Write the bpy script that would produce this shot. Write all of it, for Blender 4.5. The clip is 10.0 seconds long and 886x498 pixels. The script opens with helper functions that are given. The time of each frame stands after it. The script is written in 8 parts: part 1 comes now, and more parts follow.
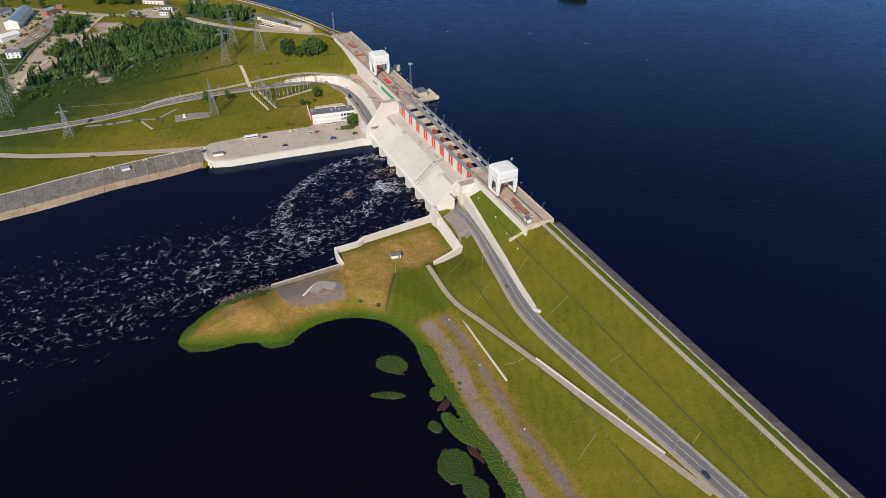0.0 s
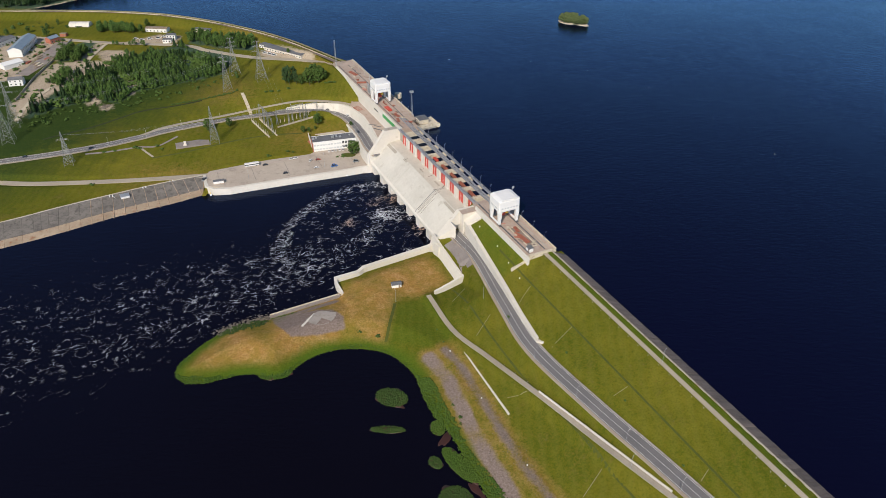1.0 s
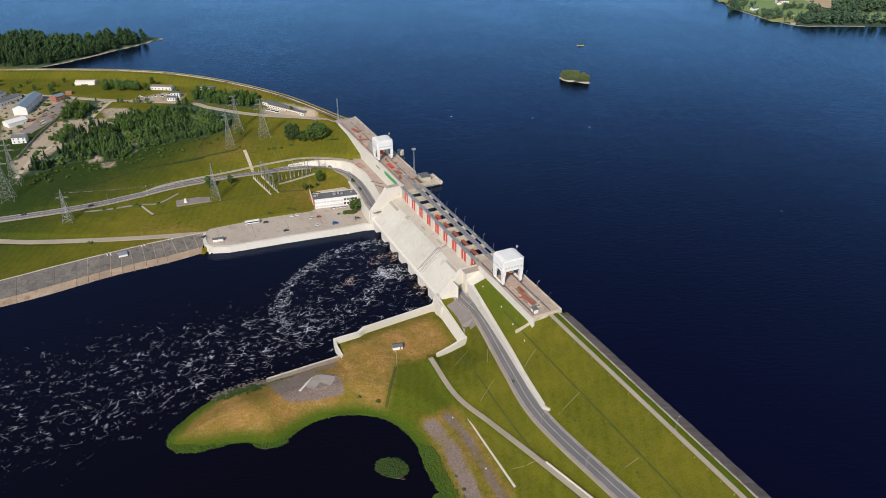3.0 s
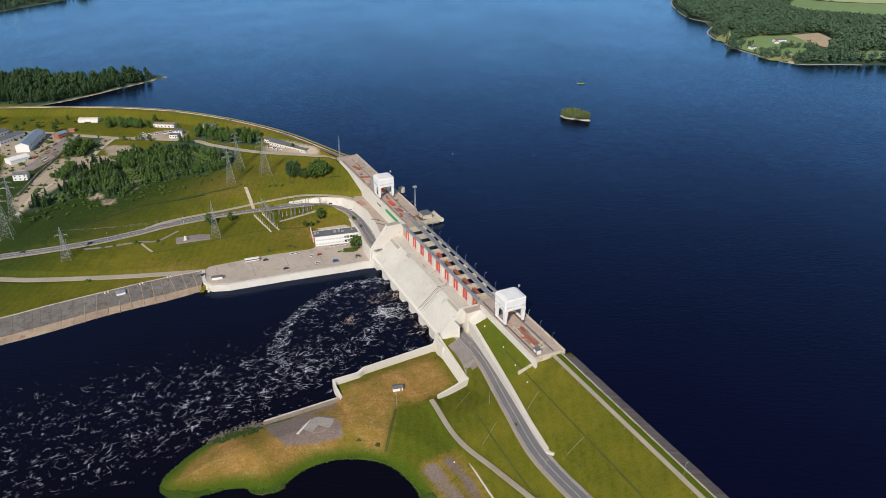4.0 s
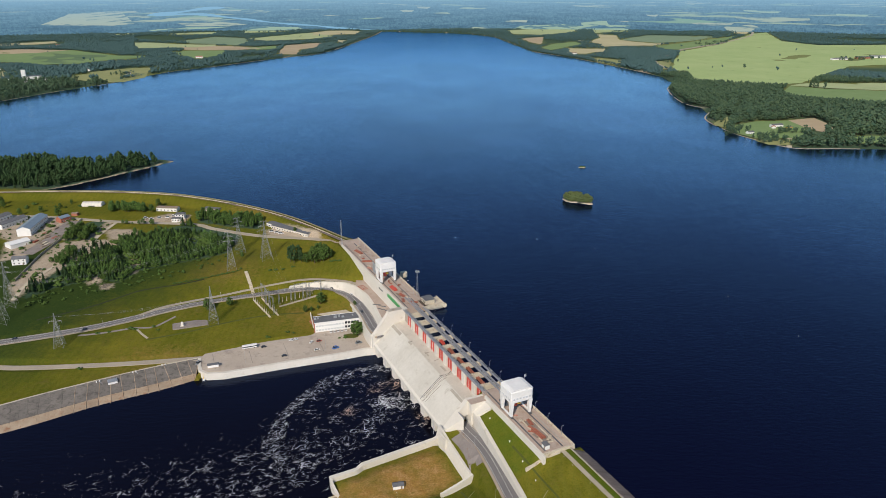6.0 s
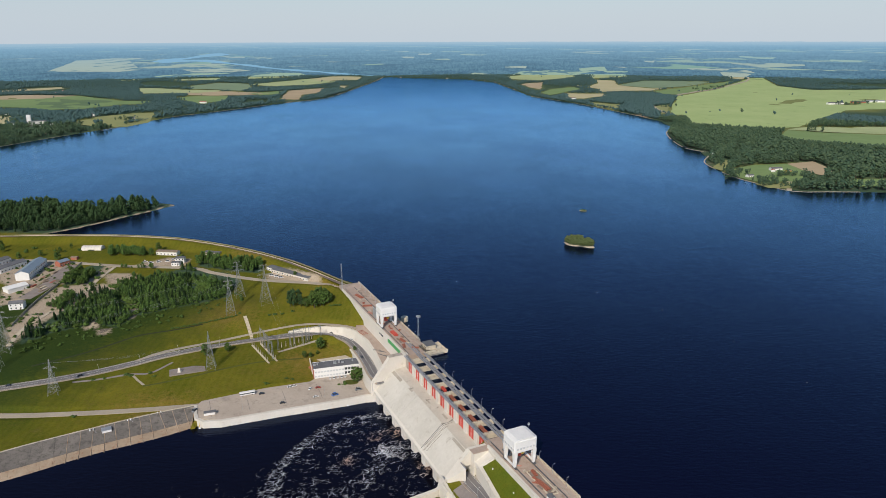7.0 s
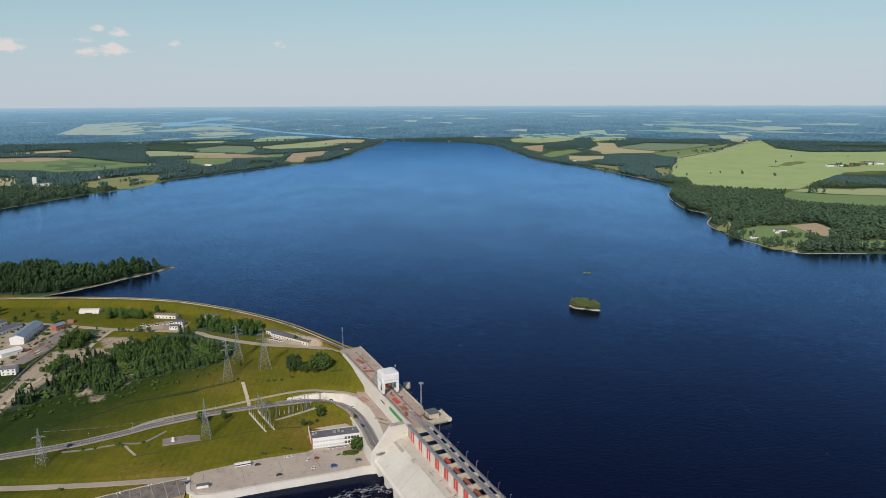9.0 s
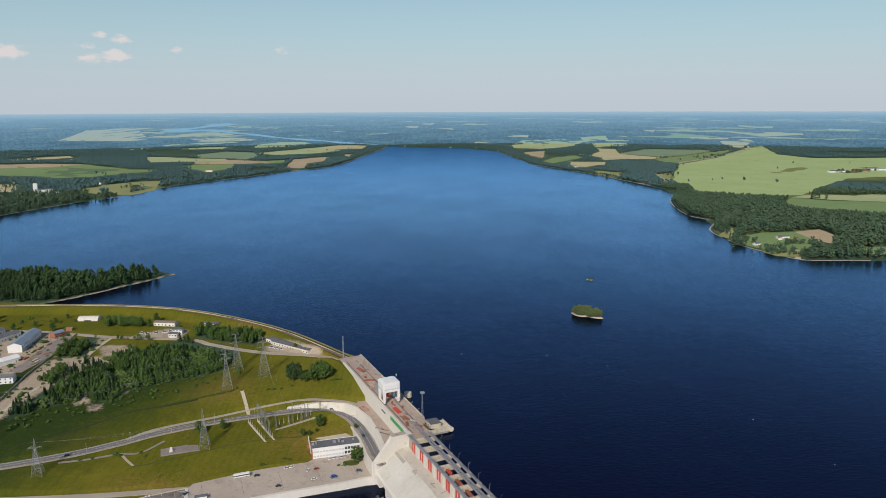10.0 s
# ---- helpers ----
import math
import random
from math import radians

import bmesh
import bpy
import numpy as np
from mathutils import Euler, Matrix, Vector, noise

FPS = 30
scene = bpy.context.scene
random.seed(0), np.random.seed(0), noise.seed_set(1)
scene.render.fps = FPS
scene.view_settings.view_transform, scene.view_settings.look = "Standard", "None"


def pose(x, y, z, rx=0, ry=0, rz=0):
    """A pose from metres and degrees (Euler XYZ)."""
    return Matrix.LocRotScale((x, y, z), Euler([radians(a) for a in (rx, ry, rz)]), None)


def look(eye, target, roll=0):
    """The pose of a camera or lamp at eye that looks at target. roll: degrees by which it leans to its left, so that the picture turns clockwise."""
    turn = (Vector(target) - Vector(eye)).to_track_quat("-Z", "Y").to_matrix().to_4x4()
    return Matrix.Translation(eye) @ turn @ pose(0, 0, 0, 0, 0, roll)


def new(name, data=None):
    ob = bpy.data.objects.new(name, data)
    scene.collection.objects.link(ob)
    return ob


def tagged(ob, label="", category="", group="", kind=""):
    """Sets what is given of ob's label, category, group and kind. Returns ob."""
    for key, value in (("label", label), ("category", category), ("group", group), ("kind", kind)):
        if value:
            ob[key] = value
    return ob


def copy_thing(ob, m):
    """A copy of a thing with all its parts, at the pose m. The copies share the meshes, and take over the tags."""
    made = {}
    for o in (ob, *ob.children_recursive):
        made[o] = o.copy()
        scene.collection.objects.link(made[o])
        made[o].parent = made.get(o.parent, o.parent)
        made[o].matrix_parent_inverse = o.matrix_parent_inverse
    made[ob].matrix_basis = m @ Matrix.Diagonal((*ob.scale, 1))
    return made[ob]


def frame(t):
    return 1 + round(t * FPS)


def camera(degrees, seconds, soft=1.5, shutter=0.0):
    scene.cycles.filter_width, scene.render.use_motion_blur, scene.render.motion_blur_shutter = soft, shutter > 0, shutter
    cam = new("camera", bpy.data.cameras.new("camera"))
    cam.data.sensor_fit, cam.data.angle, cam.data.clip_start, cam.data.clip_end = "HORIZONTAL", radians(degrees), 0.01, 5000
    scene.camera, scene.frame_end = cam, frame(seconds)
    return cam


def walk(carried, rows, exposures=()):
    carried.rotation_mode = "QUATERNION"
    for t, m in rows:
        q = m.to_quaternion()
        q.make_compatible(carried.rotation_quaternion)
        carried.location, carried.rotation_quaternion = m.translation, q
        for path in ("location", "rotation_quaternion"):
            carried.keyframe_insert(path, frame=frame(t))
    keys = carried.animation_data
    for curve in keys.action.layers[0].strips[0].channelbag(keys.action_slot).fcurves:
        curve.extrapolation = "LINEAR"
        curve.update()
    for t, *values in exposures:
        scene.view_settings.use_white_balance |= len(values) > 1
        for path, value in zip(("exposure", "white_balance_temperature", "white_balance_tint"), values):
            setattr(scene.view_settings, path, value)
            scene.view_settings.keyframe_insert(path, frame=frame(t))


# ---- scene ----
cam = camera(64.5, 10.0, soft=0.8)
PATH = [
    (0, pose(0.00, 0.00, 247.50, 54.182, 0, 0.005) @ pose(0, 0, 0, 0, 0, 0.355)),
    (0.5, pose(0.50, 2.95, 247.40, 55.120, 0, 0.135) @ pose(0, 0, 0, 0, 0, 0.275)),
    (1, pose(0.53, 6.35, 247.25, 56.130, 0, 0.203) @ pose(0, 0, 0, 0, 0, 0.253)),
    (1.5, pose(1.05, 9.74, 246.62, 57.101, 0, 0.348) @ pose(0, 0, 0, 0, 0, 0.099)),
    (2, pose(1.28, 12.30, 246.90, 58.127, 0, 0.449) @ pose(0, 0, 0, 0, 0, 0.042)),
    (2.5, pose(0.86, 15.14, 246.82, 59.089, 0, 0.443) @ pose(0, 0, 0, 0, 0, 0.039)),
    (4, pose(0.46, 23.44, 246.74, 63.138, 0, 0.570) @ pose(0, 0, 0, 0, 0, 0.042)),
    (4.5, pose(0.28, 26.54, 246.50, 64.554, 0, 0.614) @ pose(0, 0, 0, 0, 0, 0.001)),
    (5, pose(-0.19, 29.35, 246.51, 66.268, 0, 0.636) @ pose(0, 0, 0, 0, 0, 0.021)),
    (5.5, pose(-0.04, 32.46, 246.25, 67.941, 0, 0.715) @ pose(0, 0, 0, 0, 0, -0.010)),
    (7, pose(-0.59, 40.45, 245.99, 73.128, 0, 0.828) @ pose(0, 0, 0, 0, 0, -0.145)),
    (7.5, pose(-1.22, 43.39, 246.27, 74.760, 0, 0.854) @ pose(0, 0, 0, 0, 0, -0.109)),
    (8, pose(-1.42, 46.26, 245.94, 76.421, 0, 0.899) @ pose(0, 0, 0, 0, 0, -0.156)),
    (8.5, pose(-1.55, 48.87, 245.97, 77.355, 0, 0.953) @ pose(0, 0, 0, 0, 0, -0.187)),
    (9, pose(-1.95, 51.75, 245.63, 78.058, 0, 0.988) @ pose(0, 0, 0, 0, 0, -0.194)),
    (9.5, pose(-2.14, 54.60, 245.51, 78.395, 0, 1.033) @ pose(0, 0, 0, 0, 0, -0.205)),
    (10, pose(-2.42, 57.86, 246.01, 78.526, 0, 1.077) @ pose(0, 0, 0, 0, 0, -0.208)),
]
walk(cam, PATH, exposures=[(0, 0.04), (4, 0.0), (7, -0.14), (10, -0.26)])

# ---------------------------------------------------------------- light
SUN_HIGH = radians(37)
sun = new("sun", bpy.data.lights.new("sun", "SUN"))
sun.data.energy, sun.data.angle, sun.data.color = 4.2, radians(0.6), (1.0, 0.885, 0.745)
to_sun = Vector((-0.27 * math.cos(SUN_HIGH), -0.96 * math.cos(SUN_HIGH), math.sin(SUN_HIGH)))
sun.matrix_world = look((0, 0, 600), Vector((0, 0, 600)) - to_sun)
world = bpy.data.worlds.new("sky")
scene.world = world
world.use_nodes = True
wn = world.node_tree.nodes
sky = wn.new("ShaderNodeTexSky")
sky.sky_type, sky.sun_disc = "NISHITA", False
sky.sun_elevation, sky.sun_rotation = SUN_HIGH, math.atan2(to_sun.x, to_sun.y)
sky.altitude, sky.air_density, sky.dust_density, sky.ozone_density = 300, 1.1, 0.5, 2.5
wn["Background"].inputs["Strength"].default_value = 0.095
# summer haze: the sky pales towards the horizon
wl = world.node_tree.links
tc, sp = wn.new("ShaderNodeTexCoord"), wn.new("ShaderNodeSeparateXYZ")
wl.new(tc.outputs["Generated"], sp.inputs[0])
up = wn.new("ShaderNodeMapRange")
up.interpolation_type = "SMOOTHSTEP"
up.inputs["From Min"].default_value, up.inputs["From Max"].default_value = -0.02, 0.32
up.inputs["To Min"].default_value, up.inputs["To Max"].default_value = 0.92, 0.0
wl.new(sp.outputs["Z"], up.inputs["Value"])
haze = wn.new("ShaderNodeMix")
haze.data_type = "RGBA"
wl.new(up.outputs["Result"], haze.inputs[0])
wl.new(sky.outputs["Color"], haze.inputs[6])
tone = wn.new("ShaderNodeMix")            # greyer low down, clearer above
tone.data_type = "RGBA"
lift = wn.new("ShaderNodeMapRange")
lift.interpolation_type = "SMOOTHSTEP"
lift.inputs["From Min"].default_value, lift.inputs["From Max"].default_value = 0.02, 0.13
wl.new(sp.outputs["Z"], lift.inputs["Value"])
wl.new(lift.outputs["Result"], tone.inputs[0])
tone.inputs[6].default_value, tone.inputs[7].default_value = (6.25, 7.2, 8.2, 1), (5.3, 7.65, 8.5, 1)
wl.new(tone.outputs[2], haze.inputs[7])
# a few small fair-weather clouds, low over the land on the left
puff = wn.new("ShaderNodeTexNoise")
puff.inputs["Scale"].default_value, puff.inputs["Detail"].default_value, puff.inputs["Roughness"].default_value = 62.0, 5.0, 0.55
flat = wn.new("ShaderNodeVectorMath")
flat.operation = "MULTIPLY"
flat.inputs[1].default_value = (1.0, 1.0, 2.2)
wl.new(tc.outputs["Generated"], flat.inputs[0])
wl.new(flat.outputs["Vector"], puff.inputs["Vector"])
cover = None
for way, wide, high in (((-0.5293, 0.8459, 0.0661), 0.044, 0.67), ((-0.4260, 0.9025, 0.0631), 0.039, 0.71), ((-0.4520, 0.8900, 0.0603), 0.034, 0.61), ((-0.4387, 0.8943, 0.0882), 0.022, 0.63), ((-0.4191, 0.9041, 0.0836), 0.031, 0.63),
                        ((-0.4558, 0.8869, 0.0756), 0.031, 0.52), ((-0.3579, 0.9309, 0.0731), 0.031, 0.49), ((-0.2321, 0.9699, 0.0740), 0.029, 0.51)):
    near = wn.new("ShaderNodeVectorMath")
    near.operation = "DISTANCE"
    q = Vector(way).normalized()
    near.inputs[1].default_value = (q.x, q.y, q.z * 2.2)
    wl.new(flat.outputs["Vector"], near.inputs[0])
    spot = wn.new("ShaderNodeMapRange")
    spot.interpolation_type = "SMOOTHSTEP"
    spot.inputs["From Min"].default_value, spot.inputs["From Max"].default_value = 0.0, wide
    spot.inputs["To Min"].default_value, spot.inputs["To Max"].default_value = high, 0.0
    wl.new(near.outputs["Value"], spot.inputs["Value"])
    if cover is None:
        cover = spot.outputs["Result"]
    else:
        both = wn.new("ShaderNodeMath")
        both.operation = "MAXIMUM"
        wl.new(cover, both.inputs[0])
        wl.new(spot.outputs["Result"], both.inputs[1])
        cover = both.outputs[0]
total = wn.new("ShaderNodeMath")
total.operation = "ADD"
wl.new(cover, total.inputs[0])
wl.new(puff.outputs["Fac"], total.inputs[1])
dense = wn.new("ShaderNodeMapRange")
dense.inputs["From Min"].default_value, dense.inputs["From Max"].default_value = 0.86, 1.12
dense.inputs["To Max"].default_value = 0.95
wl.new(total.outputs[0], dense.inputs["Value"])
clouded = wn.new("ShaderNodeMix")
clouded.data_type = "RGBA"
wl.new(dense.outputs["Result"], clouded.inputs[0])
wl.new(haze.outputs[2], clouded.inputs[6])
clouded.inputs[7].default_value = (8.9, 8.4, 8.3, 1)
wl.new(clouded.outputs[2], wn["Background"].inputs["Color"])
scene.view_settings.exposure = 0.0

# ---------------------------------------------------------------- axes of the dam
O2 = Vector((66.2, 371.0))
U2 = Vector((0.437, -0.8995)).normalized()   # along the dam, towards the camera
N2 = Vector((U2.y, -U2.x))                   # downstream
WATER_UP, WATER_DOWN = 0.0, -30.8


def D(s, d, z=0.0):
    p = O2 + s * U2 + d * N2
    return Vector((p.x, p.y, z))


DAM = Matrix(((U2.x, -N2.x, 0, O2.x), (U2.y, -N2.y, 0, O2.y), (0, 0, 1, 0), (0, 0, 0, 1)))  # s, -d, z


def at_dam(s, d, z, turn=0):
    return DAM @ pose(s, -d, z, 0, 0, turn)


# ---------------------------------------------------------------- materials
def nodes_of(name):
    m = bpy.data.materials.new(name)
    m.use_nodes = True
    t = m.node_tree
    return m, t, t.nodes, t.links, t.nodes["Principled BSDF"]


def noise_node(t, scale, detail=4.0, rough=0.6, vec=None):
    n = t.nodes.new("ShaderNodeTexNoise")
    n.inputs["Scale"].default_value, n.inputs["Detail"].default_value, n.inputs["Roughness"].default_value = scale, detail, rough
    if vec:
        t.links.new(vec, n.inputs["Vector"])
    return n


def ramp(t, fac, a, b, lo=0.0, hi=1.0):
    r = t.nodes.new("ShaderNodeMapRange")
    r.inputs["From Min"].default_value, r.inputs["From Max"].default_value = lo, hi
    r.inputs["To Min"].default_value, r.inputs["To Max"].default_value = a, b
    t.links.new(fac, r.inputs["Value"])
    return r.outputs["Result"]


def mixed(t, fac, a, b, mode="MIX"):
    m = t.nodes.new("ShaderNodeMix")
    m.data_type, m.blend_type, m.clamp_factor = "RGBA", mode, True
    for sock, v in ((m.inputs[0], fac), (m.inputs[6], a), (m.inputs[7], b)):
        if isinstance(v, bpy.types.NodeSocket):
            t.links.new(v, sock)
        elif isinstance(v, (int, float)):
            sock.default_value = v
        else:
            sock.default_value = (*v[:3], 1)
    return m.outputs[2]


def mathed(t, op, a, b=0.0):
    m = t.nodes.new("ShaderNodeMath")
    m.operation = op
    m.use_clamp = False
    for sock, v in zip(m.inputs, (a, b)):
        if isinstance(v, bpy.types.NodeSocket):
            t.links.new(v, sock)
        else:
            sock.default_value = v
    return m.outputs[0]


def where(t):
    return t.nodes.new("ShaderNodeNewGeometry").outputs["Position"]


def bumped(t, p, height, strength=0.3, distance=0.1):
    b = t.nodes.new("ShaderNodeBump")
    b.inputs["Strength"].default_value, b.inputs["Distance"].default_value = strength, distance
    t.links.new(height, b.inputs["Height"])
    t.links.new(b.outputs["Normal"], p.inputs["Normal"])


def surface(name, c1, c2, big=0.05, fine=1.5, rough=0.8, metal=0.0, stain=None, stain_at=0.62, bump=0.25, vary=0.0):
    """A weathered surface: two scales of noise between c1 and c2, with stains where a third noise is high."""
    m, t, n, l, p = nodes_of(name)
    pos = where(t)
    a, b = noise_node(t, big, 5, 0.65, pos), noise_node(t, fine, 6, 0.7, pos)
    f = mathed(t, "ADD", mathed(t, "MULTIPLY", a.outputs["Fac"], 0.6), mathed(t, "MULTIPLY", b.outputs["Fac"], 0.4))
    col = mixed(t, ramp(t, f, 0, 1, 0.36, 0.64), c1, c2)
    if stain:
        s = noise_node(t, big * 2.7, 8, 0.75, pos)
        col = mixed(t, ramp(t, s.outputs["Fac"], 0, 0.85, stain_at, stain_at + 0.12), col, stain)
    if vary:
        info = n.new("ShaderNodeObjectInfo")
        h = n.new("ShaderNodeHueSaturation")
        l.new(ramp(t, info.outputs["Random"], 1 - vary, 1 + vary), h.inputs["Value"])
        l.new(col, h.inputs["Color"])
        col = h.outputs["Color"]
    l.new(col, p.inputs["Base Color"])
    p.inputs["Roughness"].default_value, p.inputs["Metallic"].default_value = rough, metal
    if bump:
        bumped(t, p, b.outputs["Fac"], bump, 0.08)
    return m


CONCRETE = surface("white_concrete", (0.60, 0.565, 0.50), (0.70, 0.665, 0.60), 0.04, 0.8, 0.85, stain=(0.42, 0.37, 0.30), stain_at=0.60)
def tide_marked():
    """White concrete with a brown tide mark just above the tailrace water."""
    m = surface("tide_marked_concrete", (0.60, 0.565, 0.50), (0.70, 0.665, 0.60), 0.04, 0.8, 0.85, stain=(0.44, 0.38, 0.30), stain_at=0.58)
    t = m.node_tree
    p = t.nodes["Principled BSDF"]
    col = p.inputs["Base Color"].links[0].from_socket
    pos = where(t)
    sep = t.nodes.new("ShaderNodeSeparateXYZ")
    t.links.new(pos, sep.inputs[0])
    wave = noise_node(t, 0.22, 5, 0.7, pos)
    f = mathed(t, "SUBTRACT", ramp(t, wave.outputs["Fac"], -32.0, -29.2, 0.3, 0.75), sep.outputs["Z"])
    t.links.new(mixed(t, ramp(t, f, 0, 0.75, 0, 0.8), col, (0.30, 0.20, 0.10)), p.inputs["Base Color"])
    return m


TIDE = tide_marked()
ROOF = surface("weathered_roof", (0.52, 0.495, 0.44), (0.63, 0.605, 0.545), 0.05, 0.5, 0.9, stain=(0.42, 0.385, 0.325), stain_at=0.56)
ROOF_DECK = surface("stained_roof_deck", (0.48, 0.45, 0.39), (0.60, 0.56, 0.49), 0.07, 0.7, 0.9, stain=(0.30, 0.25, 0.19), stain_at=0.57)
CONCRETE_OLD = surface("old_concrete", (0.34, 0.31, 0.27), (0.48, 0.44, 0.38), 0.06, 0.9, 0.9, stain=(0.22, 0.16, 0.11), stain_at=0.52)
CONCRETE_RAW = surface("stained_concrete", (0.50, 0.44, 0.34), (0.62, 0.56, 0.45), 0.15, 1.2, 0.9, stain=(0.30, 0.21, 0.13), stain_at=0.52)
DECK_DARK = surface("dark_deck", (0.20, 0.165, 0.14), (0.30, 0.25, 0.21), 0.15, 0.9, 0.9, stain=(0.17, 0.08, 0.05), stain_at=0.55)
DECK = surface("deck_concrete", (0.37, 0.285, 0.235), (0.48, 0.395, 0.33), 0.06, 0.8, 0.9, stain=(0.26, 0.17, 0.12), stain_at=0.55)
PATCH = surface("felt_patch", (0.33, 0.30, 0.25), (0.44, 0.41, 0.35), 0.2, 1.2, 0.9)
CRACK = surface("dark_crack", (0.10, 0.085, 0.07), (0.20, 0.17, 0.14), 0.3, 2.0, 0.95)
ASPHALT = surface("asphalt", (0.145, 0.14, 0.145), (0.205, 0.195, 0.195), 0.05, 1.0, 0.85, stain=(0.10, 0.095, 0.10))
VERGE = surface("gravel_verge", (0.34, 0.28, 0.22), (0.44, 0.37, 0.29), 0.08, 1.5, 0.95)
TRACK = surface("pale_track", (0.33, 0.285, 0.225), (0.45, 0.395, 0.315), 0.05, 0.9, 0.95, stain=(0.26, 0.25, 0.13), stain_at=0.6)
SAND = surface("pale_sand", (0.44, 0.38, 0.29), (0.56, 0.49, 0.38), 0.03, 0.5, 0.95, stain=(0.22, 0.22, 0.10), stain_at=0.58)
PAVING = surface("yard_paving", (0.41, 0.345, 0.285), (0.52, 0.45, 0.375), 0.05, 0.7, 0.9, stain=(0.31, 0.265, 0.225), stain_at=0.53)
SLAB = surface("slope_slabs", (0.120, 0.094, 0.082), (0.185, 0.148, 0.128), 0.1, 0.9, 0.9, stain=(0.085, 0.070, 0.060), stain_at=0.54, vary=0.2)
RED = surface("red_paint", (0.50, 0.065, 0.045), (0.60, 0.10, 0.07), 0.3, 2.0, 0.6, stain=(0.36, 0.10, 0.06))
PINK = surface("faded_red_paint", (0.46, 0.22, 0.17), (0.56, 0.30, 0.24), 0.3, 2.0, 0.7, stain=(0.30, 0.14, 0.10))
RUST = surface("rust_red_paint", (0.30, 0.095, 0.06), (0.40, 0.14, 0.09), 0.3, 2.0, 0.75, stain=(0.16, 0.06, 0.04), stain_at=0.5)
WHITE = surface("white_paint", (0.74, 0.745, 0.74), (0.82, 0.82, 0.81), 0.15, 1.5, 0.55, stain=(0.62, 0.60, 0.56), stain_at=0.62, bump=0.1)
GREYROOF = surface("grey_felt_roof", (0.10, 0.105, 0.115), (0.16, 0.165, 0.18), 0.1, 1.0, 0.85)
STEEL = surface("galvanised_steel", (0.42, 0.44, 0.46), (0.54, 0.56, 0.58), 0.3, 2.0, 0.5, 0.6, bump=0.05)
DARKSTEEL = surface("dark_steel", (0.09, 0.095, 0.105), (0.16, 0.165, 0.175), 0.2, 2.0, 0.6, 0.4)
RAIL = surface("grey_painted_steel", (0.24, 0.25, 0.28), (0.34, 0.35, 0.38), 0.3, 2.0, 0.6, 0.2)
LINE = surface("line_paint", (0.62, 0.62, 0.60), (0.75, 0.75, 0.73), 0.4, 2.0, 0.7)
GREENPAINT = surface("green_paint", (0.06, 0.30, 0.10), (0.09, 0.38, 0.13), 0.3, 2.0, 0.6)
YELLOW = surface("yellow_paint", (0.65, 0.42, 0.03), (0.75, 0.50, 0.05), 0.3, 2.0, 0.6)
BRICKRED = surface("red_brick", (0.34, 0.115, 0.075), (0.44, 0.165, 0.11), 0.3, 2.0, 0.9)
BLUEROOF = surface("blue_sheet_roof", (0.20, 0.27, 0.34), (0.27, 0.34, 0.41), 0.2, 1.5, 0.5, 0.2)
TIMBER = surface("grey_timber", (0.20, 0.15, 0.11), (0.30, 0.24, 0.18), 0.4, 2.0, 0.9)
BARK = surface("bark", (0.09, 0.07, 0.05), (0.16, 0.13, 0.10), 0.5, 3.0, 0.95)
PANE = surface("pale_window", (0.50, 0.53, 0.56), (0.60, 0.63, 0.66), 0.6, 3.0, 0.25)
DRAIN = surface("weathered_drain", (0.22, 0.20, 0.10), (0.30, 0.27, 0.15), 0.2, 1.5, 0.95)
PYLON = surface("weathered_steel", (0.20, 0.215, 0.225), (0.29, 0.305, 0.315), 0.3, 2.0, 0.6, 0.4, bump=0.05)
PORCELAIN = surface("brown_porcelain", (0.30, 0.26, 0.22), (0.40, 0.36, 0.32), 0.5, 2, 0.3)
RUBBLE = surface("rubble", (0.25, 0.21, 0.18), (0.42, 0.37, 0.31), 0.12, 1.6, 0.95, stain=(0.17, 0.16, 0.06), stain_at=0.5, bump=0.7)
HOLLOW = surface("overgrown_hollow", (0.014, 0.022, 0.006), (0.030, 0.042, 0.010), 0.2, 1.5, 0.95)
DITCH = surface("dark_turf", (0.054, 0.070, 0.007), (0.090, 0.100, 0.010), 0.2, 1.5, 0.95)
BANK_GREY = surface("grey_bank_slabs", (0.13, 0.12, 0.11), (0.21, 0.19, 0.17), 0.10, 0.9, 0.9, stain=(0.085, 0.078, 0.07), stain_at=0.50, vary=0.06)
BANK_FOOT = surface("rusty_bank_foot", (0.29, 0.215, 0.150), (0.43, 0.34, 0.25), 0.10, 0.9, 0.9, stain=(0.26, 0.11, 0.05), stain_at=0.54, vary=0.10)
GLASS = nodes_of("dark_window_glass")[0]
GLASS.node_tree.nodes["Principled BSDF"].inputs["Base Color"].default_value = (0.03, 0.04, 0.05, 1)
GLASS.node_tree.nodes["Principled BSDF"].inputs["Roughness"].default_value = 0.08
TYRE = nodes_of("tyre_rubber")[0]
TYRE.node_tree.nodes["Principled BSDF"].inputs["Base Color"].default_value = (0.02, 0.02, 0.02, 1)
TYRE.node_tree.nodes["Principled BSDF"].inputs["Roughness"].default_value = 0.8


def paint(name, c):
    m, t, n, l, p = nodes_of(name)
    a = noise_node(t, 0.8, 4, 0.6, where(t))
    l.new(mixed(t, a.outputs["Fac"], [v * 0.9 for v in c], [min(1, v * 1.1) for v in c]), p.inputs["Base Color"])
    p.inputs["Roughness"].default_value, p.inputs["Coat Weight"].default_value = 0.35, 0.5
    return m


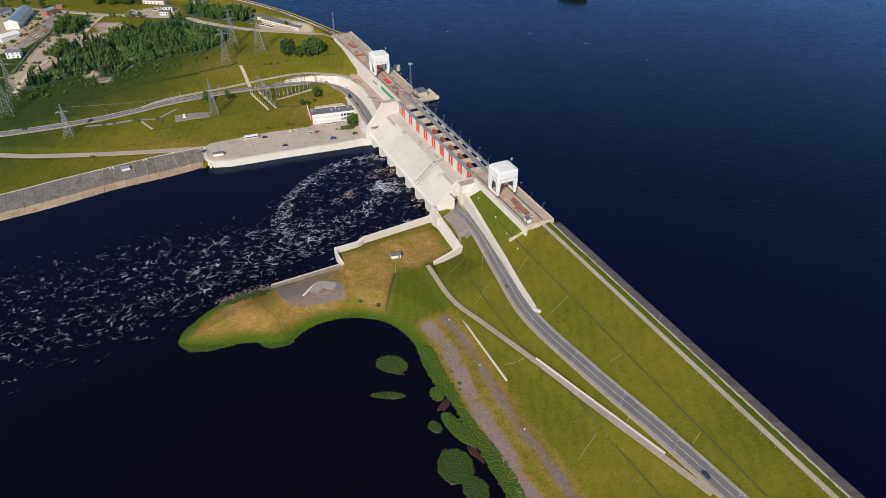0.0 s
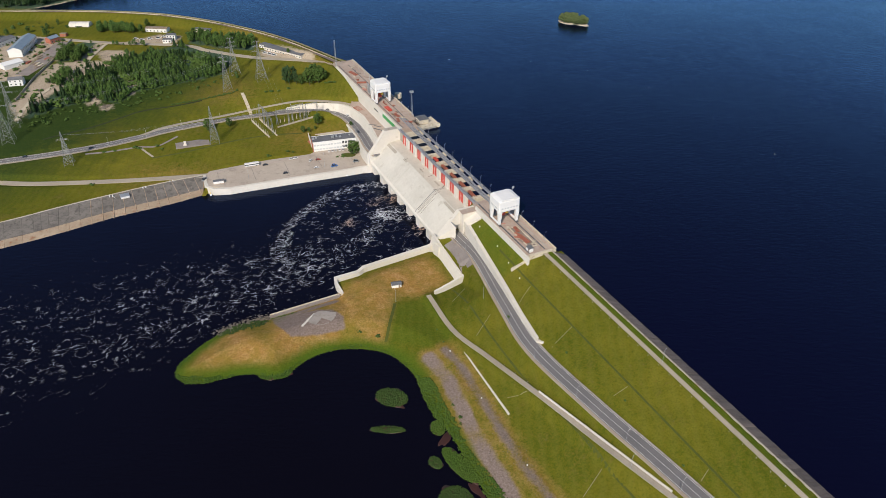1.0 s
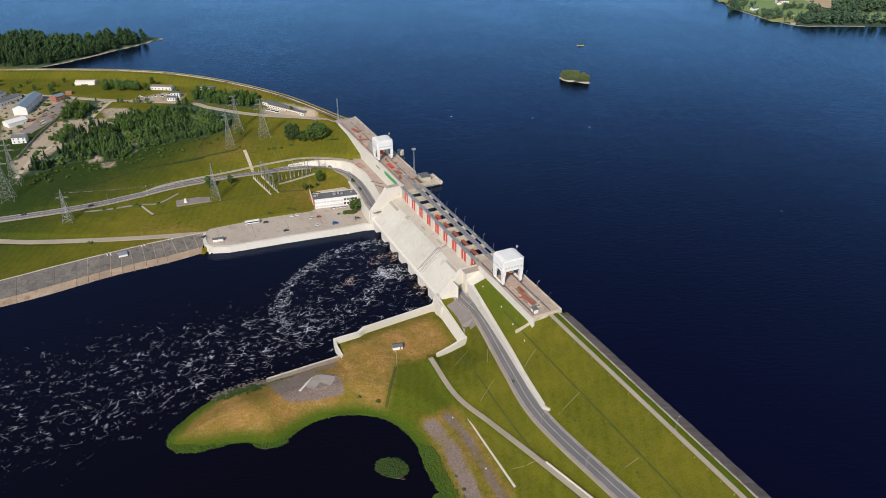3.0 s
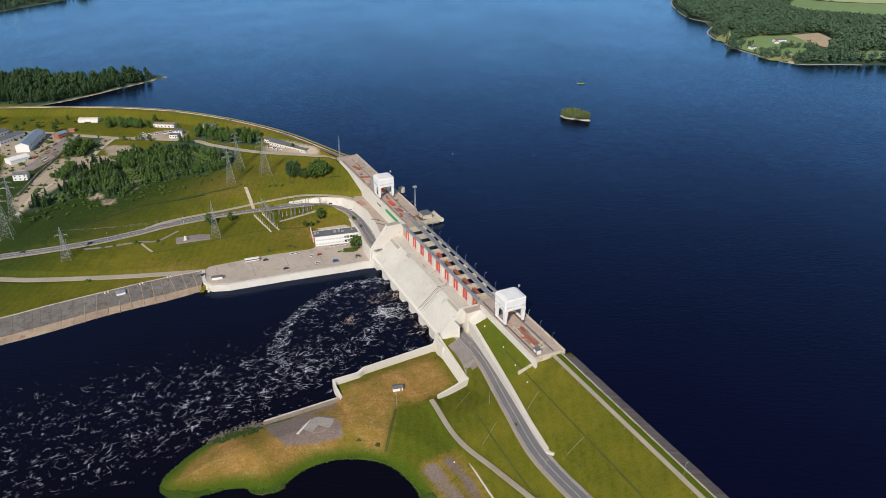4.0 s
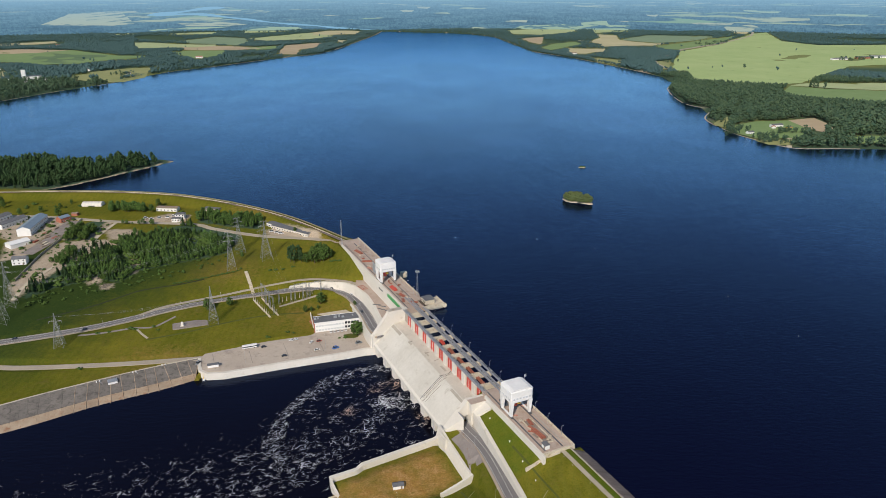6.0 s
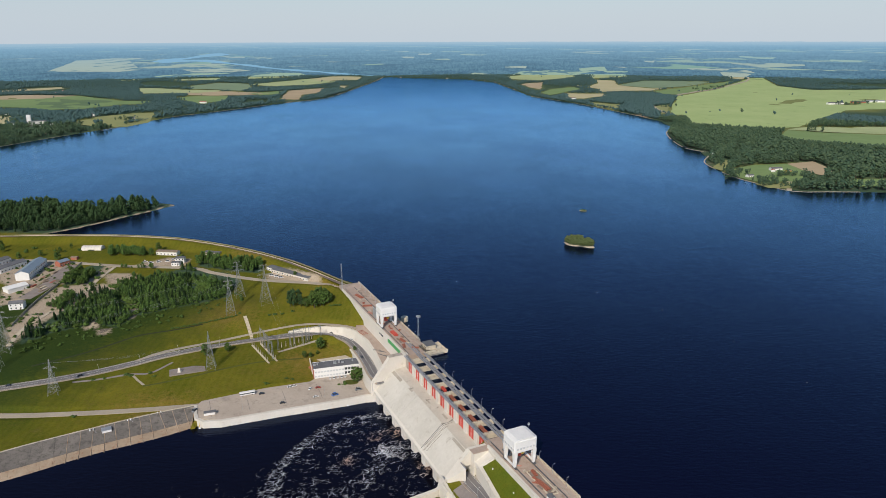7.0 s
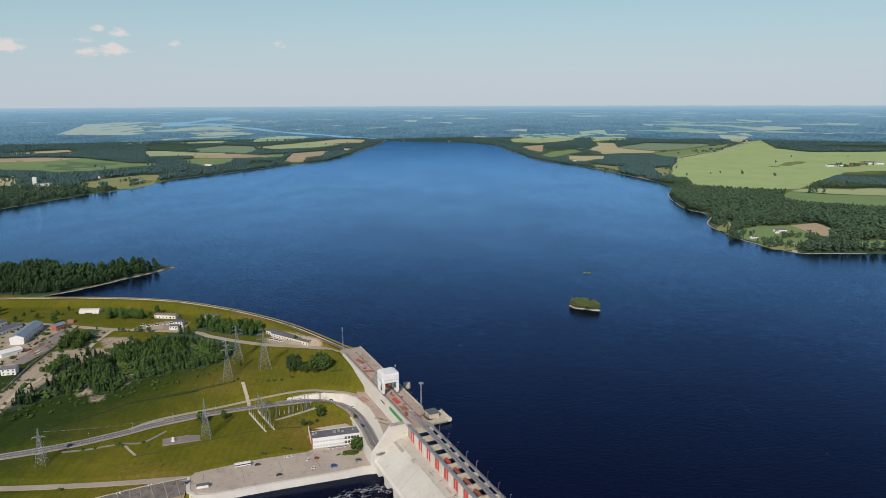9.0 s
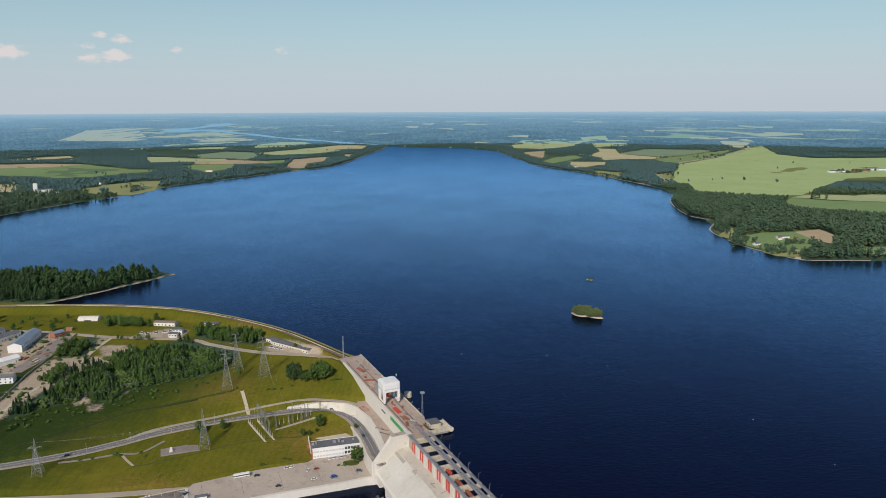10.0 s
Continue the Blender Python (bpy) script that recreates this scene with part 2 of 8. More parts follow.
def foliage(name, c1, c2, c3):
    m, t, n, l, p = nodes_of(name)
    a = noise_node(t, 0.09, 4, 0.6, where(t))
    b = noise_node(t, 1.3, 4, 0.7, where(t))
    g = n.new("ShaderNodeNewGeometry")
    col = mixed(t, g.outputs["Random Per Island"], c1, c2)
    col = mixed(t, ramp(t, a.outputs["Fac"], 0, 0.8, 0.45, 0.65), col, c3)
    col = mixed(t, ramp(t, b.outputs["Fac"], 0, 0.45, 0.4, 0.7), col, [v * 0.55 for v in c1])
    l.new(col, p.inputs["Base Color"])
    p.inputs["Roughness"].default_value = 0.75
    p.inputs["Specular IOR Level"].default_value = 0.2
    return m


LEAF = foliage("broad_leaves", (0.045, 0.085, 0.018), (0.085, 0.145, 0.032), (0.065, 0.10, 0.02))
LEAF_PALE = foliage("pale_leaves", (0.085, 0.120, 0.045), (0.165, 0.205, 0.085), (0.110, 0.140, 0.050))
LEAF_WOOD = foliage("wood_leaves", (0.048, 0.103, 0.025), (0.115, 0.194, 0.045), (0.066, 0.112, 0.026))
LEAF_DARK = foliage("dark_needles", (0.026, 0.060, 0.022), (0.056, 0.105, 0.038), (0.04, 0.075, 0.027))
# these two far leaf colours carry a blue tint standing in for distance haze
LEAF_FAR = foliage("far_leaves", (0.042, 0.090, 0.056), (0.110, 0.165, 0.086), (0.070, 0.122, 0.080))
LEAF_HAZY = foliage("hazed_leaves", (0.050, 0.108, 0.112), (0.082, 0.148, 0.146), (0.068, 0.126, 0.130))
REED_DULL = foliage("dull_reeds", (0.035, 0.065, 0.015), (0.055, 0.095, 0.022), (0.04, 0.075, 0.018))
MUD = surface("brown_mud", (0.036, 0.013, 0.009), (0.062, 0.022, 0.014), 0.2, 1.5, 0.5)
APRON_PALE = surface("pale_pitching", (0.27, 0.24, 0.215), (0.36, 0.325, 0.295), 0.12, 0.9, 0.9, stain=(0.22, 0.18, 0.14), stain_at=0.55)
APRON = surface("worn_apron", (0.20, 0.175, 0.165), (0.30, 0.265, 0.245), 0.12, 0.9, 0.9, stain=(0.24, 0.15, 0.09), stain_at=0.55)
STONE = surface("field_stone", (0.090, 0.076, 0.062), (0.24, 0.205, 0.175), 0.4, 2.0, 0.9)
REED = foliage("reeds", (0.046, 0.090, 0.012), (0.085, 0.140, 0.022), (0.050, 0.105, 0.014))


def water(name, deep, shallow, wave, sheen, foam=False):
    m, t, n, l, p = nodes_of(name)
    pos = where(t)
    crests = n.new("ShaderNodeVectorMath")
    crests.operation = "MULTIPLY"
    crests.inputs[1].default_value = (0.34, 1.0, 1.0)
    l.new(pos, crests.inputs[0])
    a, b, c = noise_node(t, wave, 4, 0.6, crests.outputs["Vector"]), noise_node(t, wave * 0.12, 3, 0.5, pos), noise_node(t, 0.0035, 5, 0.6, pos)
    col = mixed(t, ramp(t, c.outputs["Fac"], 0, 1, 0.4, 0.65), deep, shallow)
    rough = ramp(t, c.outputs["Fac"], 0.12, 0.17, 0.40, 0.62)
    if foam:
        at = n.new("ShaderNodeAttribute")
        at.attribute_name = "foam"
        warp = n.new("ShaderNodeVectorMath")
        warp.operation = "MULTIPLY_ADD"
        w = noise_node(t, 0.075, 4, 0.6, pos)
        l.new(w.outputs["Color"], warp.inputs[0])
        warp.inputs[1].default_value = (11, 11, 0)
        l.new(pos, warp.inputs[2])
        # curling threads along the borders of torn cells, closer together where the water boils
        fine_w = noise_node(t, 0.34, 3, 0.6, pos)
        curl = n.new("ShaderNodeVectorMath")
        curl.operation = "MULTIPLY_ADD"
        l.new(fine_w.outputs["Color"], curl.inputs[0])
        curl.inputs[1].default_value = (3.6, 3.6, 0)
        l.new(warp.outputs["Vector"], curl.inputs[2])
        level = n.new("ShaderNodeCombineXYZ")      # drawn out along the current
        for k, way in enumerate(((0.50, 0.24, 0), (-0.43, 0.90, 0))):
            dot = n.new("ShaderNodeVectorMath")
            dot.operation = "DOT_PRODUCT"
            dot.inputs[1].default_value = way
            l.new(curl.outputs["Vector"], dot.inputs[0])
            l.new(dot.outputs["Value"], level.inputs[k])
        cover = None
        for scale, wide, patchy, shift in ((0.17, 0.026, 0.12, 0.03), (0.34, 0.044, 0.17, 0.042), (0.58, 0.054, 0.23, 0.08)):
            cells = n.new("ShaderNodeTexVoronoi")
            cells.feature = "DISTANCE_TO_EDGE"
            cells.inputs["Scale"].default_value = scale
            l.new(level.outputs[0], cells.inputs["Vector"])
            here = noise_node(t, patchy, 4, 0.55, pos)
            torn = ramp(t, mathed(t, "ADD", here.outputs["Fac"], mathed(t, "MULTIPLY", at.outputs["Fac"], 0.30)), 0, 1, 0.66 + shift, 0.80 + shift)
            line = mathed(t, "MULTIPLY", ramp(t, cells.outputs["Distance"], 1, 0, wide * 0.25, wide), torn)
            cover = line if cover is None else mathed(t, "MAXIMUM", cover, line)
        cover = mathed(t, "MULTIPLY", cover, ramp(t, at.outputs["Fac"], 0, 1, 0.03, 0.25))
        cover.node.use_clamp = True
        brown = n.new("ShaderNodeAttribute")
        brown.attribute_name = "brown"
        col = mixed(t, mathed(t, "MULTIPLY", cover, ramp(t, at.outputs["Fac"], 0.45, 0.95, 0.2, 0.9)), col, mixed(t, brown.outputs["Fac"], (0.74, 0.77, 0.82), (0.50, 0.33, 0.23)))
        rough = mathed(t, "ADD", rough, mathed(t, "MULTIPLY", cover, 0.6))
    h = mathed(t, "ADD", a.outputs["Fac"], mathed(t, "MULTIPLY", b.outputs["Fac"], 0.6))
    bump = n.new("ShaderNodeBump")
    bump.inputs["Strength"].default_value, bump.inputs["Distance"].default_value = 0.6, 0.30
    l.new(h, bump.inputs["Height"])
    body, gloss, both, fres = n.new("ShaderNodeBsdfDiffuse"), n.new("ShaderNodeBsdfGlossy"), n.new("ShaderNodeMixShader"), n.new("ShaderNodeFresnel")
    l.new(col, body.inputs["Color"])
    gloss.inputs["Color"].default_value = (*sheen, 1)
    l.new(rough, gloss.inputs["Roughness"])
    fres.inputs["IOR"].default_value = 1.17
    for q in (gloss, fres):
        l.new(bump.outputs["Normal"], q.inputs["Normal"])
    breeze = n.new("ShaderNodeVectorMath")      # slicks and breezy stretches
    breeze.operation = "MULTIPLY"
    breeze.inputs[1].default_value = (1.0, 0.55, 1.0)
    l.new(pos, breeze.inputs[0])
    slick = noise_node(t, 0.0042, 7, 0.72, breeze.outputs["Vector"])
    share = mathed(t, "MULTIPLY", fres.outputs["Fac"], ramp(t, slick.outputs["Fac"], 1.90, 2.25, 0.40, 0.68))
    share.node.use_clamp = True
    if foam:
        share = mathed(t, "MULTIPLY", share, mathed(t, "SUBTRACT", 1.0, cover))
    l.new(share, both.inputs["Fac"])
    l.new(body.outputs[0], both.inputs[1])
    l.new(gloss.outputs[0], both.inputs[2])
    l.new(both.outputs[0], n["Material Output"].inputs["Surface"])
    return m


WATER = water("reservoir_water", (0.0026, 0.0024, 0.0130), (0.0028, 0.0027, 0.0150), 0.45, (0.38, 0.64, 1.0))
WATER_LOW = water("tailrace_water", (0.0032, 0.0026, 0.0054), (0.0034, 0.0030, 0.0070), 0.45, (0.38, 0.54, 0.95), True)


def ground_material():
    m, t, n, l, p = nodes_of("ground_cover")
    pos = where(t)

    def attr(name):
        a = n.new("ShaderNodeAttribute")
        a.attribute_name = name
        return a.outputs["Fac"]

    big, mid, fine = noise_node(t, 0.016, 6, 0.65, pos), noise_node(t, 0.08, 6, 0.7, pos), noise_node(t, 0.9, 6, 0.8, pos)
    col = mixed(t, ramp(t, big.outputs["Fac"], 0, 1, 0.38, 0.62), (0.090, 0.109, 0.008), (0.178, 0.162, 0.017))
    col = mixed(t, ramp(t, mid.outputs["Fac"], 0, 0.7, 0.42, 0.68), col, (0.074, 0.094, 0.008))
    col = mixed(t, ramp(t, fine.outputs["Fac"], 0, 0.6, 0.46, 0.66), col, (0.165, 0.138, 0.022))
    col = mixed(t, ramp(t, fine.outputs["Fac"], 0.6, 0, 0.34, 0.50), col, (0.050, 0.072, 0.008))
    weed = noise_node(t, 0.32, 7, 0.75, pos)
    col = mixed(t, ramp(t, weed.outputs["Fac"], 0, 0.42, 0.52, 0.68), col, (0.158, 0.126, 0.016))
    col = mixed(t, ramp(t, weed.outputs["Fac"], 0.55, 0, 0.32, 0.46), col, (0.045, 0.066, 0.006))
    stripes = n.new("ShaderNodeTexWave")
    stripes.inputs["Scale"].default_value, stripes.inputs["Distortion"].default_value = 0.055, 5.0
    stripes.inputs["Detail"].default_value = 3
    l.new(pos, stripes.inputs["Vector"])
    col = mixed(t, mathed(t, "MULTIPLY", stripes.outputs["Fac"], 0.14), col, (0.20, 0.19, 0.04))

    def over(col, name, a, b, soft=0.30):
        """Another cover, with an edge broken up by noise."""
        f = mathed(t, "ADD", attr(name), mathed(t, "MULTIPLY", mathed(t, "SUBTRACT", mathed(t, "ADD", mathed(t, "MULTIPLY", mid.outputs["Fac"], 0.55), mathed(t, "MULTIPLY", weed.outputs["Fac"], 0.45)), 0.5), 1.5))
        return mixed(t, ramp(t, f, 0, 1, 0.5 - soft, 0.5 + soft), col, mixed(t, ramp(t, fine.outputs["Fac"], 0, 1, 0.35, 0.65), a, b))

    blot, straw = noise_node(t, 0.06, 6, 0.7, pos), noise_node(t, 0.17, 5, 0.65, pos)
    dry_a = mixed(t, ramp(t, blot.outputs["Fac"], 0, 1, 0.40, 0.60), (0.195, 0.142, 0.026), (0.280, 0.142, 0.042))
    dry_b = mixed(t, ramp(t, straw.outputs["Fac"], 0, 1, 0.42, 0.62), (0.370, 0.232, 0.060), (0.540, 0.330, 0.140))
    col = over(col, "dry", dry_a, dry_b, 0.42)
    # rough grass, darkened further to hold the shade lying over the left bank
    col = over(col, "rough_shaded_grass", (0.020, 0.044, 0.010), (0.044, 0.066, 0.015), 0.4)
    # bluish to blend with the haze-tinted far leaves
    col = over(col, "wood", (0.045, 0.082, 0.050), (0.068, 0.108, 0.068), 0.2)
    col = over(col, "bare", (0.31, 0.25, 0.19), (0.52, 0.44, 0.34), 0.22)
    col = over(col, "gravel", (0.160, 0.122, 0.104), (0.310, 0.245, 0.215), 0.30)
    # rough pasture round the far fields
    col = mixed(t, attr("farm"), col, mixed(t, ramp(t, mid.outputs["Fac"], 0, 1, 0.35, 0.65), (0.16, 0.20, 0.07), (0.24, 0.26, 0.11)))
    col = over(col, "lush", (0.060, 0.104, 0.009), (0.090, 0.140, 0.015), 0.4)
    l.new(col, p.inputs["Base Color"])
    p.inputs["Roughness"].default_value = 0.95
    p.inputs["Specular IOR Level"].default_value = 0.06
    bumped(t, p, mathed(t, "ADD", fine.outputs["Fac"], mathed(t, "MULTIPLY", mid.outputs["Fac"], 2.0)), 0.9, 0.5)
    return m


GROUND = ground_material()


# ---------------------------------------------------------------- mesh helpers
def finish(name, bm, material, smooth=False):
    bmesh.ops.recalc_face_normals(bm, faces=bm.faces)
    me = bpy.data.meshes.new(name)
    bm.to_mesh(me)
    bm.free()
    for mm in material if isinstance(material, (list, tuple)) else [material]:
        me.materials.append(mm)
    if smooth:
        me.polygons.foreach_set("use_smooth", [True] * len(me.polygons))
    return me


def part(name, bm, material, parent=None, label="", smooth=False, m=None):
    ob = new(name, finish(name, bm, material, smooth))
    if parent:
        ob.parent = parent
    if m is not None:
        ob.matrix_basis = m
    return tagged(ob, label)


def thing(name, m=None, label="", category="", group="", kind=""):
    ob = new(name)
    ob.empty_display_size = 1
    if m is not None:
        ob.matrix_basis = m
    return tagged(ob, label, category, group, kind)


def box(bm, x0, x1, y0, y1, z0, z1, bevel=0.0):
    """An upright box in bm."""
    g = bmesh.ops.create_cube(bm, size=1.0, matrix=Matrix.Translation(((x0 + x1) / 2, (y0 + y1) / 2, (z0 + z1) / 2)) @ Matrix.Diagonal((abs(x1 - x0), abs(y1 - y0), abs(z1 - z0), 1)))
    if bevel:
        edges = list({e for v in g["verts"] for e in v.link_edges})
        bmesh.ops.bevel(bm, geom=edges, offset=bevel, segments=1, affect="EDGES")
    return bm


def boxes(*rows, bevel=0.0):
    bm = bmesh.new()
    for r in rows:
        box(bm, *r, bevel=bevel)
    return bm


def rod(bm, a, b, r=0.1, r2=None, sides=5):
    """A bar from a to b."""
    a, b = Vector(a), Vector(b)
    way = b - a
    m = Matrix.Translation((a + b) / 2) @ way.to_track_quat("Z", "Y").to_matrix().to_4x4()
    bmesh.ops.create_cone(bm, cap_ends=True, segments=sides, radius1=r, radius2=r if r2 is None else r2, depth=way.length, matrix=m)
    return bm


def prism(profile, x0, x1):
    """The closed outline [(y, z)] pushed along x from x0 to x1."""
    bm = bmesh.new()
    a = [bm.verts.new((x0, y, z)) for y, z in profile]
    b = [bm.verts.new((x1, y, z)) for y, z in profile]
    k = len(profile)
    bm.faces.new(a)
    bm.faces.new(b[::-1])
    for i in range(k):
        bm.faces.new((a[i], b[i], b[(i + 1) % k], a[(i + 1) % k]))
    return bm


def spline(points, step):
    """A smooth line through the points (Catmull-Rom), as rows of about one step each."""
    p = [Vector(q) for q in points]
    p = [2 * p[0] - p[1]] + p + [2 * p[-1] - p[-2]]
    out = []
    for i in range(1, len(p) - 2):
        n = max(1, int((p[i + 1] - p[i]).length / step))
        for k in range(n):
            u = k / n
            out.append(0.5 * (2 * p[i] + (p[i + 1] - p[i - 1]) * u + (2 * p[i - 1] - 5 * p[i] + 4 * p[i + 1] - p[i + 2]) * u * u
                              + (3 * p[i] - p[i - 1] - 3 * p[i + 1] + p[i + 2]) * u ** 3))
    return out + [p[-2]]


def sides(line, off):
    """The line moved sideways to its right by off, in plan."""
    out = []
    for i, q in enumerate(line):
        w = line[min(i + 1, len(line) - 1)] - line[max(i - 1, 0)]
        w.z = 0
        w.normalize()
        out.append(q + Vector((w.y, -w.x, 0)) * off)
    return out


def ribbon(line, left, right, lift=0.0, thick=0.25, drape=None):
    """A band along a line, from left to right of it, with a body of some thickness."""
    bm = bmesh.new()
    a, b = sides(line, left), sides(line, right)
    if drape:
        for q in a + b:
            q.z = drape(q.x, q.y)
    rows = []
    for p, q in zip(a, b):
        rows.append([bm.verts.new(p + Vector((0, 0, lift))), bm.verts.new(q + Vector((0, 0, lift))),
                     bm.verts.new(q + Vector((0, 0, lift - thick))), bm.verts.new(p + Vector((0, 0, lift - thick)))])
    for r, s in zip(rows, rows[1:]):
        for i in range(4):
            bm.faces.new((r[i], s[i], s[(i + 1) % 4], r[(i + 1) % 4]))
    bm.faces.new(rows[0])
    bm.faces.new(rows[-1][::-1])
    return bm


def wall_line(points, thick, foot, batter=0.0, lean=1):
    """A wall whose top follows points (x, y, z), with feet at foot (a height, or one for each point). batter: how much wider it is at the foot, to the right (lean 1) or left (-1)."""
    p = [Vector(q) for q in points]
    feet = foot if isinstance(foot, (list, tuple)) else [foot] * len(p)
    a, b = sides(p, -thick / 2), sides(p, thick / 2)
    bm = bmesh.new()
    rows = []
    ao, bo = sides(p, -thick / 2 - (batter if lean < 0 else 0)), sides(p, thick / 2 + (batter if lean > 0 else 0))
    for i in range(len(p)):
        rows.append([bm.verts.new(v) for v in (a[i], b[i], Vector((bo[i].x, bo[i].y, feet[i])), Vector((ao[i].x, ao[i].y, feet[i])))])
    for r, s in zip(rows, rows[1:]):
        for i in range(4):
            bm.faces.new((r[i], s[i], s[(i + 1) % 4], r[(i + 1) % 4]))
    bm.faces.new(rows[0])
    bm.faces.new(rows[-1][::-1])
    return bm


def plate(outline, z, thick=0.3):
    """A flat slab with the outline [(x, y)] and its top at z."""
    bm = bmesh.new()
    top = [bm.verts.new((x, y, z)) for x, y in outline]
    low = [bm.verts.new((x, y, z - thick)) for x, y in outline]
    bm.faces.new(top)
    bm.faces.new(low[::-1])
    k = len(top)
    for i in range(k):
        bm.faces.new((top[i], low[i], low[(i + 1) % k], top[(i + 1) % k]))
    bmesh.ops.triangulate(bm, faces=[f for f in bm.faces if len(f.verts) > 4])
    return bm


def dxy(s, d):
    p = D(s, d)
    return (p.x, p.y)


# ---------------------------------------------------------------- the plan
CREST_LEFT = [(-112, 717), (-186, 791), (-265, 845), (-345, 881), (-421, 895), (-493, 897), (-563, 894), (-700, 872), (-1000, 800), (-1500, 700)]
SHORE = [(-115, 737), (-191, 811), (-271, 866), (-352, 901), (-429, 914), (-503, 914), (-535, 912), (-507, 939), (-485, 973), (-467, 1004), (-450, 1030),
         (-423, 1080), (-450, 1092), (-540, 1075), (-640, 1065), (-760, 1090), (-950, 1200), (-1120, 1400), (-1066, 1660), (-1009, 1875), (-960, 1991),
         (-915, 2274), (-802, 2484), (-671, 2759), (-537, 2988), (-493, 3328), (-440, 4200), (-435, 4560), (-168, 4440), (77, 4330), (228, 4014), (332, 3081),
         (476, 2735), (588, 2335), (636, 2105), (560, 1900), (529, 1669), (555, 1572), (508, 1455), (507, 1327), (525, 1250), (560, 1182), (615, 1178),
         (690, 1174), (900, 1150), (1250, 1050), (1400, 700), (1350, 200), (1200, -500)]
K_LOW = 0.9886


def lowered(x, y):
    """A place on the lower water's level, drawn in from the plan for the river bed."""
    return (0.5 + (x - 0.5) * K_LOW, 8 + (y - 8) * K_LOW)


COAST = [(-109, 345, 0), (-121, 342.5, 0), (-131, 336, 0), (-141, 325, 0), (-148, 313, 0), (-152.5, 303, 0), (-151, 294.5, 0), (-143, 289, 0), (-132, 290, 0), (-120, 294.5, 0), (-108, 297, 0),
         (-99, 293, 0), (-92, 294, 0), (-86, 300, 0), (-79, 309, 0), (-70, 315, 0), (-58, 318.5, 0), (-45, 318, 0), (-34, 315, 0), (-24, 307, 0), (-15, 294, 0), (-9.5, 278, 0), (-5, 267, 0), (1, 259, 0), (6, 250, 0),
         (12, 236, 0), (18.5, 222, 0), (25, 207, 0), (32, 192, 0), (52, 150, 0)]
COAST = [(*lowered(x, y), 0) for x, y, _ in COAST]
TAIL = [dxy(-70, 38), dxy(-70, 46.5), (-11.4, 414.6), (-54.5, 389.4), (-57.6, 385.4), (-71.8, 377.4), lowered(-67, 369)] + [(q.x, q.y) for q in spline(COAST, 4)] + [
        (90, 60), (140, -60), (250, -500), (-900, -500), (-900, 100), (-600, 280), lowered(-400, 378), lowered(-315, 423), lowered(-285, 442), lowered(-253, 465),
        lowered(-217, 485), lowered(-194, 500), (-190, 499), (-82, 532), (-63, 541), dxy(-206.5, 43.5), dxy(-206.5, 38)]
ROAD_RIGHT = [(232, -20, 1.0), (185, 66, -2.0), (150, 127, -4.2), (121.4, 176.2, -5.5), (99.9, 212.5, -7.5), (74.8, 251.6, -9.5), (49.3, 295.4, -11.5), (36.6, 335, -12.5), (22.3, 384.2, -13), (10.3, 409.1, -13.5), (6.0, 418.2, -13.8)]
ROAD_LEFT = [(-55.5, 537, -14.3), (-59.2, 544.5, -14.6), (-63.8, 553.2, -15), (-72.8, 578.5, -16), (-84.7, 607.4, -17), (-99.7, 630.4, -18), (-126, 643.4, -19), (-157.8, 638.6, -20), (-207.2, 620.8, -20),
             (-251.9, 596.3, -20), (-275.8, 578.1, -20), (-311.2, 556.3, -20), (-370.6, 531.3, -20), (-520, 480, -20), (-800, 380, -20)]
PATH_LOW = [(-9.7, 356.9, -23), (5.6, 323.4, -23), (24.6, 297.6, -20), (48.3, 265.9, -16), (75.1, 227.8, -11), (97.1, 199, -8), (113, 178, -6)]
PATH_UPPER = [(-84, 628, -8.6), (-103.1, 640.1, -10), (-137.2, 650.5, -13), (-168.8, 644.4, -16), (-208.3, 628, -19), (-254, 603.6, -19.7), (-272, 585, -20)]
ROAD_LOW = [(-180, 523, -25.9), (-247, 512, -25.9), (-291, 507, -25.9), (-330, 504, -25.9), (-420, 500, -25.9), (-600, 440, -25.9)]
TRACK_TOP = [(-110, 706, 3.0), (-118, 722, -1), (-152, 737, -2.6), (-209, 749, -3.6), (-264, 771, -3.6), (-295, 787, -3.5), (-387, 796, -3.5), (-458, 810, -3.4), (-521, 815, -3.4), (-690, 812, -3.4)]
TRACK_SAND = [(-384, 796, -3.8), (-384, 752, -4.8), (-381, 722, -5.8), (-388, 675, -7.8), (-394, 634, -9.6), (-389, 598, -12)]
LEFT_LEVELS = [(-73, 573, -26), (-113, 562, -26), (-198, 522, -26), (-291, 507, -26), (-400, 500, -26), (-325, 445, -26), (-150, 520, -26), (-250, 490, -26),
               (-115, 605, -23), (-150, 590, -22), (-204, 579, -21), (-314, 533, -21), (-100, 629, -18), (-157, 634, -19), (-207, 621, -20), (-276, 578, -20), (-371, 531, -20),
               (-120, 662, -8.5), (-198, 661, -11), (-160, 690, -7), (-188, 700, -7.5), (-278, 677, -9), (-391, 622, -11), (-330, 600, -16), (-455, 721, -5),
               (-300, 785, -3.5), (-150, 738, -3), (-230, 740, -4.5), (-480, 840, -3), (-600, 600, -14), (-900, 700, -6), (-600, 300, -24), (-83, 630, -8.2), (-62, 590, -8.2), (-53, 560, -8.2)]


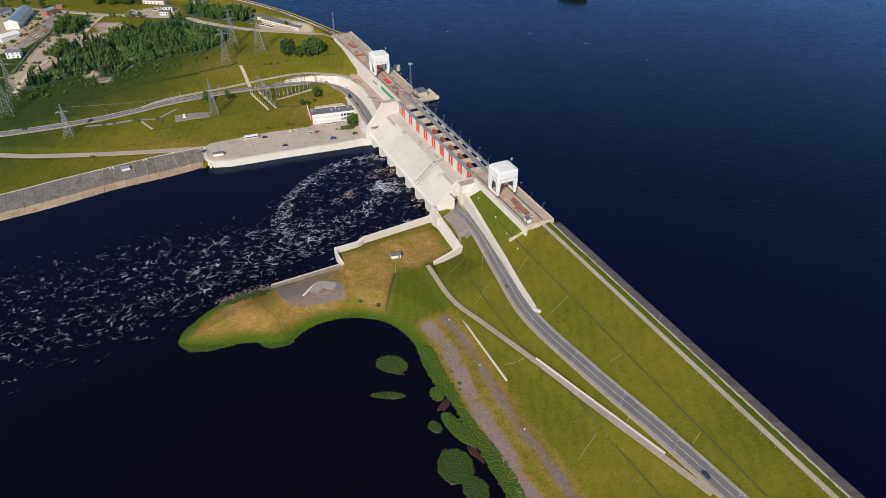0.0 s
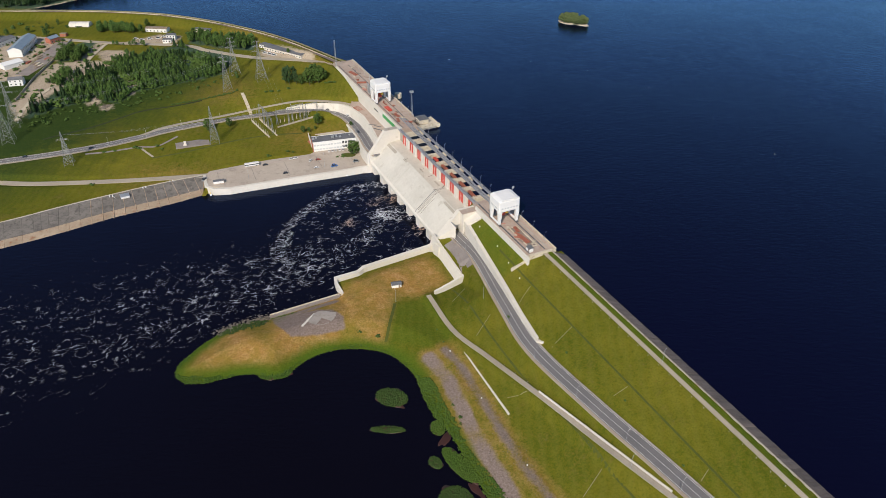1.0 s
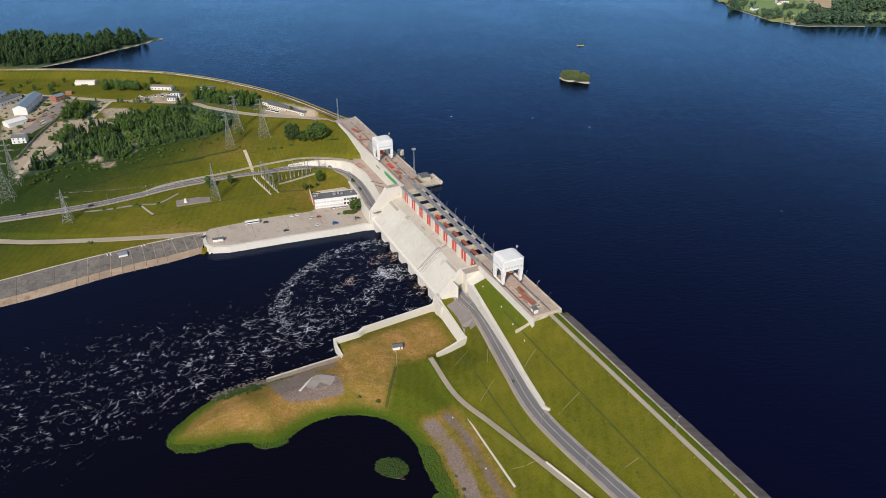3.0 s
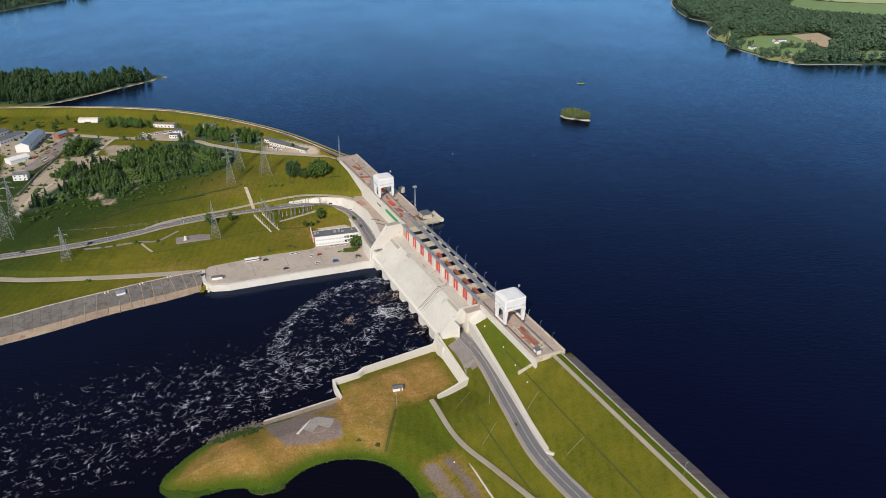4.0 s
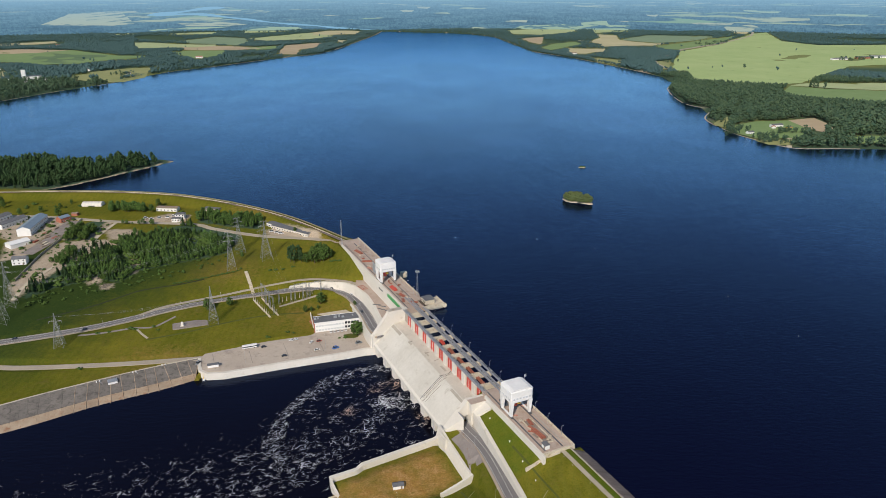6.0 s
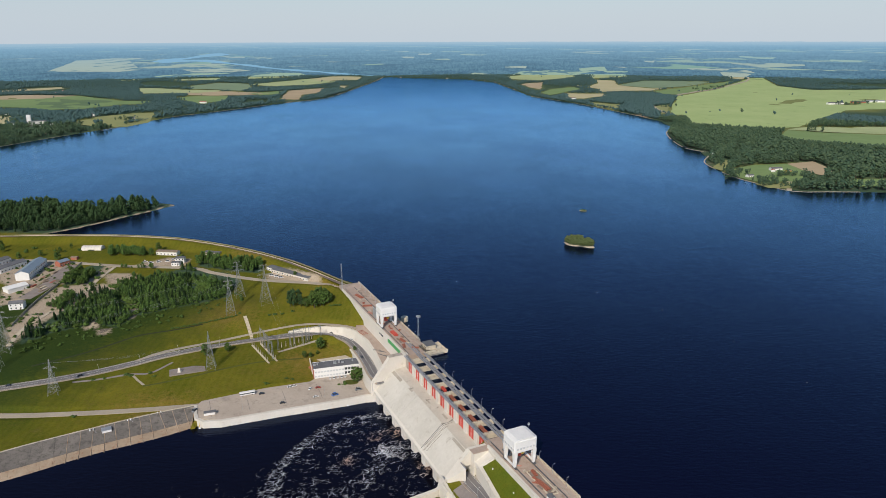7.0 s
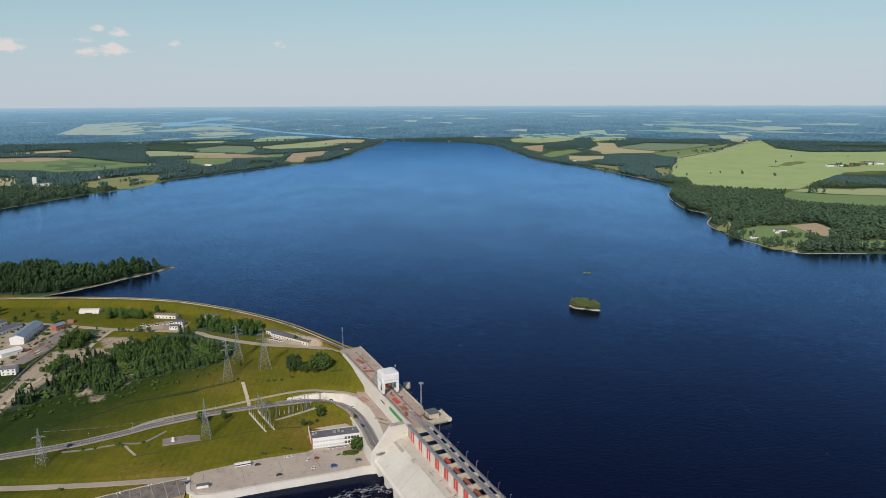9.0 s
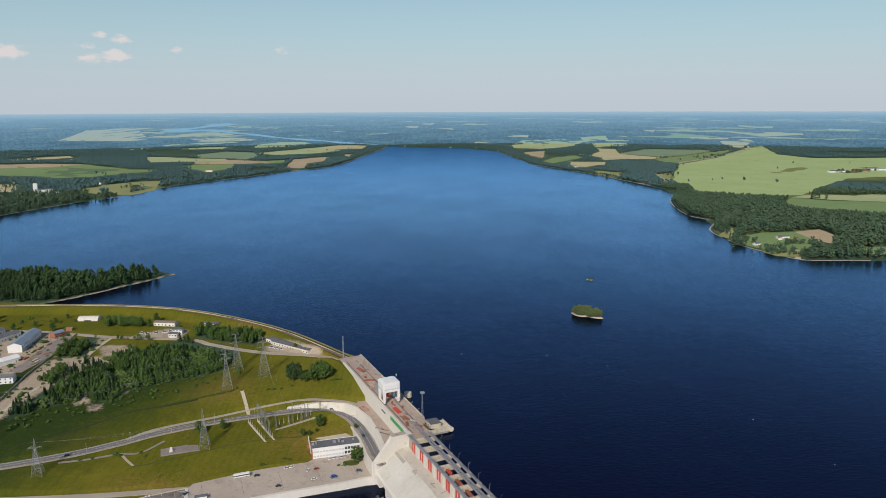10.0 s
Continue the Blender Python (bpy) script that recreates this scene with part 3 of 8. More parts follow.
def away(outline, x, y, closed=True):
    """Distance to an outline, negative inside it (numpy)."""
    p = np.array([q[:2] for q in outline], float)
    best = np.full(x.shape, 1e18)
    inside = np.zeros(x.shape, bool)
    for i in range(len(p) if closed else len(p) - 1):
        (ax, ay), (bx, by) = p[i], p[(i + 1) % len(p)]
        wx, wy = bx - ax, by - ay
        k = np.clip(((x - ax) * wx + (y - ay) * wy) / (wx * wx + wy * wy + 1e-9), 0, 1)
        best = np.minimum(best, (x - ax - k * wx) ** 2 + (y - ay - k * wy) ** 2)
        if closed:
            hit = ((ay > y) != (by > y)) & (x < (bx - ax) * (y - ay) / (by - ay + 1e-12) + ax)
            inside ^= hit
    best = np.sqrt(best)
    return np.where(inside, -best, best) if closed else best


def along(line, x, y):
    """Distance to an open line and its height at the nearest place (numpy)."""
    best, high = np.full(x.shape, 1e18), np.zeros(x.shape)
    for a, b in zip(line, line[1:]):
        w = (b[0] - a[0], b[1] - a[1])
        k = np.clip(((x - a[0]) * w[0] + (y - a[1]) * w[1]) / (w[0] ** 2 + w[1] ** 2 + 1e-9), 0, 1)
        q = (x - a[0] - k * w[0]) ** 2 + (y - a[1] - k * w[1]) ** 2
        high = np.where(q < best, a[2] + k * (b[2] - a[2]), high)
        best = np.minimum(best, q)
    return np.sqrt(best), high


YARD_PLAN = [(-64.5, 543), (-70, 537), (-84, 531.5), (-130, 515.5), (-172, 499.5), (-190, 501.5), (-197.5, 520.5), (-196, 527), (-153, 548), (-118, 560), (-114, 566), (-79.5, 577), (-76, 566), (-70, 550)]
TERRACE_PLAN = [dxy(-206, 14), dxy(-300, 14), dxy(-306, 24), dxy(-298, 27), dxy(-270, 24.5), dxy(-246, 26.4), dxy(-221, 30.2), dxy(-206, 33.2)]
RES = [dxy(700, -8), dxy(0, -8), dxy(-385, -9)] + SHORE
DOWN = [dxy(700, 0), dxy(0, 0), dxy(-385, 0)] + CREST_LEFT + [(-1500, -900), (1200, -900)]
_c = np.array(LEFT_LEVELS, float)


def _kernel(r2):
    return 0.5 * r2 * np.log(r2 + 1e-6)


_k = len(_c)
_A = np.zeros((_k + 3, _k + 3))
_A[:_k, :_k] = _kernel(((_c[:, None, :2] - _c[None, :, :2]) / 100) ** 2 @ np.ones(2)) + 0.02 * np.eye(_k)
_A[:_k, _k:] = np.c_[np.ones(_k), _c[:, :2] / 100]
_A[_k:, :_k] = _A[:_k, _k:].T
_w = np.linalg.solve(_A, np.r_[_c[:, 2], 0, 0, 0])


def left_level(x, y):
    out = _w[_k] + _w[_k + 1] * x / 100 + _w[_k + 2] * y / 100
    for i in range(_k):
        out = out + _w[i] * _kernel(((x - _c[i, 0]) / 100) ** 2 + ((y - _c[i, 1]) / 100) ** 2)
    return np.clip(out, -27, -2.4)


ROADBED = [(-54, 542), (-57.5, 556.5), (-65, 580.5), (-76, 606.5), (-87, 624.7), (-100.3, 637.8), (-117.8, 646.4), (-136, 649), (-154.4, 646), (-157.8, 638.6), (-126, 643.4), (-99.7, 630.4), (-84.7, 607.4), (-72.8, 578.5), (-63.8, 553.2), (-59.2, 544.5)]
ROADS = [(spline(ROAD_RIGHT, 8), 5.6, 4), (spline(ROAD_LEFT, 8), 5.6, 4), (spline(PATH_LOW, 6), 2.6, 3), (spline(PATH_UPPER, 8), 2.4, 3),
         (spline(ROAD_LOW, 10), 4.0, 5), (spline(TRACK_TOP, 10), 4.0, 6), (spline(TRACK_SAND, 10), 5.0, 6)]


def ground_z(x, y):
    """The height of the land at x, y (numpy arrays)."""
    x, y = np.asarray(x, float), np.asarray(y, float)
    s = (x - O2.x) * U2.x + (y - O2.y) * U2.y
    d = (x - O2.x) * N2.x + (y - O2.y) * N2.y
    res, down, tail = away(RES, x, y), away(DOWN, x, y), away(TAIL, x, y)
    lump = np.sin(x * 0.021 + 1) * np.sin(y * 0.017) + 0.5 * np.sin(x * 0.05 + y * 0.043)
    far = np.clip(0.06 * res, -8, 9) + np.clip(res / 400, 0, 1) * lump
    # downstream of the dam
    inner = -down
    right = s > -206
    bank = np.where(tail < 36, np.maximum(0.28 * tail, -5), 10 + (tail - 36) * 1.2)
    bank = np.where(((s < -28) & (d < 122)) | ((s < 20) & (d < 46)), np.maximum(np.where(d > 47, np.minimum(12 * tail, 3.0 + 0.24 * np.maximum(tail - 2, 0)), 12 * tail), -5), bank)
    level = left_level(x, y)
    level = np.where((x < -192) & (tail < 27), np.minimum(level, WATER_DOWN - 2.6 + tail * 0.19), level)
    level = np.where(away(YARD_PLAN, x, y) < 1.5, -26.6, level)
    level = np.where(away(TERRACE_PLAN, x, y) < 1.0, -9.0, level)
    rise = np.interp(s, [-384, -372, -345, -305, -292], [3.0, 3.0, 2.2, -4.0, -30]) - 0.36 * np.maximum(d - 17, 0)
    level = np.where((s < -288) & (s > -400) & (d > 14) & (d < 60), np.maximum(level, rise), level)
    low = np.where(right, -25.2, np.where(tail < 0, WATER_DOWN - 5, level))
    cross = np.interp(inner, [0, 8, 24, 26, 82, 400], [3.6, 3.4, -3.4, -4.0, -25.3, -60])
    cross_left = np.interp(inner, [0, 8, 22, 400], [3.6, 3.4, -3.2, -80])
    foot = np.interp(d, [0, 17, 18.5, 27, 31, 37, 47, 48.5, 400], [3, 3, 1.4, -4.4, -6.6, -14.2, -17, -26, -60])
    edge = np.interp(s, [-70, -60, -41, -24, 9, 33, 58], [27, 27.2, 29.6, 31.6, 36.2, 40.1, 43.3])
    mix = np.where(d < edge, np.clip((s + 1) / 9, 0, 1), np.clip((s + 30) / 35, 0, 1))
    cross = np.where((s < 9) & (s > -80), mix * cross + (1 - mix) * foot, cross)
    cross = np.where((s < -24) & (d > 48.5), -60, cross)
    land = np.where(right, np.minimum(np.maximum(low, cross), WATER_DOWN + bank), np.where(s < -383, np.maximum(low, cross_left), low))
    crown = np.interp(s, [-62, -41, -24, -12, 9, 33, 58], [-3.6, -5.3, -6.9, -7.6, -8.6, -9.8, -10.6])
    land = np.where((s > -66) & (s < 56) & (d < edge) & (d > 18), np.minimum(land, crown - 0.35 + 0.75 * np.maximum(edge - 1.4 - d, 0)), land)
    for line, half, soft in ROADS:
        r, h = along(line, x, y)
        k = np.clip((half + soft - r) / soft, 0, 1)
        if line is ROADS[0][0]:   # a wall holds the slope on the upper side
            k = np.where((s < 58) & (d < edge + 5) & (r < 14), np.where(d > edge - 0.4, 1.0, 0.0), k)
        if line is ROADS[1][0]:
            k = np.where((d < np.interp(s, [-330, -306, -278, -247, -219, -200], [54, 35.9, 32.4, 34.4, 38.7, 40])) & (s > -335), np.clip((7.4 - r) / 0.8, 0, 1), k)
            k = np.where((d > np.interp(s, [-278, -247, -219, -200], [32.4, 34.4, 38.7, 40])) & (s > -272), np.clip((5.4 - r) / 0.8, 0, 1), k)
            k = np.where(away(ROADBED, x, y) < 0.2, 1.0, k)
        k = k * k * (3 - 2 * k)
        land = land * (1 - k) + (h - 0.35) * k
    bed = (away(ROADBED, x, y) < 0.3)
    land = np.where(bed, along(ROADS[1][0], x, y)[1] - 0.35, land)
    block = (s < -1) & (s > -384) & (d < 15) & (d > -9)
    block |= (s < -73) & (s > -206) & (d < 44) & (d > -9)
    land = np.where(block, -39, land)
    face = np.where(s < -383, np.interp(down, [0, 3.4, 30], [3.4, -0.3, -9]), np.interp(down, [0, 8, 30], [3.2, -1.2, -9]))
    upper = np.where(down < 9, np.maximum(face, far), far)
    upper = np.where((s < 0) & (s > -382) & (down < 60), -20, upper)
    return np.where(down < 0, land, upper)


def ground_at(x, y):
    return float(ground_z(np.array([x]), np.array([y]))[0])


# ---------------------------------------------------------------- ground, water, distance
def lines_of(near0, near1, step, far0, far1, grow=1.13):
    """Grid lines: even between near0 and near1, then wider and wider."""
    out = list(np.arange(near0, near1 + step / 2, step))
    w, q = step, near1
    while q < far1:
        w = min(w * grow, 130)
        q = min(q + w, far1)
        out.append(q)
    w, q = step, near0
    while q > far0:
        w = min(w * grow, 130)
        q = max(q - w, far0)
        out.insert(0, q)
    return np.array(out)


# fields on the far shores, by crop
FIELDS_LEFT = [
    ("green", [(-1950, 2815), (-1702, 2864), (-1581, 3027), (-1438, 2911), (-1273, 2778), (-1128, 2750), (-1143, 2657), (-1219, 2614), (-1270, 2471), (-1368, 2434), (-1494, 2515), (-1760, 2535)]),
    ("stubble", [(-2080, 3010), (-1821, 3062), (-1589, 3042), (-1640, 2876), (-1950, 2820)]),
    ("dark", [(-1653, 2762), (-1563, 2861), (-1306, 2779), (-1282, 2616), (-1301, 2491), (-1390, 2473)]),
    ("straw", [(-2114, 3330), (-2033, 3418), (-1926, 3550), (-1858, 3450), (-1937, 3325), (-2043, 3259)]),
    ("olive", [(-1102, 2207), (-1067, 2270), (-1033, 2338), (-979, 2372), (-910, 2143), (-926, 2059), (-956, 2030), (-1033, 2102)]),
    ("straw", [(-1500, 2243), (-1386, 2242), (-1312, 2134), (-1265, 2036), (-1380, 2063)]),
    ("olive", [(-1109, 2103), (-1070, 2238), (-1025, 2033), (-1061, 2034)])]
FIELDS_BEND = [
    ("pale", [(-1502, 3458), (-1390, 3455), (-1210, 3339), (-1076, 3335), (-1031, 3197), (-1161, 3169), (-1359, 3142)]),
    ("stubble", [(-1180, 3185), (-1048, 3248), (-882, 3210), (-760, 3126), (-884, 3038), (-1115, 3044)]),
    ("green", [(-1126, 2903), (-1094, 2986), (-923, 3010), (-890, 2794), (-930, 2653), (-1016, 2772)]),
    ("sage", [(-1309, 3611), (-1251, 3876), (-1068, 3776), (-970, 3480), (-972, 3297), (-1088, 3371), (-1237, 3412)]),
    ("pale", [(-1995, 4194), (-1800, 4210), (-1780, 4100), (-1884, 4082)]),
    ("pale", [(-1620, 4160), (-1450, 4330), (-1364, 4300), (-1351, 4136), (-1540, 4080)]),
    ("pale", [(-1240, 4420), (-1034, 4500), (-914, 4480), (-1073, 4314), (-1220, 4230)])]
FIELDS_POINT = [
    ("pale", [(-1055, 3731), (-826, 4225), (-629, 3950), (-727, 3719), (-918, 3598)]),
    ("stubble", [(-748, 3290), (-610, 3468), (-599, 3218), (-642, 3092), (-618, 2911), (-686, 2887)]),
    ("green", [(-894, 3161), (-792, 3257), (-745, 3256), (-753, 3095), (-811, 3036)]),
    ("straw", [(-826, 4225), (-742, 4480), (-553, 4453), (-543, 4156), (-745, 4005)]),
    ("straw", [(-581, 3670), (-534, 3692), (-529, 3524)])]
FIELDS_RIGHT = [
    ("pale", [(325, 4445), (440, 4590), (706, 4570), (780, 4520), (636, 4218), (485, 4059), (340, 4130)]),
    ("pale", [(842, 4482), (900, 4530), (1032, 4480), (1069, 4400), (923, 4323), (800, 4211)]),
    ("stubble", [(352, 3770), (476, 3858), (438, 3593), (408, 3382), (376, 3514)]),
    ("green", [(388, 3210), (472, 3396), (583, 3507), (584, 3356), (475, 3155), (410, 3085)]),
    ("straw", [(589, 3716), (659, 3544), (757, 3800), (795, 4100), (883, 3991), (815, 3621), (931, 3381), (1032, 3453), (889, 3276), (742, 3246), (650, 3215), (670, 3390)]),
    ("sage", [(815, 3622), (1036, 3985), (1220, 3977), (1374, 3871), (1123, 3538), (942, 3428)])]
FIELDS_ROAD = [
    ("green", [(893, 3242), (1111, 3479), (1353, 3768), (1544, 4005), (1204, 3383), (937, 3030), (877, 3082)]),
    ("straw", [(478, 3124), (634, 3088), (643, 2999), (521, 2888), (471, 2930)]),
    ("olive", [(522, 2763), (578, 2667), (619, 2622), (555, 2518), (513, 2613)]),
    ("olive", [(697, 2535), (769, 2597), (694, 2338), (656, 2322)]),
    ("straw", [(1612, 4274), (1700, 4300), (1740, 4290), (1616, 4119), (1569, 4204)])]
FIELDS_MEADOW = [
    ("meadow", [(762, 2534), (915, 2964), (1204, 3336), (1700, 4200), (1790, 4240), (1572, 3553), (1619, 3288), (2130, 3320), (1600, 2470), (1285, 2389), (1043, 2091), (927, 1949), (857, 1926), (757, 1976), (684, 2081), (723, 2277), (682, 2277)]),
    ("pale", [(873, 1897), (957, 1949), (1266, 1960), (1156, 1773), (949, 1846)]),
    ("green", [(870, 1889), (943, 1834), (1144, 1753), (1010, 1575), (871, 1671), (802, 1717), (796, 1775)])]
FIELDS_FARM = [
    ("stubble", [(644, 1393), (702, 1411), (689, 1307), (656, 1280), (642, 1312)]),
    ("green", [(531, 1369), (583, 1399), (644, 1391), (641, 1312), (626, 1265), (592, 1240), (529, 1260), (511, 1307)]),
    ("olive", [(521, 1240), (585, 1236), (565, 1196), (531, 1208)]),
    ("olive", [(501, 1393), (539, 1457), (559, 1464), (515, 1367), (507, 1367)]),
    ("green", [(680, 1250), (777, 1255), (746, 1203), (667, 1212)])]
FIELDS = FIELDS_LEFT + FIELDS_BEND + FIELDS_POINT + FIELDS_RIGHT + FIELDS_ROAD + FIELDS_MEADOW + FIELDS_FARM
WOODS_NEAR = [[(-383, 602), (-366, 626), (-338, 644), (-313, 641), (-305, 664), (-286, 674), (-230, 704), (-228, 745), (-248, 770), (-299, 787), (-318, 770), (-348, 744), (-360, 727), (-336, 712), (-359, 697), (-374, 666), (-381, 637)],
              [(-290, 822), (-245, 812), (-212, 786), (-214, 768), (-255, 779), (-290, 796)],
              [(-383, 720), (-375, 726), (-347, 709), (-341, 695), (-360, 667), (-371, 616), (-382, 607), (-390, 621), (-376, 658)],
              [(-424, 762), (-410, 802), (-397, 795), (-390, 765), (-390, 735), (-402, 736), (-411, 731)], [(-397, 675), (-393, 708), (-384, 703), (-381, 669)]]
BARE = [[(-362, 798), (-335, 822), (-306, 818), (-306, 797), (-340, 794)], [(-204, 764), (-192, 776), (-140, 742), (-142, 732), (-198, 752)],
        [(-410, 630), (-388, 598), (-386, 625), (-384, 650), (-376, 672), (-362, 704), (-348, 718), (-362, 735), (-384, 740), (-388, 792), (-395, 792), (-392, 736), (-415, 725), (-412, 680)],
        [(-383, 770), (-350, 768), (-337, 745), (-366, 737)], [(-346, 648), (-335, 655), (-330, 638), (-339, 635)], [(-321, 687), (-311, 689), (-305, 659), (-310, 658)],
        [(-327, 634), (-318, 637), (-315, 628), (-323, 626)], [(-530, 812), (-455, 806), (-432, 800), (-440, 740), (-430, 690), (-448, 680), (-474, 735), (-530, 775)], [(-460, 792), (-424, 792), (-412, 735), (-424, 735), (-446, 760)]]


def make_ground():
    gx, gy = lines_of(-480, 240, 3.0, -4700, 4700), lines_of(120, 920, 3.0, -900, 4720)
    gx = np.unique(np.concatenate([gx, np.arange(-165, 132, 1.5)]).round(2))   # finer round the dam
    gy = np.unique(np.concatenate([gy, np.arange(180, 660, 1.5)]).round(2))
    x, y = np.meshgrid(gx, gy)
    z = ground_z(x, y)
    h, w = x.shape
    i = np.arange(h * w).reshape(h, w)
    quads = np.stack([i[:-1, :-1], i[:-1, 1:], i[1:, 1:], i[1:, :-1]], -1).reshape(-1, 4)
    me = bpy.data.meshes.new("ground")
    me.vertices.add(h * w)
    me.vertices.foreach_set("co", np.stack([x, y, z], -1).ravel())
    me.loops.add(quads.size)
    me.loops.foreach_set("vertex_index", quads.ravel())
    me.polygons.add(len(quads))
    me.polygons.foreach_set("loop_start", np.arange(0, quads.size, 4))
    me.update(calc_edges=True)
    me.polygons.foreach_set("use_smooth", [True] * len(quads))
    me.materials.append(GROUND)
    down, tail, res = away(DOWN, x, y), away(TAIL, x, y), away(RES, x, y)
    s = (x - O2.x) * U2.x + (y - O2.y) * U2.y
    d = (x - O2.x) * N2.x + (y - O2.y) * N2.y
    soft = lambda v, a, b: np.clip((v - a) / (b - a), 0, 1)
    far = soft(down, 0, 40)
    fields = np.zeros_like(x)
    for _, f in FIELDS:
        fields = np.maximum(fields, 1 - soft(away(f, x, y), -10, 10))
    wood = np.zeros_like(x)
    for f in WOODS_NEAR:
        wood = np.maximum(wood, 1 - soft(away(f, x, y), -4, 6))
    wood = np.maximum(wood, far * (1 - fields))
    spit = (s > -215) & (down < 0)
    shore = soft(-tail, np.where(y < 292, -8.0, -11.0), -1.5) * spit
    lawn = soft(away([(-64, 374), (-12, 410), (6, 374), (-6, 361), (-30, 352), (-34, 315), lowered(-60, 322), lowered(-95, 303), lowered(-150, 296), lowered(-140, 330), lowered(-110, 345)], x, y), 4, -6)
    bare = np.zeros_like(x)
    for f in BARE:
        bare = np.maximum(bare, 1 - soft(away(f, x, y), -5, 6))
    r1, _ = along([(-8.6, 304, 0), (2.2, 287.6, 0), (9, 268, 0), (18, 243, 0), (27, 224.5, 0), (35, 202, 0), (54, 165, 0)], x, y)
    r2, _ = along([(0.6, 309, 0), (10.2, 294.6, 0), (20.5, 270, 0), (28.5, 250, 0), (38, 228, 0), (46.5, 214.6, 0), (58, 190, 0), (80, 150, 0)], x, y)
    gravel = np.maximum(1.12 * (1 - soft(r1, 2.2, 5.4)), 0.92 * (1 - soft(r2, 0.6, 4.2))) * (0.80 + 0.3 * np.sin(x * 0.17 + 2) * np.sin(y * 0.21)) * spit
    gravel = np.maximum(gravel, 1.05 * (1 - soft(away([lowered(*q) for q in ((-107, 345), (-104, 338), (-91, 323), (-75, 327), (-60, 332), (-62, 342), (-70, 350), (-80, 352))], x, y), -1.5, 1.5)))
    gravel = np.maximum(gravel, 0.9 * (1 - soft(along([(*lowered(-70, 362), 0), (*lowered(-104, 345), 0)], x, y)[0], 1.5, 3)))
    beach = soft(res, 9, 3) * (res > 0) * far
    left = (s < -215) & (down < 0)
    rough = 0.34 * soft(away(WOODS_NEAR[0], x, y), 40, 0) * left * soft(-down, 14, 26)
    # spread leftwards as painted shade, beyond the rough grass by the woods
    rough = np.maximum(rough, soft(-x + 0.6 * (y - 520), 270, 390) * left * soft(-y, -760, -690))
    tawny = 0.50 * (1 - soft(np.minimum(r1, r2), 4, 9)) * spit
    patchy = 0.5 + 0.35 * np.sin(x * 0.11 + 1) * np.sin(y * 0.13) + 0.25 * np.sin(x * 0.23 + y * 0.19)
    dry = np.maximum(np.maximum(lawn * (0.50 + 0.60 * patchy), tawny), (0.05 + 0.28 * soft(np.sin(x * 0.03 + 2) * np.sin(y * 0.04), 0.2, 0.9)) * left * soft(x, -360, -280))
    for name, v in (("dry", dry), ("rough_shaded_grass", rough), ("wood", wood), ("bare", np.maximum(bare, beach * 0.8)), ("gravel", gravel),
                    ("farm", fields * far), ("lush", np.maximum.reduce([shore * soft(d, 60, 75) * soft(-y, -345, -325), 0.5 * soft(-away([dxy(-60, 19), dxy(0, 19), dxy(0, 34), dxy(-22, 31), dxy(-60, 26)], x, y), -3, 1), 0.7 * soft(-d, -4.6, -4.0) * soft(d, 0.6, 1.2) * (s > 3) * (down < 0), 0.40 * soft(-away([(-30, 351), (-8, 357), (3, 335), (6, 318), (-8, 311), (-33.5, 319)], x, y), -2, 2)]))):
        at = me.attributes.new(name, "FLOAT", "POINT")
        at.data.foreach_set("value", v.astype(np.float32).ravel())
    return tagged(new("ground", me), "mown grass banks, dry lawns, woods and far fields", "ground", kind="structure")


make_ground()

# crop colours, each chosen a little paler to take in the distance haze
CROPS = {"green": surface("young_crop", (0.15, 0.24, 0.08), (0.20, 0.29, 0.11), 0.008, 0.06, 0.95, stain=(0.12, 0.20, 0.075), bump=0),
         "dark": surface("dark_crop", (0.085, 0.15, 0.065), (0.12, 0.19, 0.085), 0.008, 0.06, 0.95, bump=0),
         "sage": surface("grey_green_crop", (0.17, 0.25, 0.15), (0.21, 0.29, 0.17), 0.008, 0.06, 0.95, bump=0),
         "pale": surface("pale_hay_meadow", (0.33, 0.40, 0.19), (0.41, 0.46, 0.24), 0.006, 0.06, 0.95, stain=(0.28, 0.35, 0.16), bump=0),
         "olive": surface("rough_pasture", (0.22, 0.25, 0.09), (0.30, 0.31, 0.13), 0.01, 0.08, 0.95, stain=(0.17, 0.20, 0.07), bump=0),
         "straw": surface("straw_field", (0.42, 0.39, 0.22), (0.50, 0.45, 0.27), 0.008, 0.06, 0.95, stain=(0.36, 0.36, 0.18), bump=0),
         "stubble": surface("brown_stubble", (0.38, 0.30, 0.19), (0.46, 0.37, 0.24), 0.008, 0.06, 0.95, stain=(0.33, 0.30, 0.16), bump=0),
         "meadow": surface("wide_meadow", (0.31, 0.42, 0.16), (0.39, 0.48, 0.20), 0.006, 0.05, 0.95, stain=(0.23, 0.33, 0.12), stain_at=0.57, bump=0)}
CROP_WORDS = {"green": "young green crop", "dark": "dark green crop", "sage": "grey-green crop", "pale": "pale mown hay meadow", "olive": "rough olive pasture",
              "straw": "yellow straw field", "stubble": "brown stubble field", "meadow": "wide bright green meadow with darker streaks"}


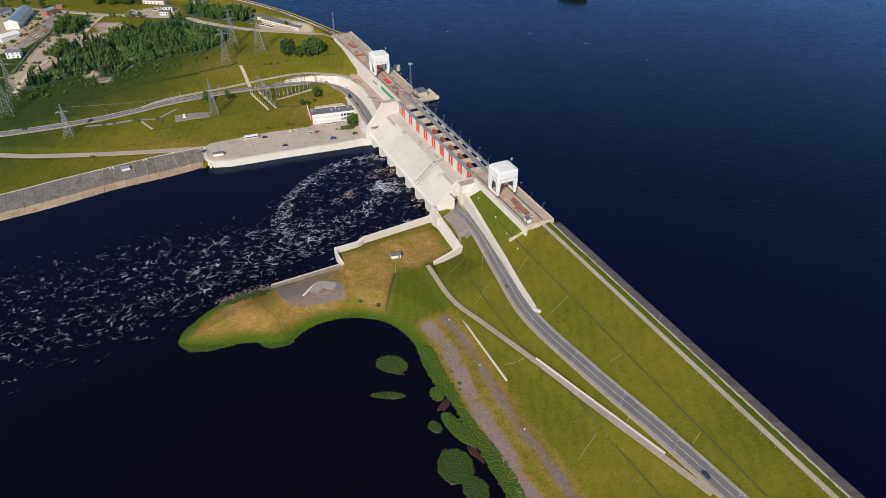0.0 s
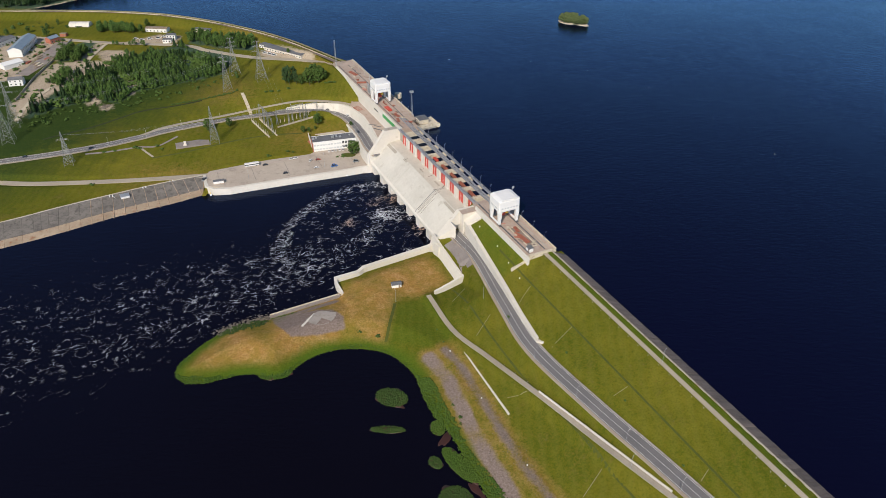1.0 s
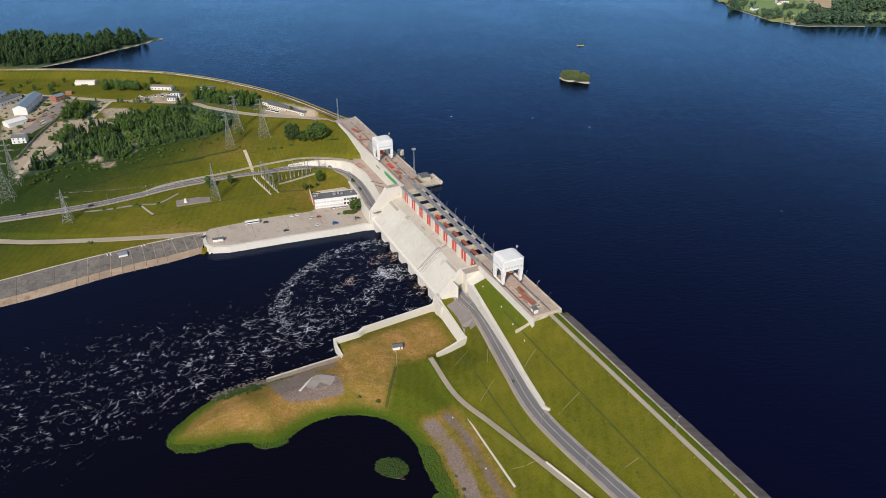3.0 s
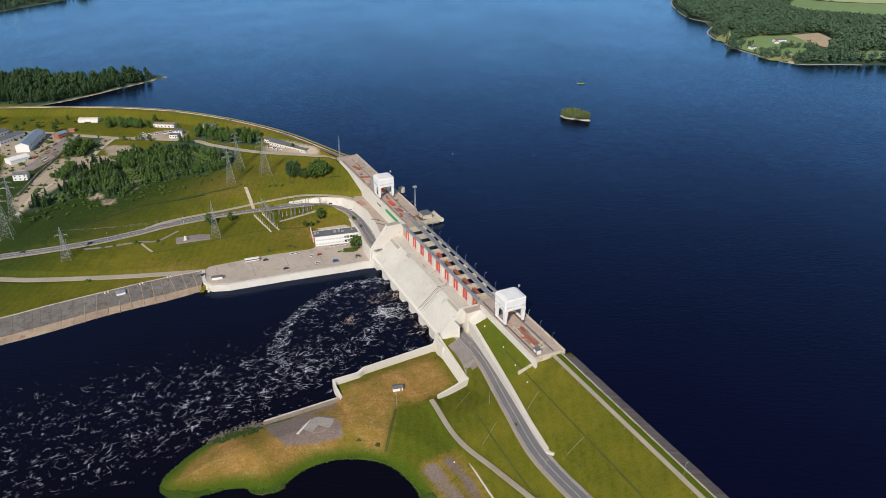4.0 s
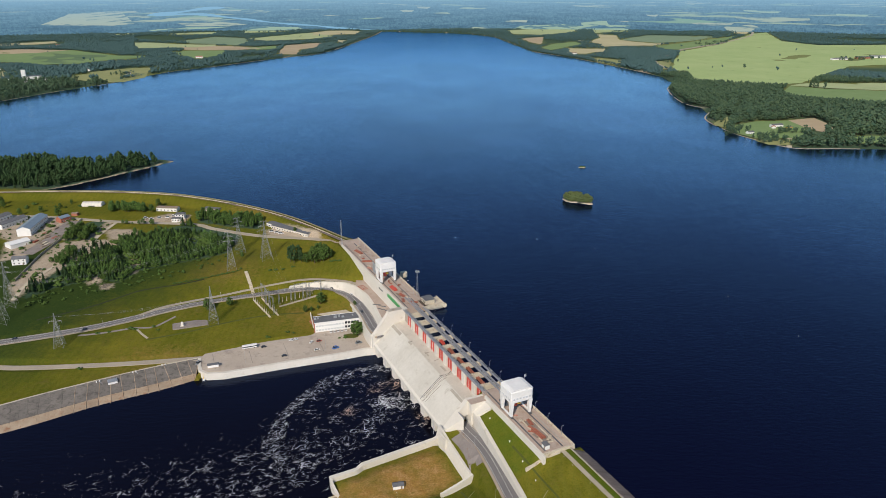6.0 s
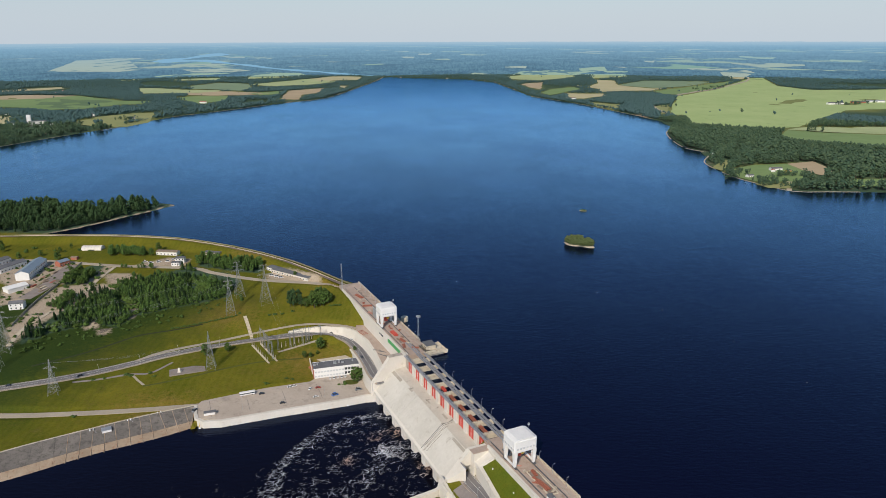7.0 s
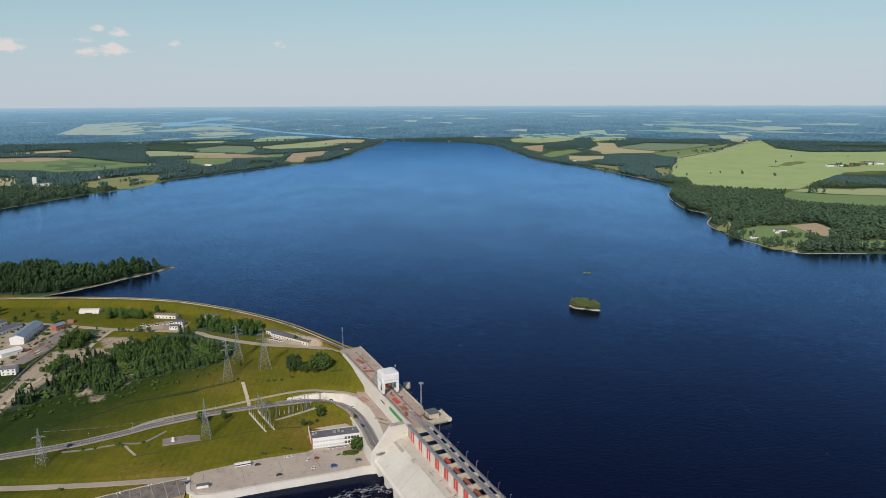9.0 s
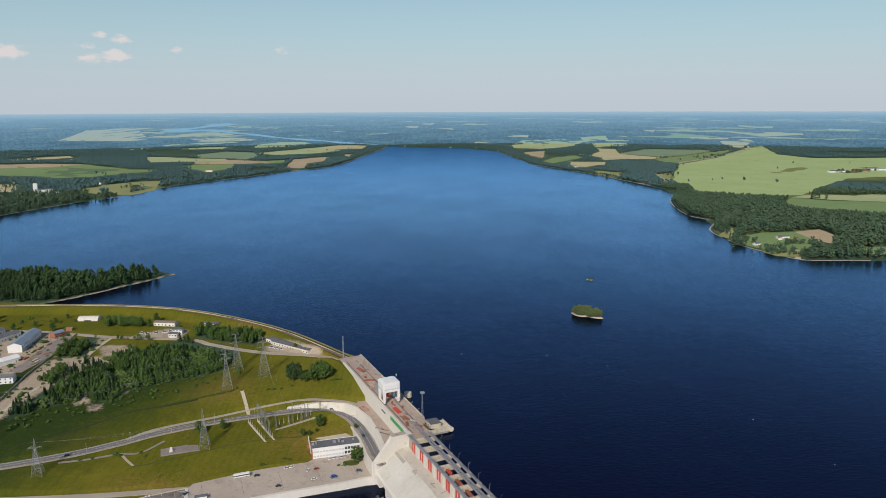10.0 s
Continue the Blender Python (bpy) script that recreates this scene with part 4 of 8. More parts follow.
def field(crop, outline):
    """One field: its outline with slightly wandering edges, laid on the land."""
    rnd = random.Random(int(abs(outline[0][0])))
    bm = bmesh.new()
    edge = []
    for (ax, ay), (bx, by) in zip(outline, outline[1:] + outline[:1]):
        n = max(1, int(math.hypot(bx - ax, by - ay) / 45))
        for k in range(n):
            w = 5 if k else 0
            edge.append((ax + (bx - ax) * k / n + rnd.uniform(-w, w), ay + (by - ay) * k / n + rnd.uniform(-w, w)))
    bm.faces.new([bm.verts.new((x, y, 0)) for x, y in edge])
    bmesh.ops.triangulate(bm, faces=bm.faces[:])
    bmesh.ops.subdivide_edges(bm, edges=[e for e in bm.edges if e.calc_length() > 90], cuts=3, use_grid_fill=True)
    bmesh.ops.triangulate(bm, faces=bm.faces[:])
    co = np.array([v.co[:2] for v in bm.verts])
    for v, z in zip(bm.verts, ground_z(co[:, 0], co[:, 1])):
        v.co.z = z + 1.1
    ob = part("field", bm, CROPS[crop])
    for p in ob.data.polygons:
        if p.normal.z < 0:
            p.flip()
    tagged(ob, CROP_WORDS[crop] + " on the far shore", "field", kind="structure")


for crop, outline in FIELDS:
    field(crop, outline)

far_edge = [(-4690, 690), (-4690, 4710), (4690, 4710), (4690, -890), (1190, -890)]
res_water = plate([dxy(700, -4), dxy(0, -4), dxy(-385, -4)] + [(x + 1.5, y + 3.5) for x, y in CREST_LEFT] + far_edge, WATER_UP, 0.5)
tagged(part("water", res_water, WATER), "wide dark blue reservoir with small ripples", "water", kind="structure")


def make_tailwater():
    gx, gy = np.arange(-900, 265, 6.0), np.arange(-400, 600, 6.0)
    x, y = np.meshgrid(gx, gy)
    h, w = x.shape
    i = np.arange(h * w).reshape(h, w)
    quads = np.stack([i[:-1, :-1], i[:-1, 1:], i[1:, 1:], i[1:, :-1]], -1).reshape(-1, 4)
    me = bpy.data.meshes.new("tailwater")
    me.from_pydata(np.stack([x, y, np.full_like(x, WATER_DOWN)], -1).reshape(-1, 3).tolist(), [], quads.tolist())
    me.materials.append(WATER_LOW)
    x, y = 0.5 + (x - 0.5) / K_LOW, 8 + (y - 8) / K_LOW
    near = lambda px, py, r: np.clip(1.4 - np.hypot(x - px, y - py) / r, 0, 1)
    flow = [(-92, 412, 0), (-130, 384, 0), (-176, 354, 0), (-258, 315, 0), (-330, 285, 0), (-420, 250, 0)]
    r, _ = along(flow, x, y)
    foam = np.clip(1.5 - r / np.interp(x, [-420, -258, -176, -100], [80, 66, 52, 38]), 0, 1) * np.interp(x, [-420, -250, -150, -90], [0.22, 0.44, 0.56, 0.62])
    rim, _ = along([(-34, 518, 0), (-64, 520, 0), (-86, 506, 0), (-99, 495, 0), (-110, 472, 0), (-117, 456, 0), (-120, 436, 0), (-115, 417, 0), (-106, 400, 0)], x, y)
    boil, _ = along([(-18, 478, 0), (-37, 469, 0), (-51, 456, 0), (-58, 436, 0), (-71, 421, 0), (-86, 410, 0), (-99, 396, 0), (-115, 380, 0)], x, y)
    eddy = np.clip(0.5 - away([(-34, 518), (-64, 520), (-99, 495), (-117, 456), (-106, 400), (-71, 390), (-12, 425), (-10, 470)], x, y) / 14, 0, 1)
    brown = np.maximum.reduce([near(-43, 496, 11), near(-17, 455, 12), near(-73, 460, 8), near(-57, 490, 8)])
    foam = np.maximum.reduce([foam, 0.86 * np.clip(1.5 - rim / 7, 0, 1), 0.72 * np.clip(1.5 - boil / 11, 0, 1), 0.46 * eddy, 1.25 * near(-46, 474, 13), 1.0 * brown])
    for name, v in (("foam", foam), ("brown", 0.9 * brown)):
        at = me.attributes.new(name, "FLOAT", "POINT")
        at.data.foreach_set("value", v.astype(np.float32).ravel())
    return tagged(new("water", me), "dark tailrace water with swirling threads of white foam", "water", kind="structure")


make_tailwater()


# the distance beyond four kilometres, as a ring round the place: (crop, [(bearing in degrees, height on the ring)])
RING = 4660
FAR_FIELDS = [("straw", [(-29.3, 60.5), (-27.3, 117.9), (-24.1, 126.8), (-23.3, 62.5), (-24.2, 50.6)]), ("straw", [(-20.3, 57.7), (-17.0, 60.2), (-15.4, 44.3), (-18.1, 37.3), (-19.9, 40.0)]),
              ("pale", [(-22.6, 22), (-20.3, 32), (-16.8, 33), (-21.6, 14)]), ("pale", [(-15.1, 33.4), (-11.9, 26.2), (-11.2, 8), (-14, -4), (-17.2, -4), (-16.2, 10)]), ("straw", [(4.1, 61.6), (5.7, 63.5), (5.7, 50.9), (4.1, 50.8)]),
              ("pale", [(9.7, 48.3), (11.6, 63.2), (11.9, 38.6), (10.1, 27.1)]), ("pale", [(4.4, 4), (5.3, 29.3), (8.6, 40.8), (10.5, 27.3), (8.6, -4)]), ("pale", [(11.6, 38.5), (13.5, 36.1), (13.4, 27.3), (11.8, 28.0)])]
FAR_STRIPS = [("pale", [(8.6, 12.2), (13.3, 18.4), (13.5, 2), (9.0, 0)]), ("straw", [(20.0, 35.1), (21.8, 50.5), (22.3, 37.7), (21.8, 10), (20.4, 8)]), ("straw", [(17.6, 56.5), (20.6, 55.9), (20.4, 42.2), (18.4, 43.6)]),
              ("pale", [(21.1, 129.9), (23.6, 124.7), (23.4, 114.8), (21.3, 120.0)]), ("pale", [(27.0, 114.5), (29.0, 110.3), (28.9, 100.7), (27.1, 105.1)]), ("straw", [(-17.3, 129.8), (-15.9, 128.6), (-15.9, 121.6), (-17.3, 122.9)]),
              ("straw", [(-4.0, 121.1), (-3.0, 120.7), (-3.1, 111.7), (-3.9, 113.8)]), ("straw", [(-2.8, 145.7), (-1.7, 141.8), (-1.9, 131.1), (-2.7, 134.9)]), ("straw", [(14.5, 99.5), (15.4, 99.8), (15.3, 89.4), (14.6, 92.6)])]
FAR_RIVER = [[(-22.4, 104.7), (-21.4, 113), (-20.0, 122), (-19.0, 134), (-18.0, 141), (-17.0, 143)], [(-22.2, 105), (-20.4, 108), (-19.0, 107.4), (-17.8, 99.2), (-16.8, 87.7), (-15.5, 75.9), (-14.5, 64.3), (-12.8, 48.4), (-10.6, 35.6), (-9.3, 23.6), (-7.5, 13.0), (-5.7, -2)]]


def hazy(name, flat_colour=None):
    """The glow of land far off, paling with its distance; woods and fields by true size on the plain."""
    m, t, n, l, p = nodes_of(name)
    sep = n.new("ShaderNodeSeparateXYZ")
    l.new(where(t), sep.inputs[0])
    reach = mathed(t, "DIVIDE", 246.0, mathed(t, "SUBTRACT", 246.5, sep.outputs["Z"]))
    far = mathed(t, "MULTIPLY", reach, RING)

    def plain(x, y):
        c = n.new("ShaderNodeCombineXYZ")
        for k, (axis, q) in enumerate((("X", x), ("Y", y))):
            l.new(mathed(t, "MULTIPLY", mathed(t, "MULTIPLY", sep.outputs[axis], reach), q), c.inputs[k])
        return c.outputs[0]

    tuft, crown = noise_node(t, 1.0, 4, 0.75, plain(1 / 90, 1 / 300)), noise_node(t, 0.075, 4, 0.8, where(t))
    if flat_colour is None:
        region, stand = noise_node(t, 1.0, 4, 0.6, plain(1 / 1900, 1 / 2600)), noise_node(t, 1.0, 4, 0.65, plain(1 / 420, 1 / 900))
        col = mixed(t, ramp(t, tuft.outputs["Fac"], 0, 1, 0.36, 0.64), (0.034, 0.100, 0.172), (0.086, 0.186, 0.255))
        col = mixed(t, ramp(t, stand.outputs["Fac"], 0, 0.75, 0.50, 0.62), col, (0.098, 0.205, 0.265))
        col = mixed(t, ramp(t, stand.outputs["Fac"], 0.85, 0, 0.34, 0.48), col, (0.020, 0.066, 0.108))
        col = mixed(t, ramp(t, crown.outputs["Fac"], 0.75, 0, 0.36, 0.54), col, (0.016, 0.056, 0.094))
        col = mixed(t, ramp(t, crown.outputs["Fac"], 0, 0.55, 0.52, 0.68), col, (0.120, 0.215, 0.235))
        plots = n.new("ShaderNodeTexVoronoi")
        plots.inputs["Scale"].default_value = 1.0
        l.new(plain(1 / 560, 1 / 800), plots.inputs["Vector"])
        tone = n.new("ShaderNodeSeparateColor")
        l.new(plots.outputs["Color"], tone.inputs["Color"])
        crop = mixed(t, tone.outputs["Red"], (0.19, 0.32, 0.21), (0.40, 0.43, 0.31))
        open_ = mathed(t, "MULTIPLY", ramp(t, mathed(t, "ADD", region.outputs["Fac"], mathed(t, "MULTIPLY", tone.outputs["Green"], 0.22)), 0, 1, 0.70, 0.715), ramp(t, stand.outputs["Fac"], 1, 0, 0.50, 0.56))
        col = mixed(t, open_, col, crop)
        town = noise_node(t, 1.0, 2, 0.5, plain(1 / 90, 1 / 420))
        col = mixed(t, mathed(t, "MULTIPLY", ramp(t, town.outputs["Fac"], 0, 0.7, 0.72, 0.76), ramp(t, region.outputs["Fac"], 0, 1, 0.48, 0.56)), col, (0.55, 0.55, 0.52))
    else:
        col = mixed(t, ramp(t, tuft.outputs["Fac"], 0, 0.35, 0.35, 0.65), flat_colour, [v * 0.72 for v in flat_colour])
        if flat_colour[1] > flat_colour[2]:      # hedges and copses across the fields
            copse = noise_node(t, 1.0, 3, 0.6, plain(1 / 210, 1 / 700))
            col = mixed(t, ramp(t, copse.outputs["Fac"], 0, 0.9, 0.55, 0.58), col, (0.060, 0.140, 0.180))
    # distance haze is mixed into the emitted colour, palest at the horizon
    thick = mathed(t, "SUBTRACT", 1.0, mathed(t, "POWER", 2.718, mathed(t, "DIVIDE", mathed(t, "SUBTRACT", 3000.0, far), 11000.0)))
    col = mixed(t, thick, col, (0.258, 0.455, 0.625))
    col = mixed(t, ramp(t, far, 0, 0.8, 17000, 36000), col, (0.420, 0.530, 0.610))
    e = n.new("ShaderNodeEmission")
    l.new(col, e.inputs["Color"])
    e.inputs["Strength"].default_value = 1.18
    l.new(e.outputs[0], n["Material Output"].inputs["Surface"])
    return m


def on_ring(bearing, z, inside=0.0):
    a = math.radians(bearing)
    return Vector(((RING - inside) * math.sin(a), (RING - inside) * math.cos(a), z))


def make_backdrop():
    ways = list(np.arange(-40, 40, 0.5)) + list(np.arange(40, 320.1, 2.0))
    highs = [-8, 40, 90, 140, 180, 200, 207, 211]
    bm = bmesh.new()
    rows = [[bm.verts.new(on_ring(a, z + (0.6 * math.sin(a * 2.1) + 0.5 * math.sin(a * 5.3 + 1) + 0.4 * math.sin(a * 13.7) if z > 208 else 0))) for a in ways] for z in highs]
    for r, q in zip(rows, rows[1:]):
        for k in range(len(ways) - 1):
            bm.faces.new((r[k], r[k + 1], q[k + 1], q[k]))
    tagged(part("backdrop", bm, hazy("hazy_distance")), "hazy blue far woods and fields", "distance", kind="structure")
    tones = {"straw": hazy("hazy_straw", (0.38, 0.43, 0.33)), "pale": hazy("hazy_meadow", (0.31, 0.42, 0.29))}
    for k, (crop, outline) in enumerate(FAR_FIELDS + FAR_STRIPS):
        rnd = random.Random(k)
        edge = []
        for (ax, ay), (bx, by) in zip(outline, outline[1:] + outline[:1]):
            n = max(2, int(abs(bx - ax) * 3))
            edge += [(ax + (bx - ax) * i / n + rnd.uniform(-0.08, 0.08), ay + (by - ay) * i / n + rnd.uniform(-2.0, 2.0)) for i in range(n)]
        bm = bmesh.new()
        bm.faces.new([bm.verts.new(on_ring(a, z, 6 + k * 0.4)) for a, z in edge])
        bmesh.ops.triangulate(bm, faces=bm.faces[:])
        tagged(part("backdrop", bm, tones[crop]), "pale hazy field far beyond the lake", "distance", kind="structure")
    water_tone = hazy("hazy_river", (0.20, 0.40, 0.57))
    for k, course in enumerate(FAR_RIVER):
        line = spline([(a * 81, z, 0) for a, z in course], 30)
        bm = bmesh.new()
        pairs = []
        for i, q in enumerate(line):
            wide = float(np.interp(q.y, [0, 60, 105, 140], [4.5, 4.2, 6.0, 6.5])) * (1 + 0.3 * math.sin(i * 0.9)) * (0.3 if i in (0, len(line) - 1) else 1)
            pairs.append([bm.verts.new(on_ring(q.x / 81, q.y + w, 20 + k)) for w in (-wide, wide)])
        for a, b in zip(pairs, pairs[1:]):
            bm.faces.new((a[0], b[0], b[1], a[1]))
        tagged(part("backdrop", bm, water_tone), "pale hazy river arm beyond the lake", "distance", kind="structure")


make_backdrop()

# ---------------------------------------------------------------- roads and paths
tagged(part("road", ribbon(spline(ROAD_RIGHT, 4), -4.1, 4.1, 0.0, 0.6), ASPHALT), "grey asphalt two-lane road on the dam's slope", "road", kind="structure")
tagged(part("road", ribbon(spline(ROAD_LEFT, 4), -4.1, 4.1, 0.0, 0.6), ASPHALT), "grey asphalt road curving past the switchyard", "road", kind="structure")
for line in (ROAD_RIGHT, ROAD_LEFT):
    q = spline(line, 4)
    for off, wide in ((-3.6, 0.09), (3.6, 0.09), (0, 0.08)):
        tagged(part("road_marking", ribbon(q, off - wide, off + wide, 0.02, 0.05), LINE), "white painted road line", "road marking", kind="structure")
    tagged(part("verge", ribbon(q, -5.7, -4.15, -0.04, 0.5), VERGE), "brown gravel road verge", "verge", kind="structure")
    tagged(part("verge", ribbon(q, 4.15, 5.1, -0.04, 0.5), CONCRETE_OLD), "narrow concrete gutter beside the road", "gutter", kind="structure")
tagged(part("path", ribbon(spline(PATH_LOW, 3), -1.5, 1.5, 0.05, 0.6), TRACK), "pale gravel service path down the grass bank", "path", kind="structure")
tagged(part("path", ribbon(spline(PATH_UPPER, 4), -1.7, 1.7, 0.05, 0.6), TRACK), "pale gravel path above the road", "path", kind="structure")
tagged(part("road", ribbon(spline(ROAD_LOW, 5), -3.2, 3.2, 0.05, 0.6), TRACK), "pale service road along the river bank", "road", kind="structure")
tagged(part("road", ribbon(spline(TRACK_TOP, 5), -3.4, 3.4, 0.05, 0.6), TRACK), "pale gravel road behind the dyke", "road", kind="structure")
tagged(part("path", ribbon(spline(TRACK_SAND, 5), -1.9, 1.9, 0.05, 0.6), SAND), "wide sandy track beside the woods", "track", kind="structure")
crest = [D(s, 5.7, 3.42) for s in range(640, 2, -6)] + [D(3, 5.7, 3.42)]
tagged(part("path", ribbon(crest, -1.35, 1.35, 0.08, 0.4), TRACK), "straight pale path along the dam crest", "path", kind="structure")
curb = [D(s, 0.6, 3.6) for s in range(640, 2, -6)] + [D(3, 0.6, 3.6)]
tagged(part("trim", ribbon(curb, -0.3, 0.3, 0.4, 1.4), CONCRETE_OLD), "low concrete kerb wall on the dam crest", "kerb", kind="structure")
left_crest = spline([(*q, 3.5) for q in [(-107, 712)] + CREST_LEFT], 10)
tagged(part("path", ribbon(left_crest, 4.0, 5.6, 0.10, 0.5), DRAIN), "pale path on the curved dyke crest", "path", kind="structure")
tagged(part("trim", ribbon(left_crest, -0.2, 0.2, 0.3, 0.9), CONCRETE_RAW), "low concrete kerb wall on the curved dyke", "kerb", kind="structure")

# ---------------------------------------------------------------- the concrete dam
dam_right = thing("dam_block", label="concrete dam block with a stained working deck beside the powerhouse", category="dam")
part("deck", boxes((-70, 2, -18.0, 1.8, -38, 4.0)), DECK, dam_right, m=DAM)
part("parapet", boxes((-64, 3.0, 1.8, 2.5, -10, 5.1), (2, 3.0, -18.0, 1.8, -10, 4.9)), CONCRETE_RAW, dam_right, m=DAM)
part("retaining_wall", prism([(-18.0, 4.5), (-19.2, 4.5), (-20.0, -9), (-18.0, -9)], -64, 5), CONCRETE, dam_right, "white retaining wall above the grass", m=DAM)
for y0, y1, mm in ((-15.6, -14.9, DARKSTEEL), (-4.3, -3.6, DARKSTEEL), (-1.9, -1.3, CONCRETE_OLD)):
    part("rail", boxes((-68, 0, y0, y1, 4.0, 4.25)), mm, dam_right, m=DAM)
part("pit_kerb", boxes((-30, -6, -12.2, -11.7, 4, 4.6), (-30, -6, -6.5, -6.0, 4, 4.6), (-30.3, -29.8, -12.2, -6, 4, 4.6), (-6.2, -5.7, -12.2, -6, 4, 4.6)), CONCRETE_RAW, dam_right, m=DAM)
part("pit_floor", boxes((-29.8, -6.2, -11.7, -6.5, 4.0, 4.08)), DECK_DARK, dam_right, "dark stained storage bay floor", m=DAM)
tagged(part("wing_wall", wall_line([D(4.8 - 0.15 * d, d, max(ground_at(*dxy(4.8 - 0.15 * d, d)), 3.4 - 0.36 * (d - 8)) + 0.7) for d in (8, 12, 16, 20, 24, 28)], 1.5, [-2, -4, -6, -8, -9, -10]), CONCRETE_RAW), "pale concrete wing wall down the grass slope", "wall")
dam_left = thing("dam_block", label="concrete dam block with a stained working deck by the dyke", category="dam")
part("deck", boxes((-385, -204, -15.4, 5, -38, 4.0)), DECK, dam_left, m=DAM)
part("parapet", boxes((-385, -226, 5, 5.8, -10, 5.0)), CONCRETE_RAW, dam_left, m=DAM)
part("retaining_wall", prism([(-15.4, 5.0), (-16.6, 5.0), (-18.0, -12), (-15.4, -12)], -372, -207), CONCRETE, dam_left, "white retaining wall above the terrace", m=DAM)
for y0, y1, mm in ((-13.2, -12.6, DARKSTEEL), (-3.6, -3.0, DARKSTEEL), (1.2, 1.7, CONCRETE_OLD)):
    part("rail", boxes((-372, -206, y0, y1, 4.0, 4.22)), mm, dam_left, m=DAM)
part("green_board", boxes((-241, -214, -17.5, -16.9, 0.9, 3.6)), GREENPAINT, dam_left, "bright green painted wall panel", m=DAM)
for k in range(3):
    part("vent", boxes((-262 + k * 3.2, -260 + k * 3.2, -17.4, -16.8, 0.2, 1.2)), DARKSTEEL, dam_left, m=DAM)

house = thing("powerhouse", label="long cream concrete powerhouse with a sloping roof", category="powerhouse")
S0, S1 = -204.5, -70.0
PROFILE = [(-16.5, -5.6), (-26, -6.6), (-28.5, -8.0), (-42.4, -20.6), (-43.2, -21.6), (-43.2, -23.2), (-41.4, -23.2), (-28, -12.5), (-16.5, -12.5)]
for k, (s0, s1) in enumerate(((S0, -158.2), (-157.9, -114.2), (-113.9, S1))):
    lift = (0.0, 0.0, 0.35)[k]
    part("roof", prism([(y, z + lift) for y, z in PROFILE], s0, s1), ROOF, house, "cream concrete roof with dark stains", m=DAM)
for s0, tone in ((-114.3, DARKSTEEL), (-111.0, CONCRETE_OLD)):
    part("joint_cover", prism([(y, z + 0.42) for y, z in PROFILE[:5]] + [(y, z + 0.1) for y, z in PROFILE[4::-1]], s0, s0 + 0.55), tone, house, "dark strip over a roof joint", m=DAM)
part("roof_deck", prism([(-17.2, -5.5), (-25.8, -6.4), (-25.8, -6.7), (-17.2, -5.9)], S0, -114.4), ROOF_DECK, house, "stained grey-beige flat roof deck", m=DAM)
part("roof_deck", prism([(-17.2, -5.15), (-25.8, -6.05), (-25.8, -6.4), (-17.2, -5.6)], -113.8, S1), ROOF_DECK, house, "stained grey-beige flat roof deck", m=DAM)
part("roof_kerb", prism([(-42.2, -20.1), (-43.6, -21.3), (-43.6, -23.5), (-42.4, -23.4)], S0, S1), CONCRETE, house, m=DAM)
part("back_wall", boxes((S0, S1, -28, -16.5, -38, -12.7)), CONCRETE_OLD, house, m=DAM)
for outline in ([(-14, 4.6), (-19, 5.0), (-30, 5.0), (-31, 2.6), (-32, 1.3), (-32, -38), (-14, -38)], [(-32, 1.3), (-40.6, -9.7), (-40.6, -10.8), (-32, -10.8)],
                [(-40.6, -9.7), (-44.3, -14.4), (-44.4, -38), (-40.6, -38)]):
    part("end_wall", prism(outline, -208.4, -205.6), CONCRETE, house, m=DAM)
part("end_wall", prism([(-14, 4.6), (-19, 5.0), (-30, 5.0), (-31, 2.6), (-44.3, -14.4), (-44.4, -38), (-14, -38)], -205.6, S0), CONCRETE, house, m=DAM)
part("end_cap", boxes((-208.6, -204.0, -30.4, -18.6, 5.0, 5.3), bevel=0.08), CONCRETE_OLD, house, m=DAM)
for outline in ([(-14, 2.0), (-29.4, 2.0), (-29.4, -38), (-14, -38)], [(-29.4, 2.0), (-30, 2.0), (-36.3, -4.6), (-36.3, -8.4), (-29.4, -8.4)], [(-36.3, -4.6), (-45.2, -14.5), (-45.2, -38), (-36.3, -38)]):
    part("end_wall", prism(outline, S1, -66.6), CONCRETE, house, m=DAM)
part("end_block", boxes((-66.6, -62.2, -29.4, -14, -38, 2.0), bevel=0.1), CONCRETE, house, "white concrete block beside the road portal", m=DAM)
part("end_cap", boxes((-67.4, -61.9, -29.9, -13.8, 2.0, 2.4), bevel=0.06), DECK, house, "brown felt cap of the end block", m=DAM)
bm = bmesh.new()
low = [bm.verts.new((s, -d, -20)) for s, d in ((-59.5, 36.2), (-66.6, 45.2), (-66.6, 36.2))]
top = [bm.verts.new((s, -d, z)) for s, d, z in ((-59.5, 36.2, -5.0), (-66.6, 45.2, -14.5), (-66.6, 36.2, -4.6))]
bm.faces.new(top)
bm.faces.new(low[::-1])
for k in range(3):
    bm.faces.new((low[k], low[(k + 1) % 3], top[(k + 1) % 3], top[k]))
part("portal_wall", bm, CONCRETE, house, "white wedge-shaped portal wall beside the road", m=DAM)
part("coping", boxes((-66.6, -59.2, -36.5, -35.9, -4.9, -4.6)), RAIL, house, m=DAM)
bm = bmesh.new()
q = [(-62.2, 19.6, 1.0), (-53.6, 19.9, 1.2), (-57.6, 28.4, -4.3), (-62.2, 28.6, -4.0)]
top, low = [bm.verts.new((s, -d, z + 0.3)) for s, d, z in q], [bm.verts.new((s, -d, z - 3)) for s, d, z in q]
bm.faces.new(top)
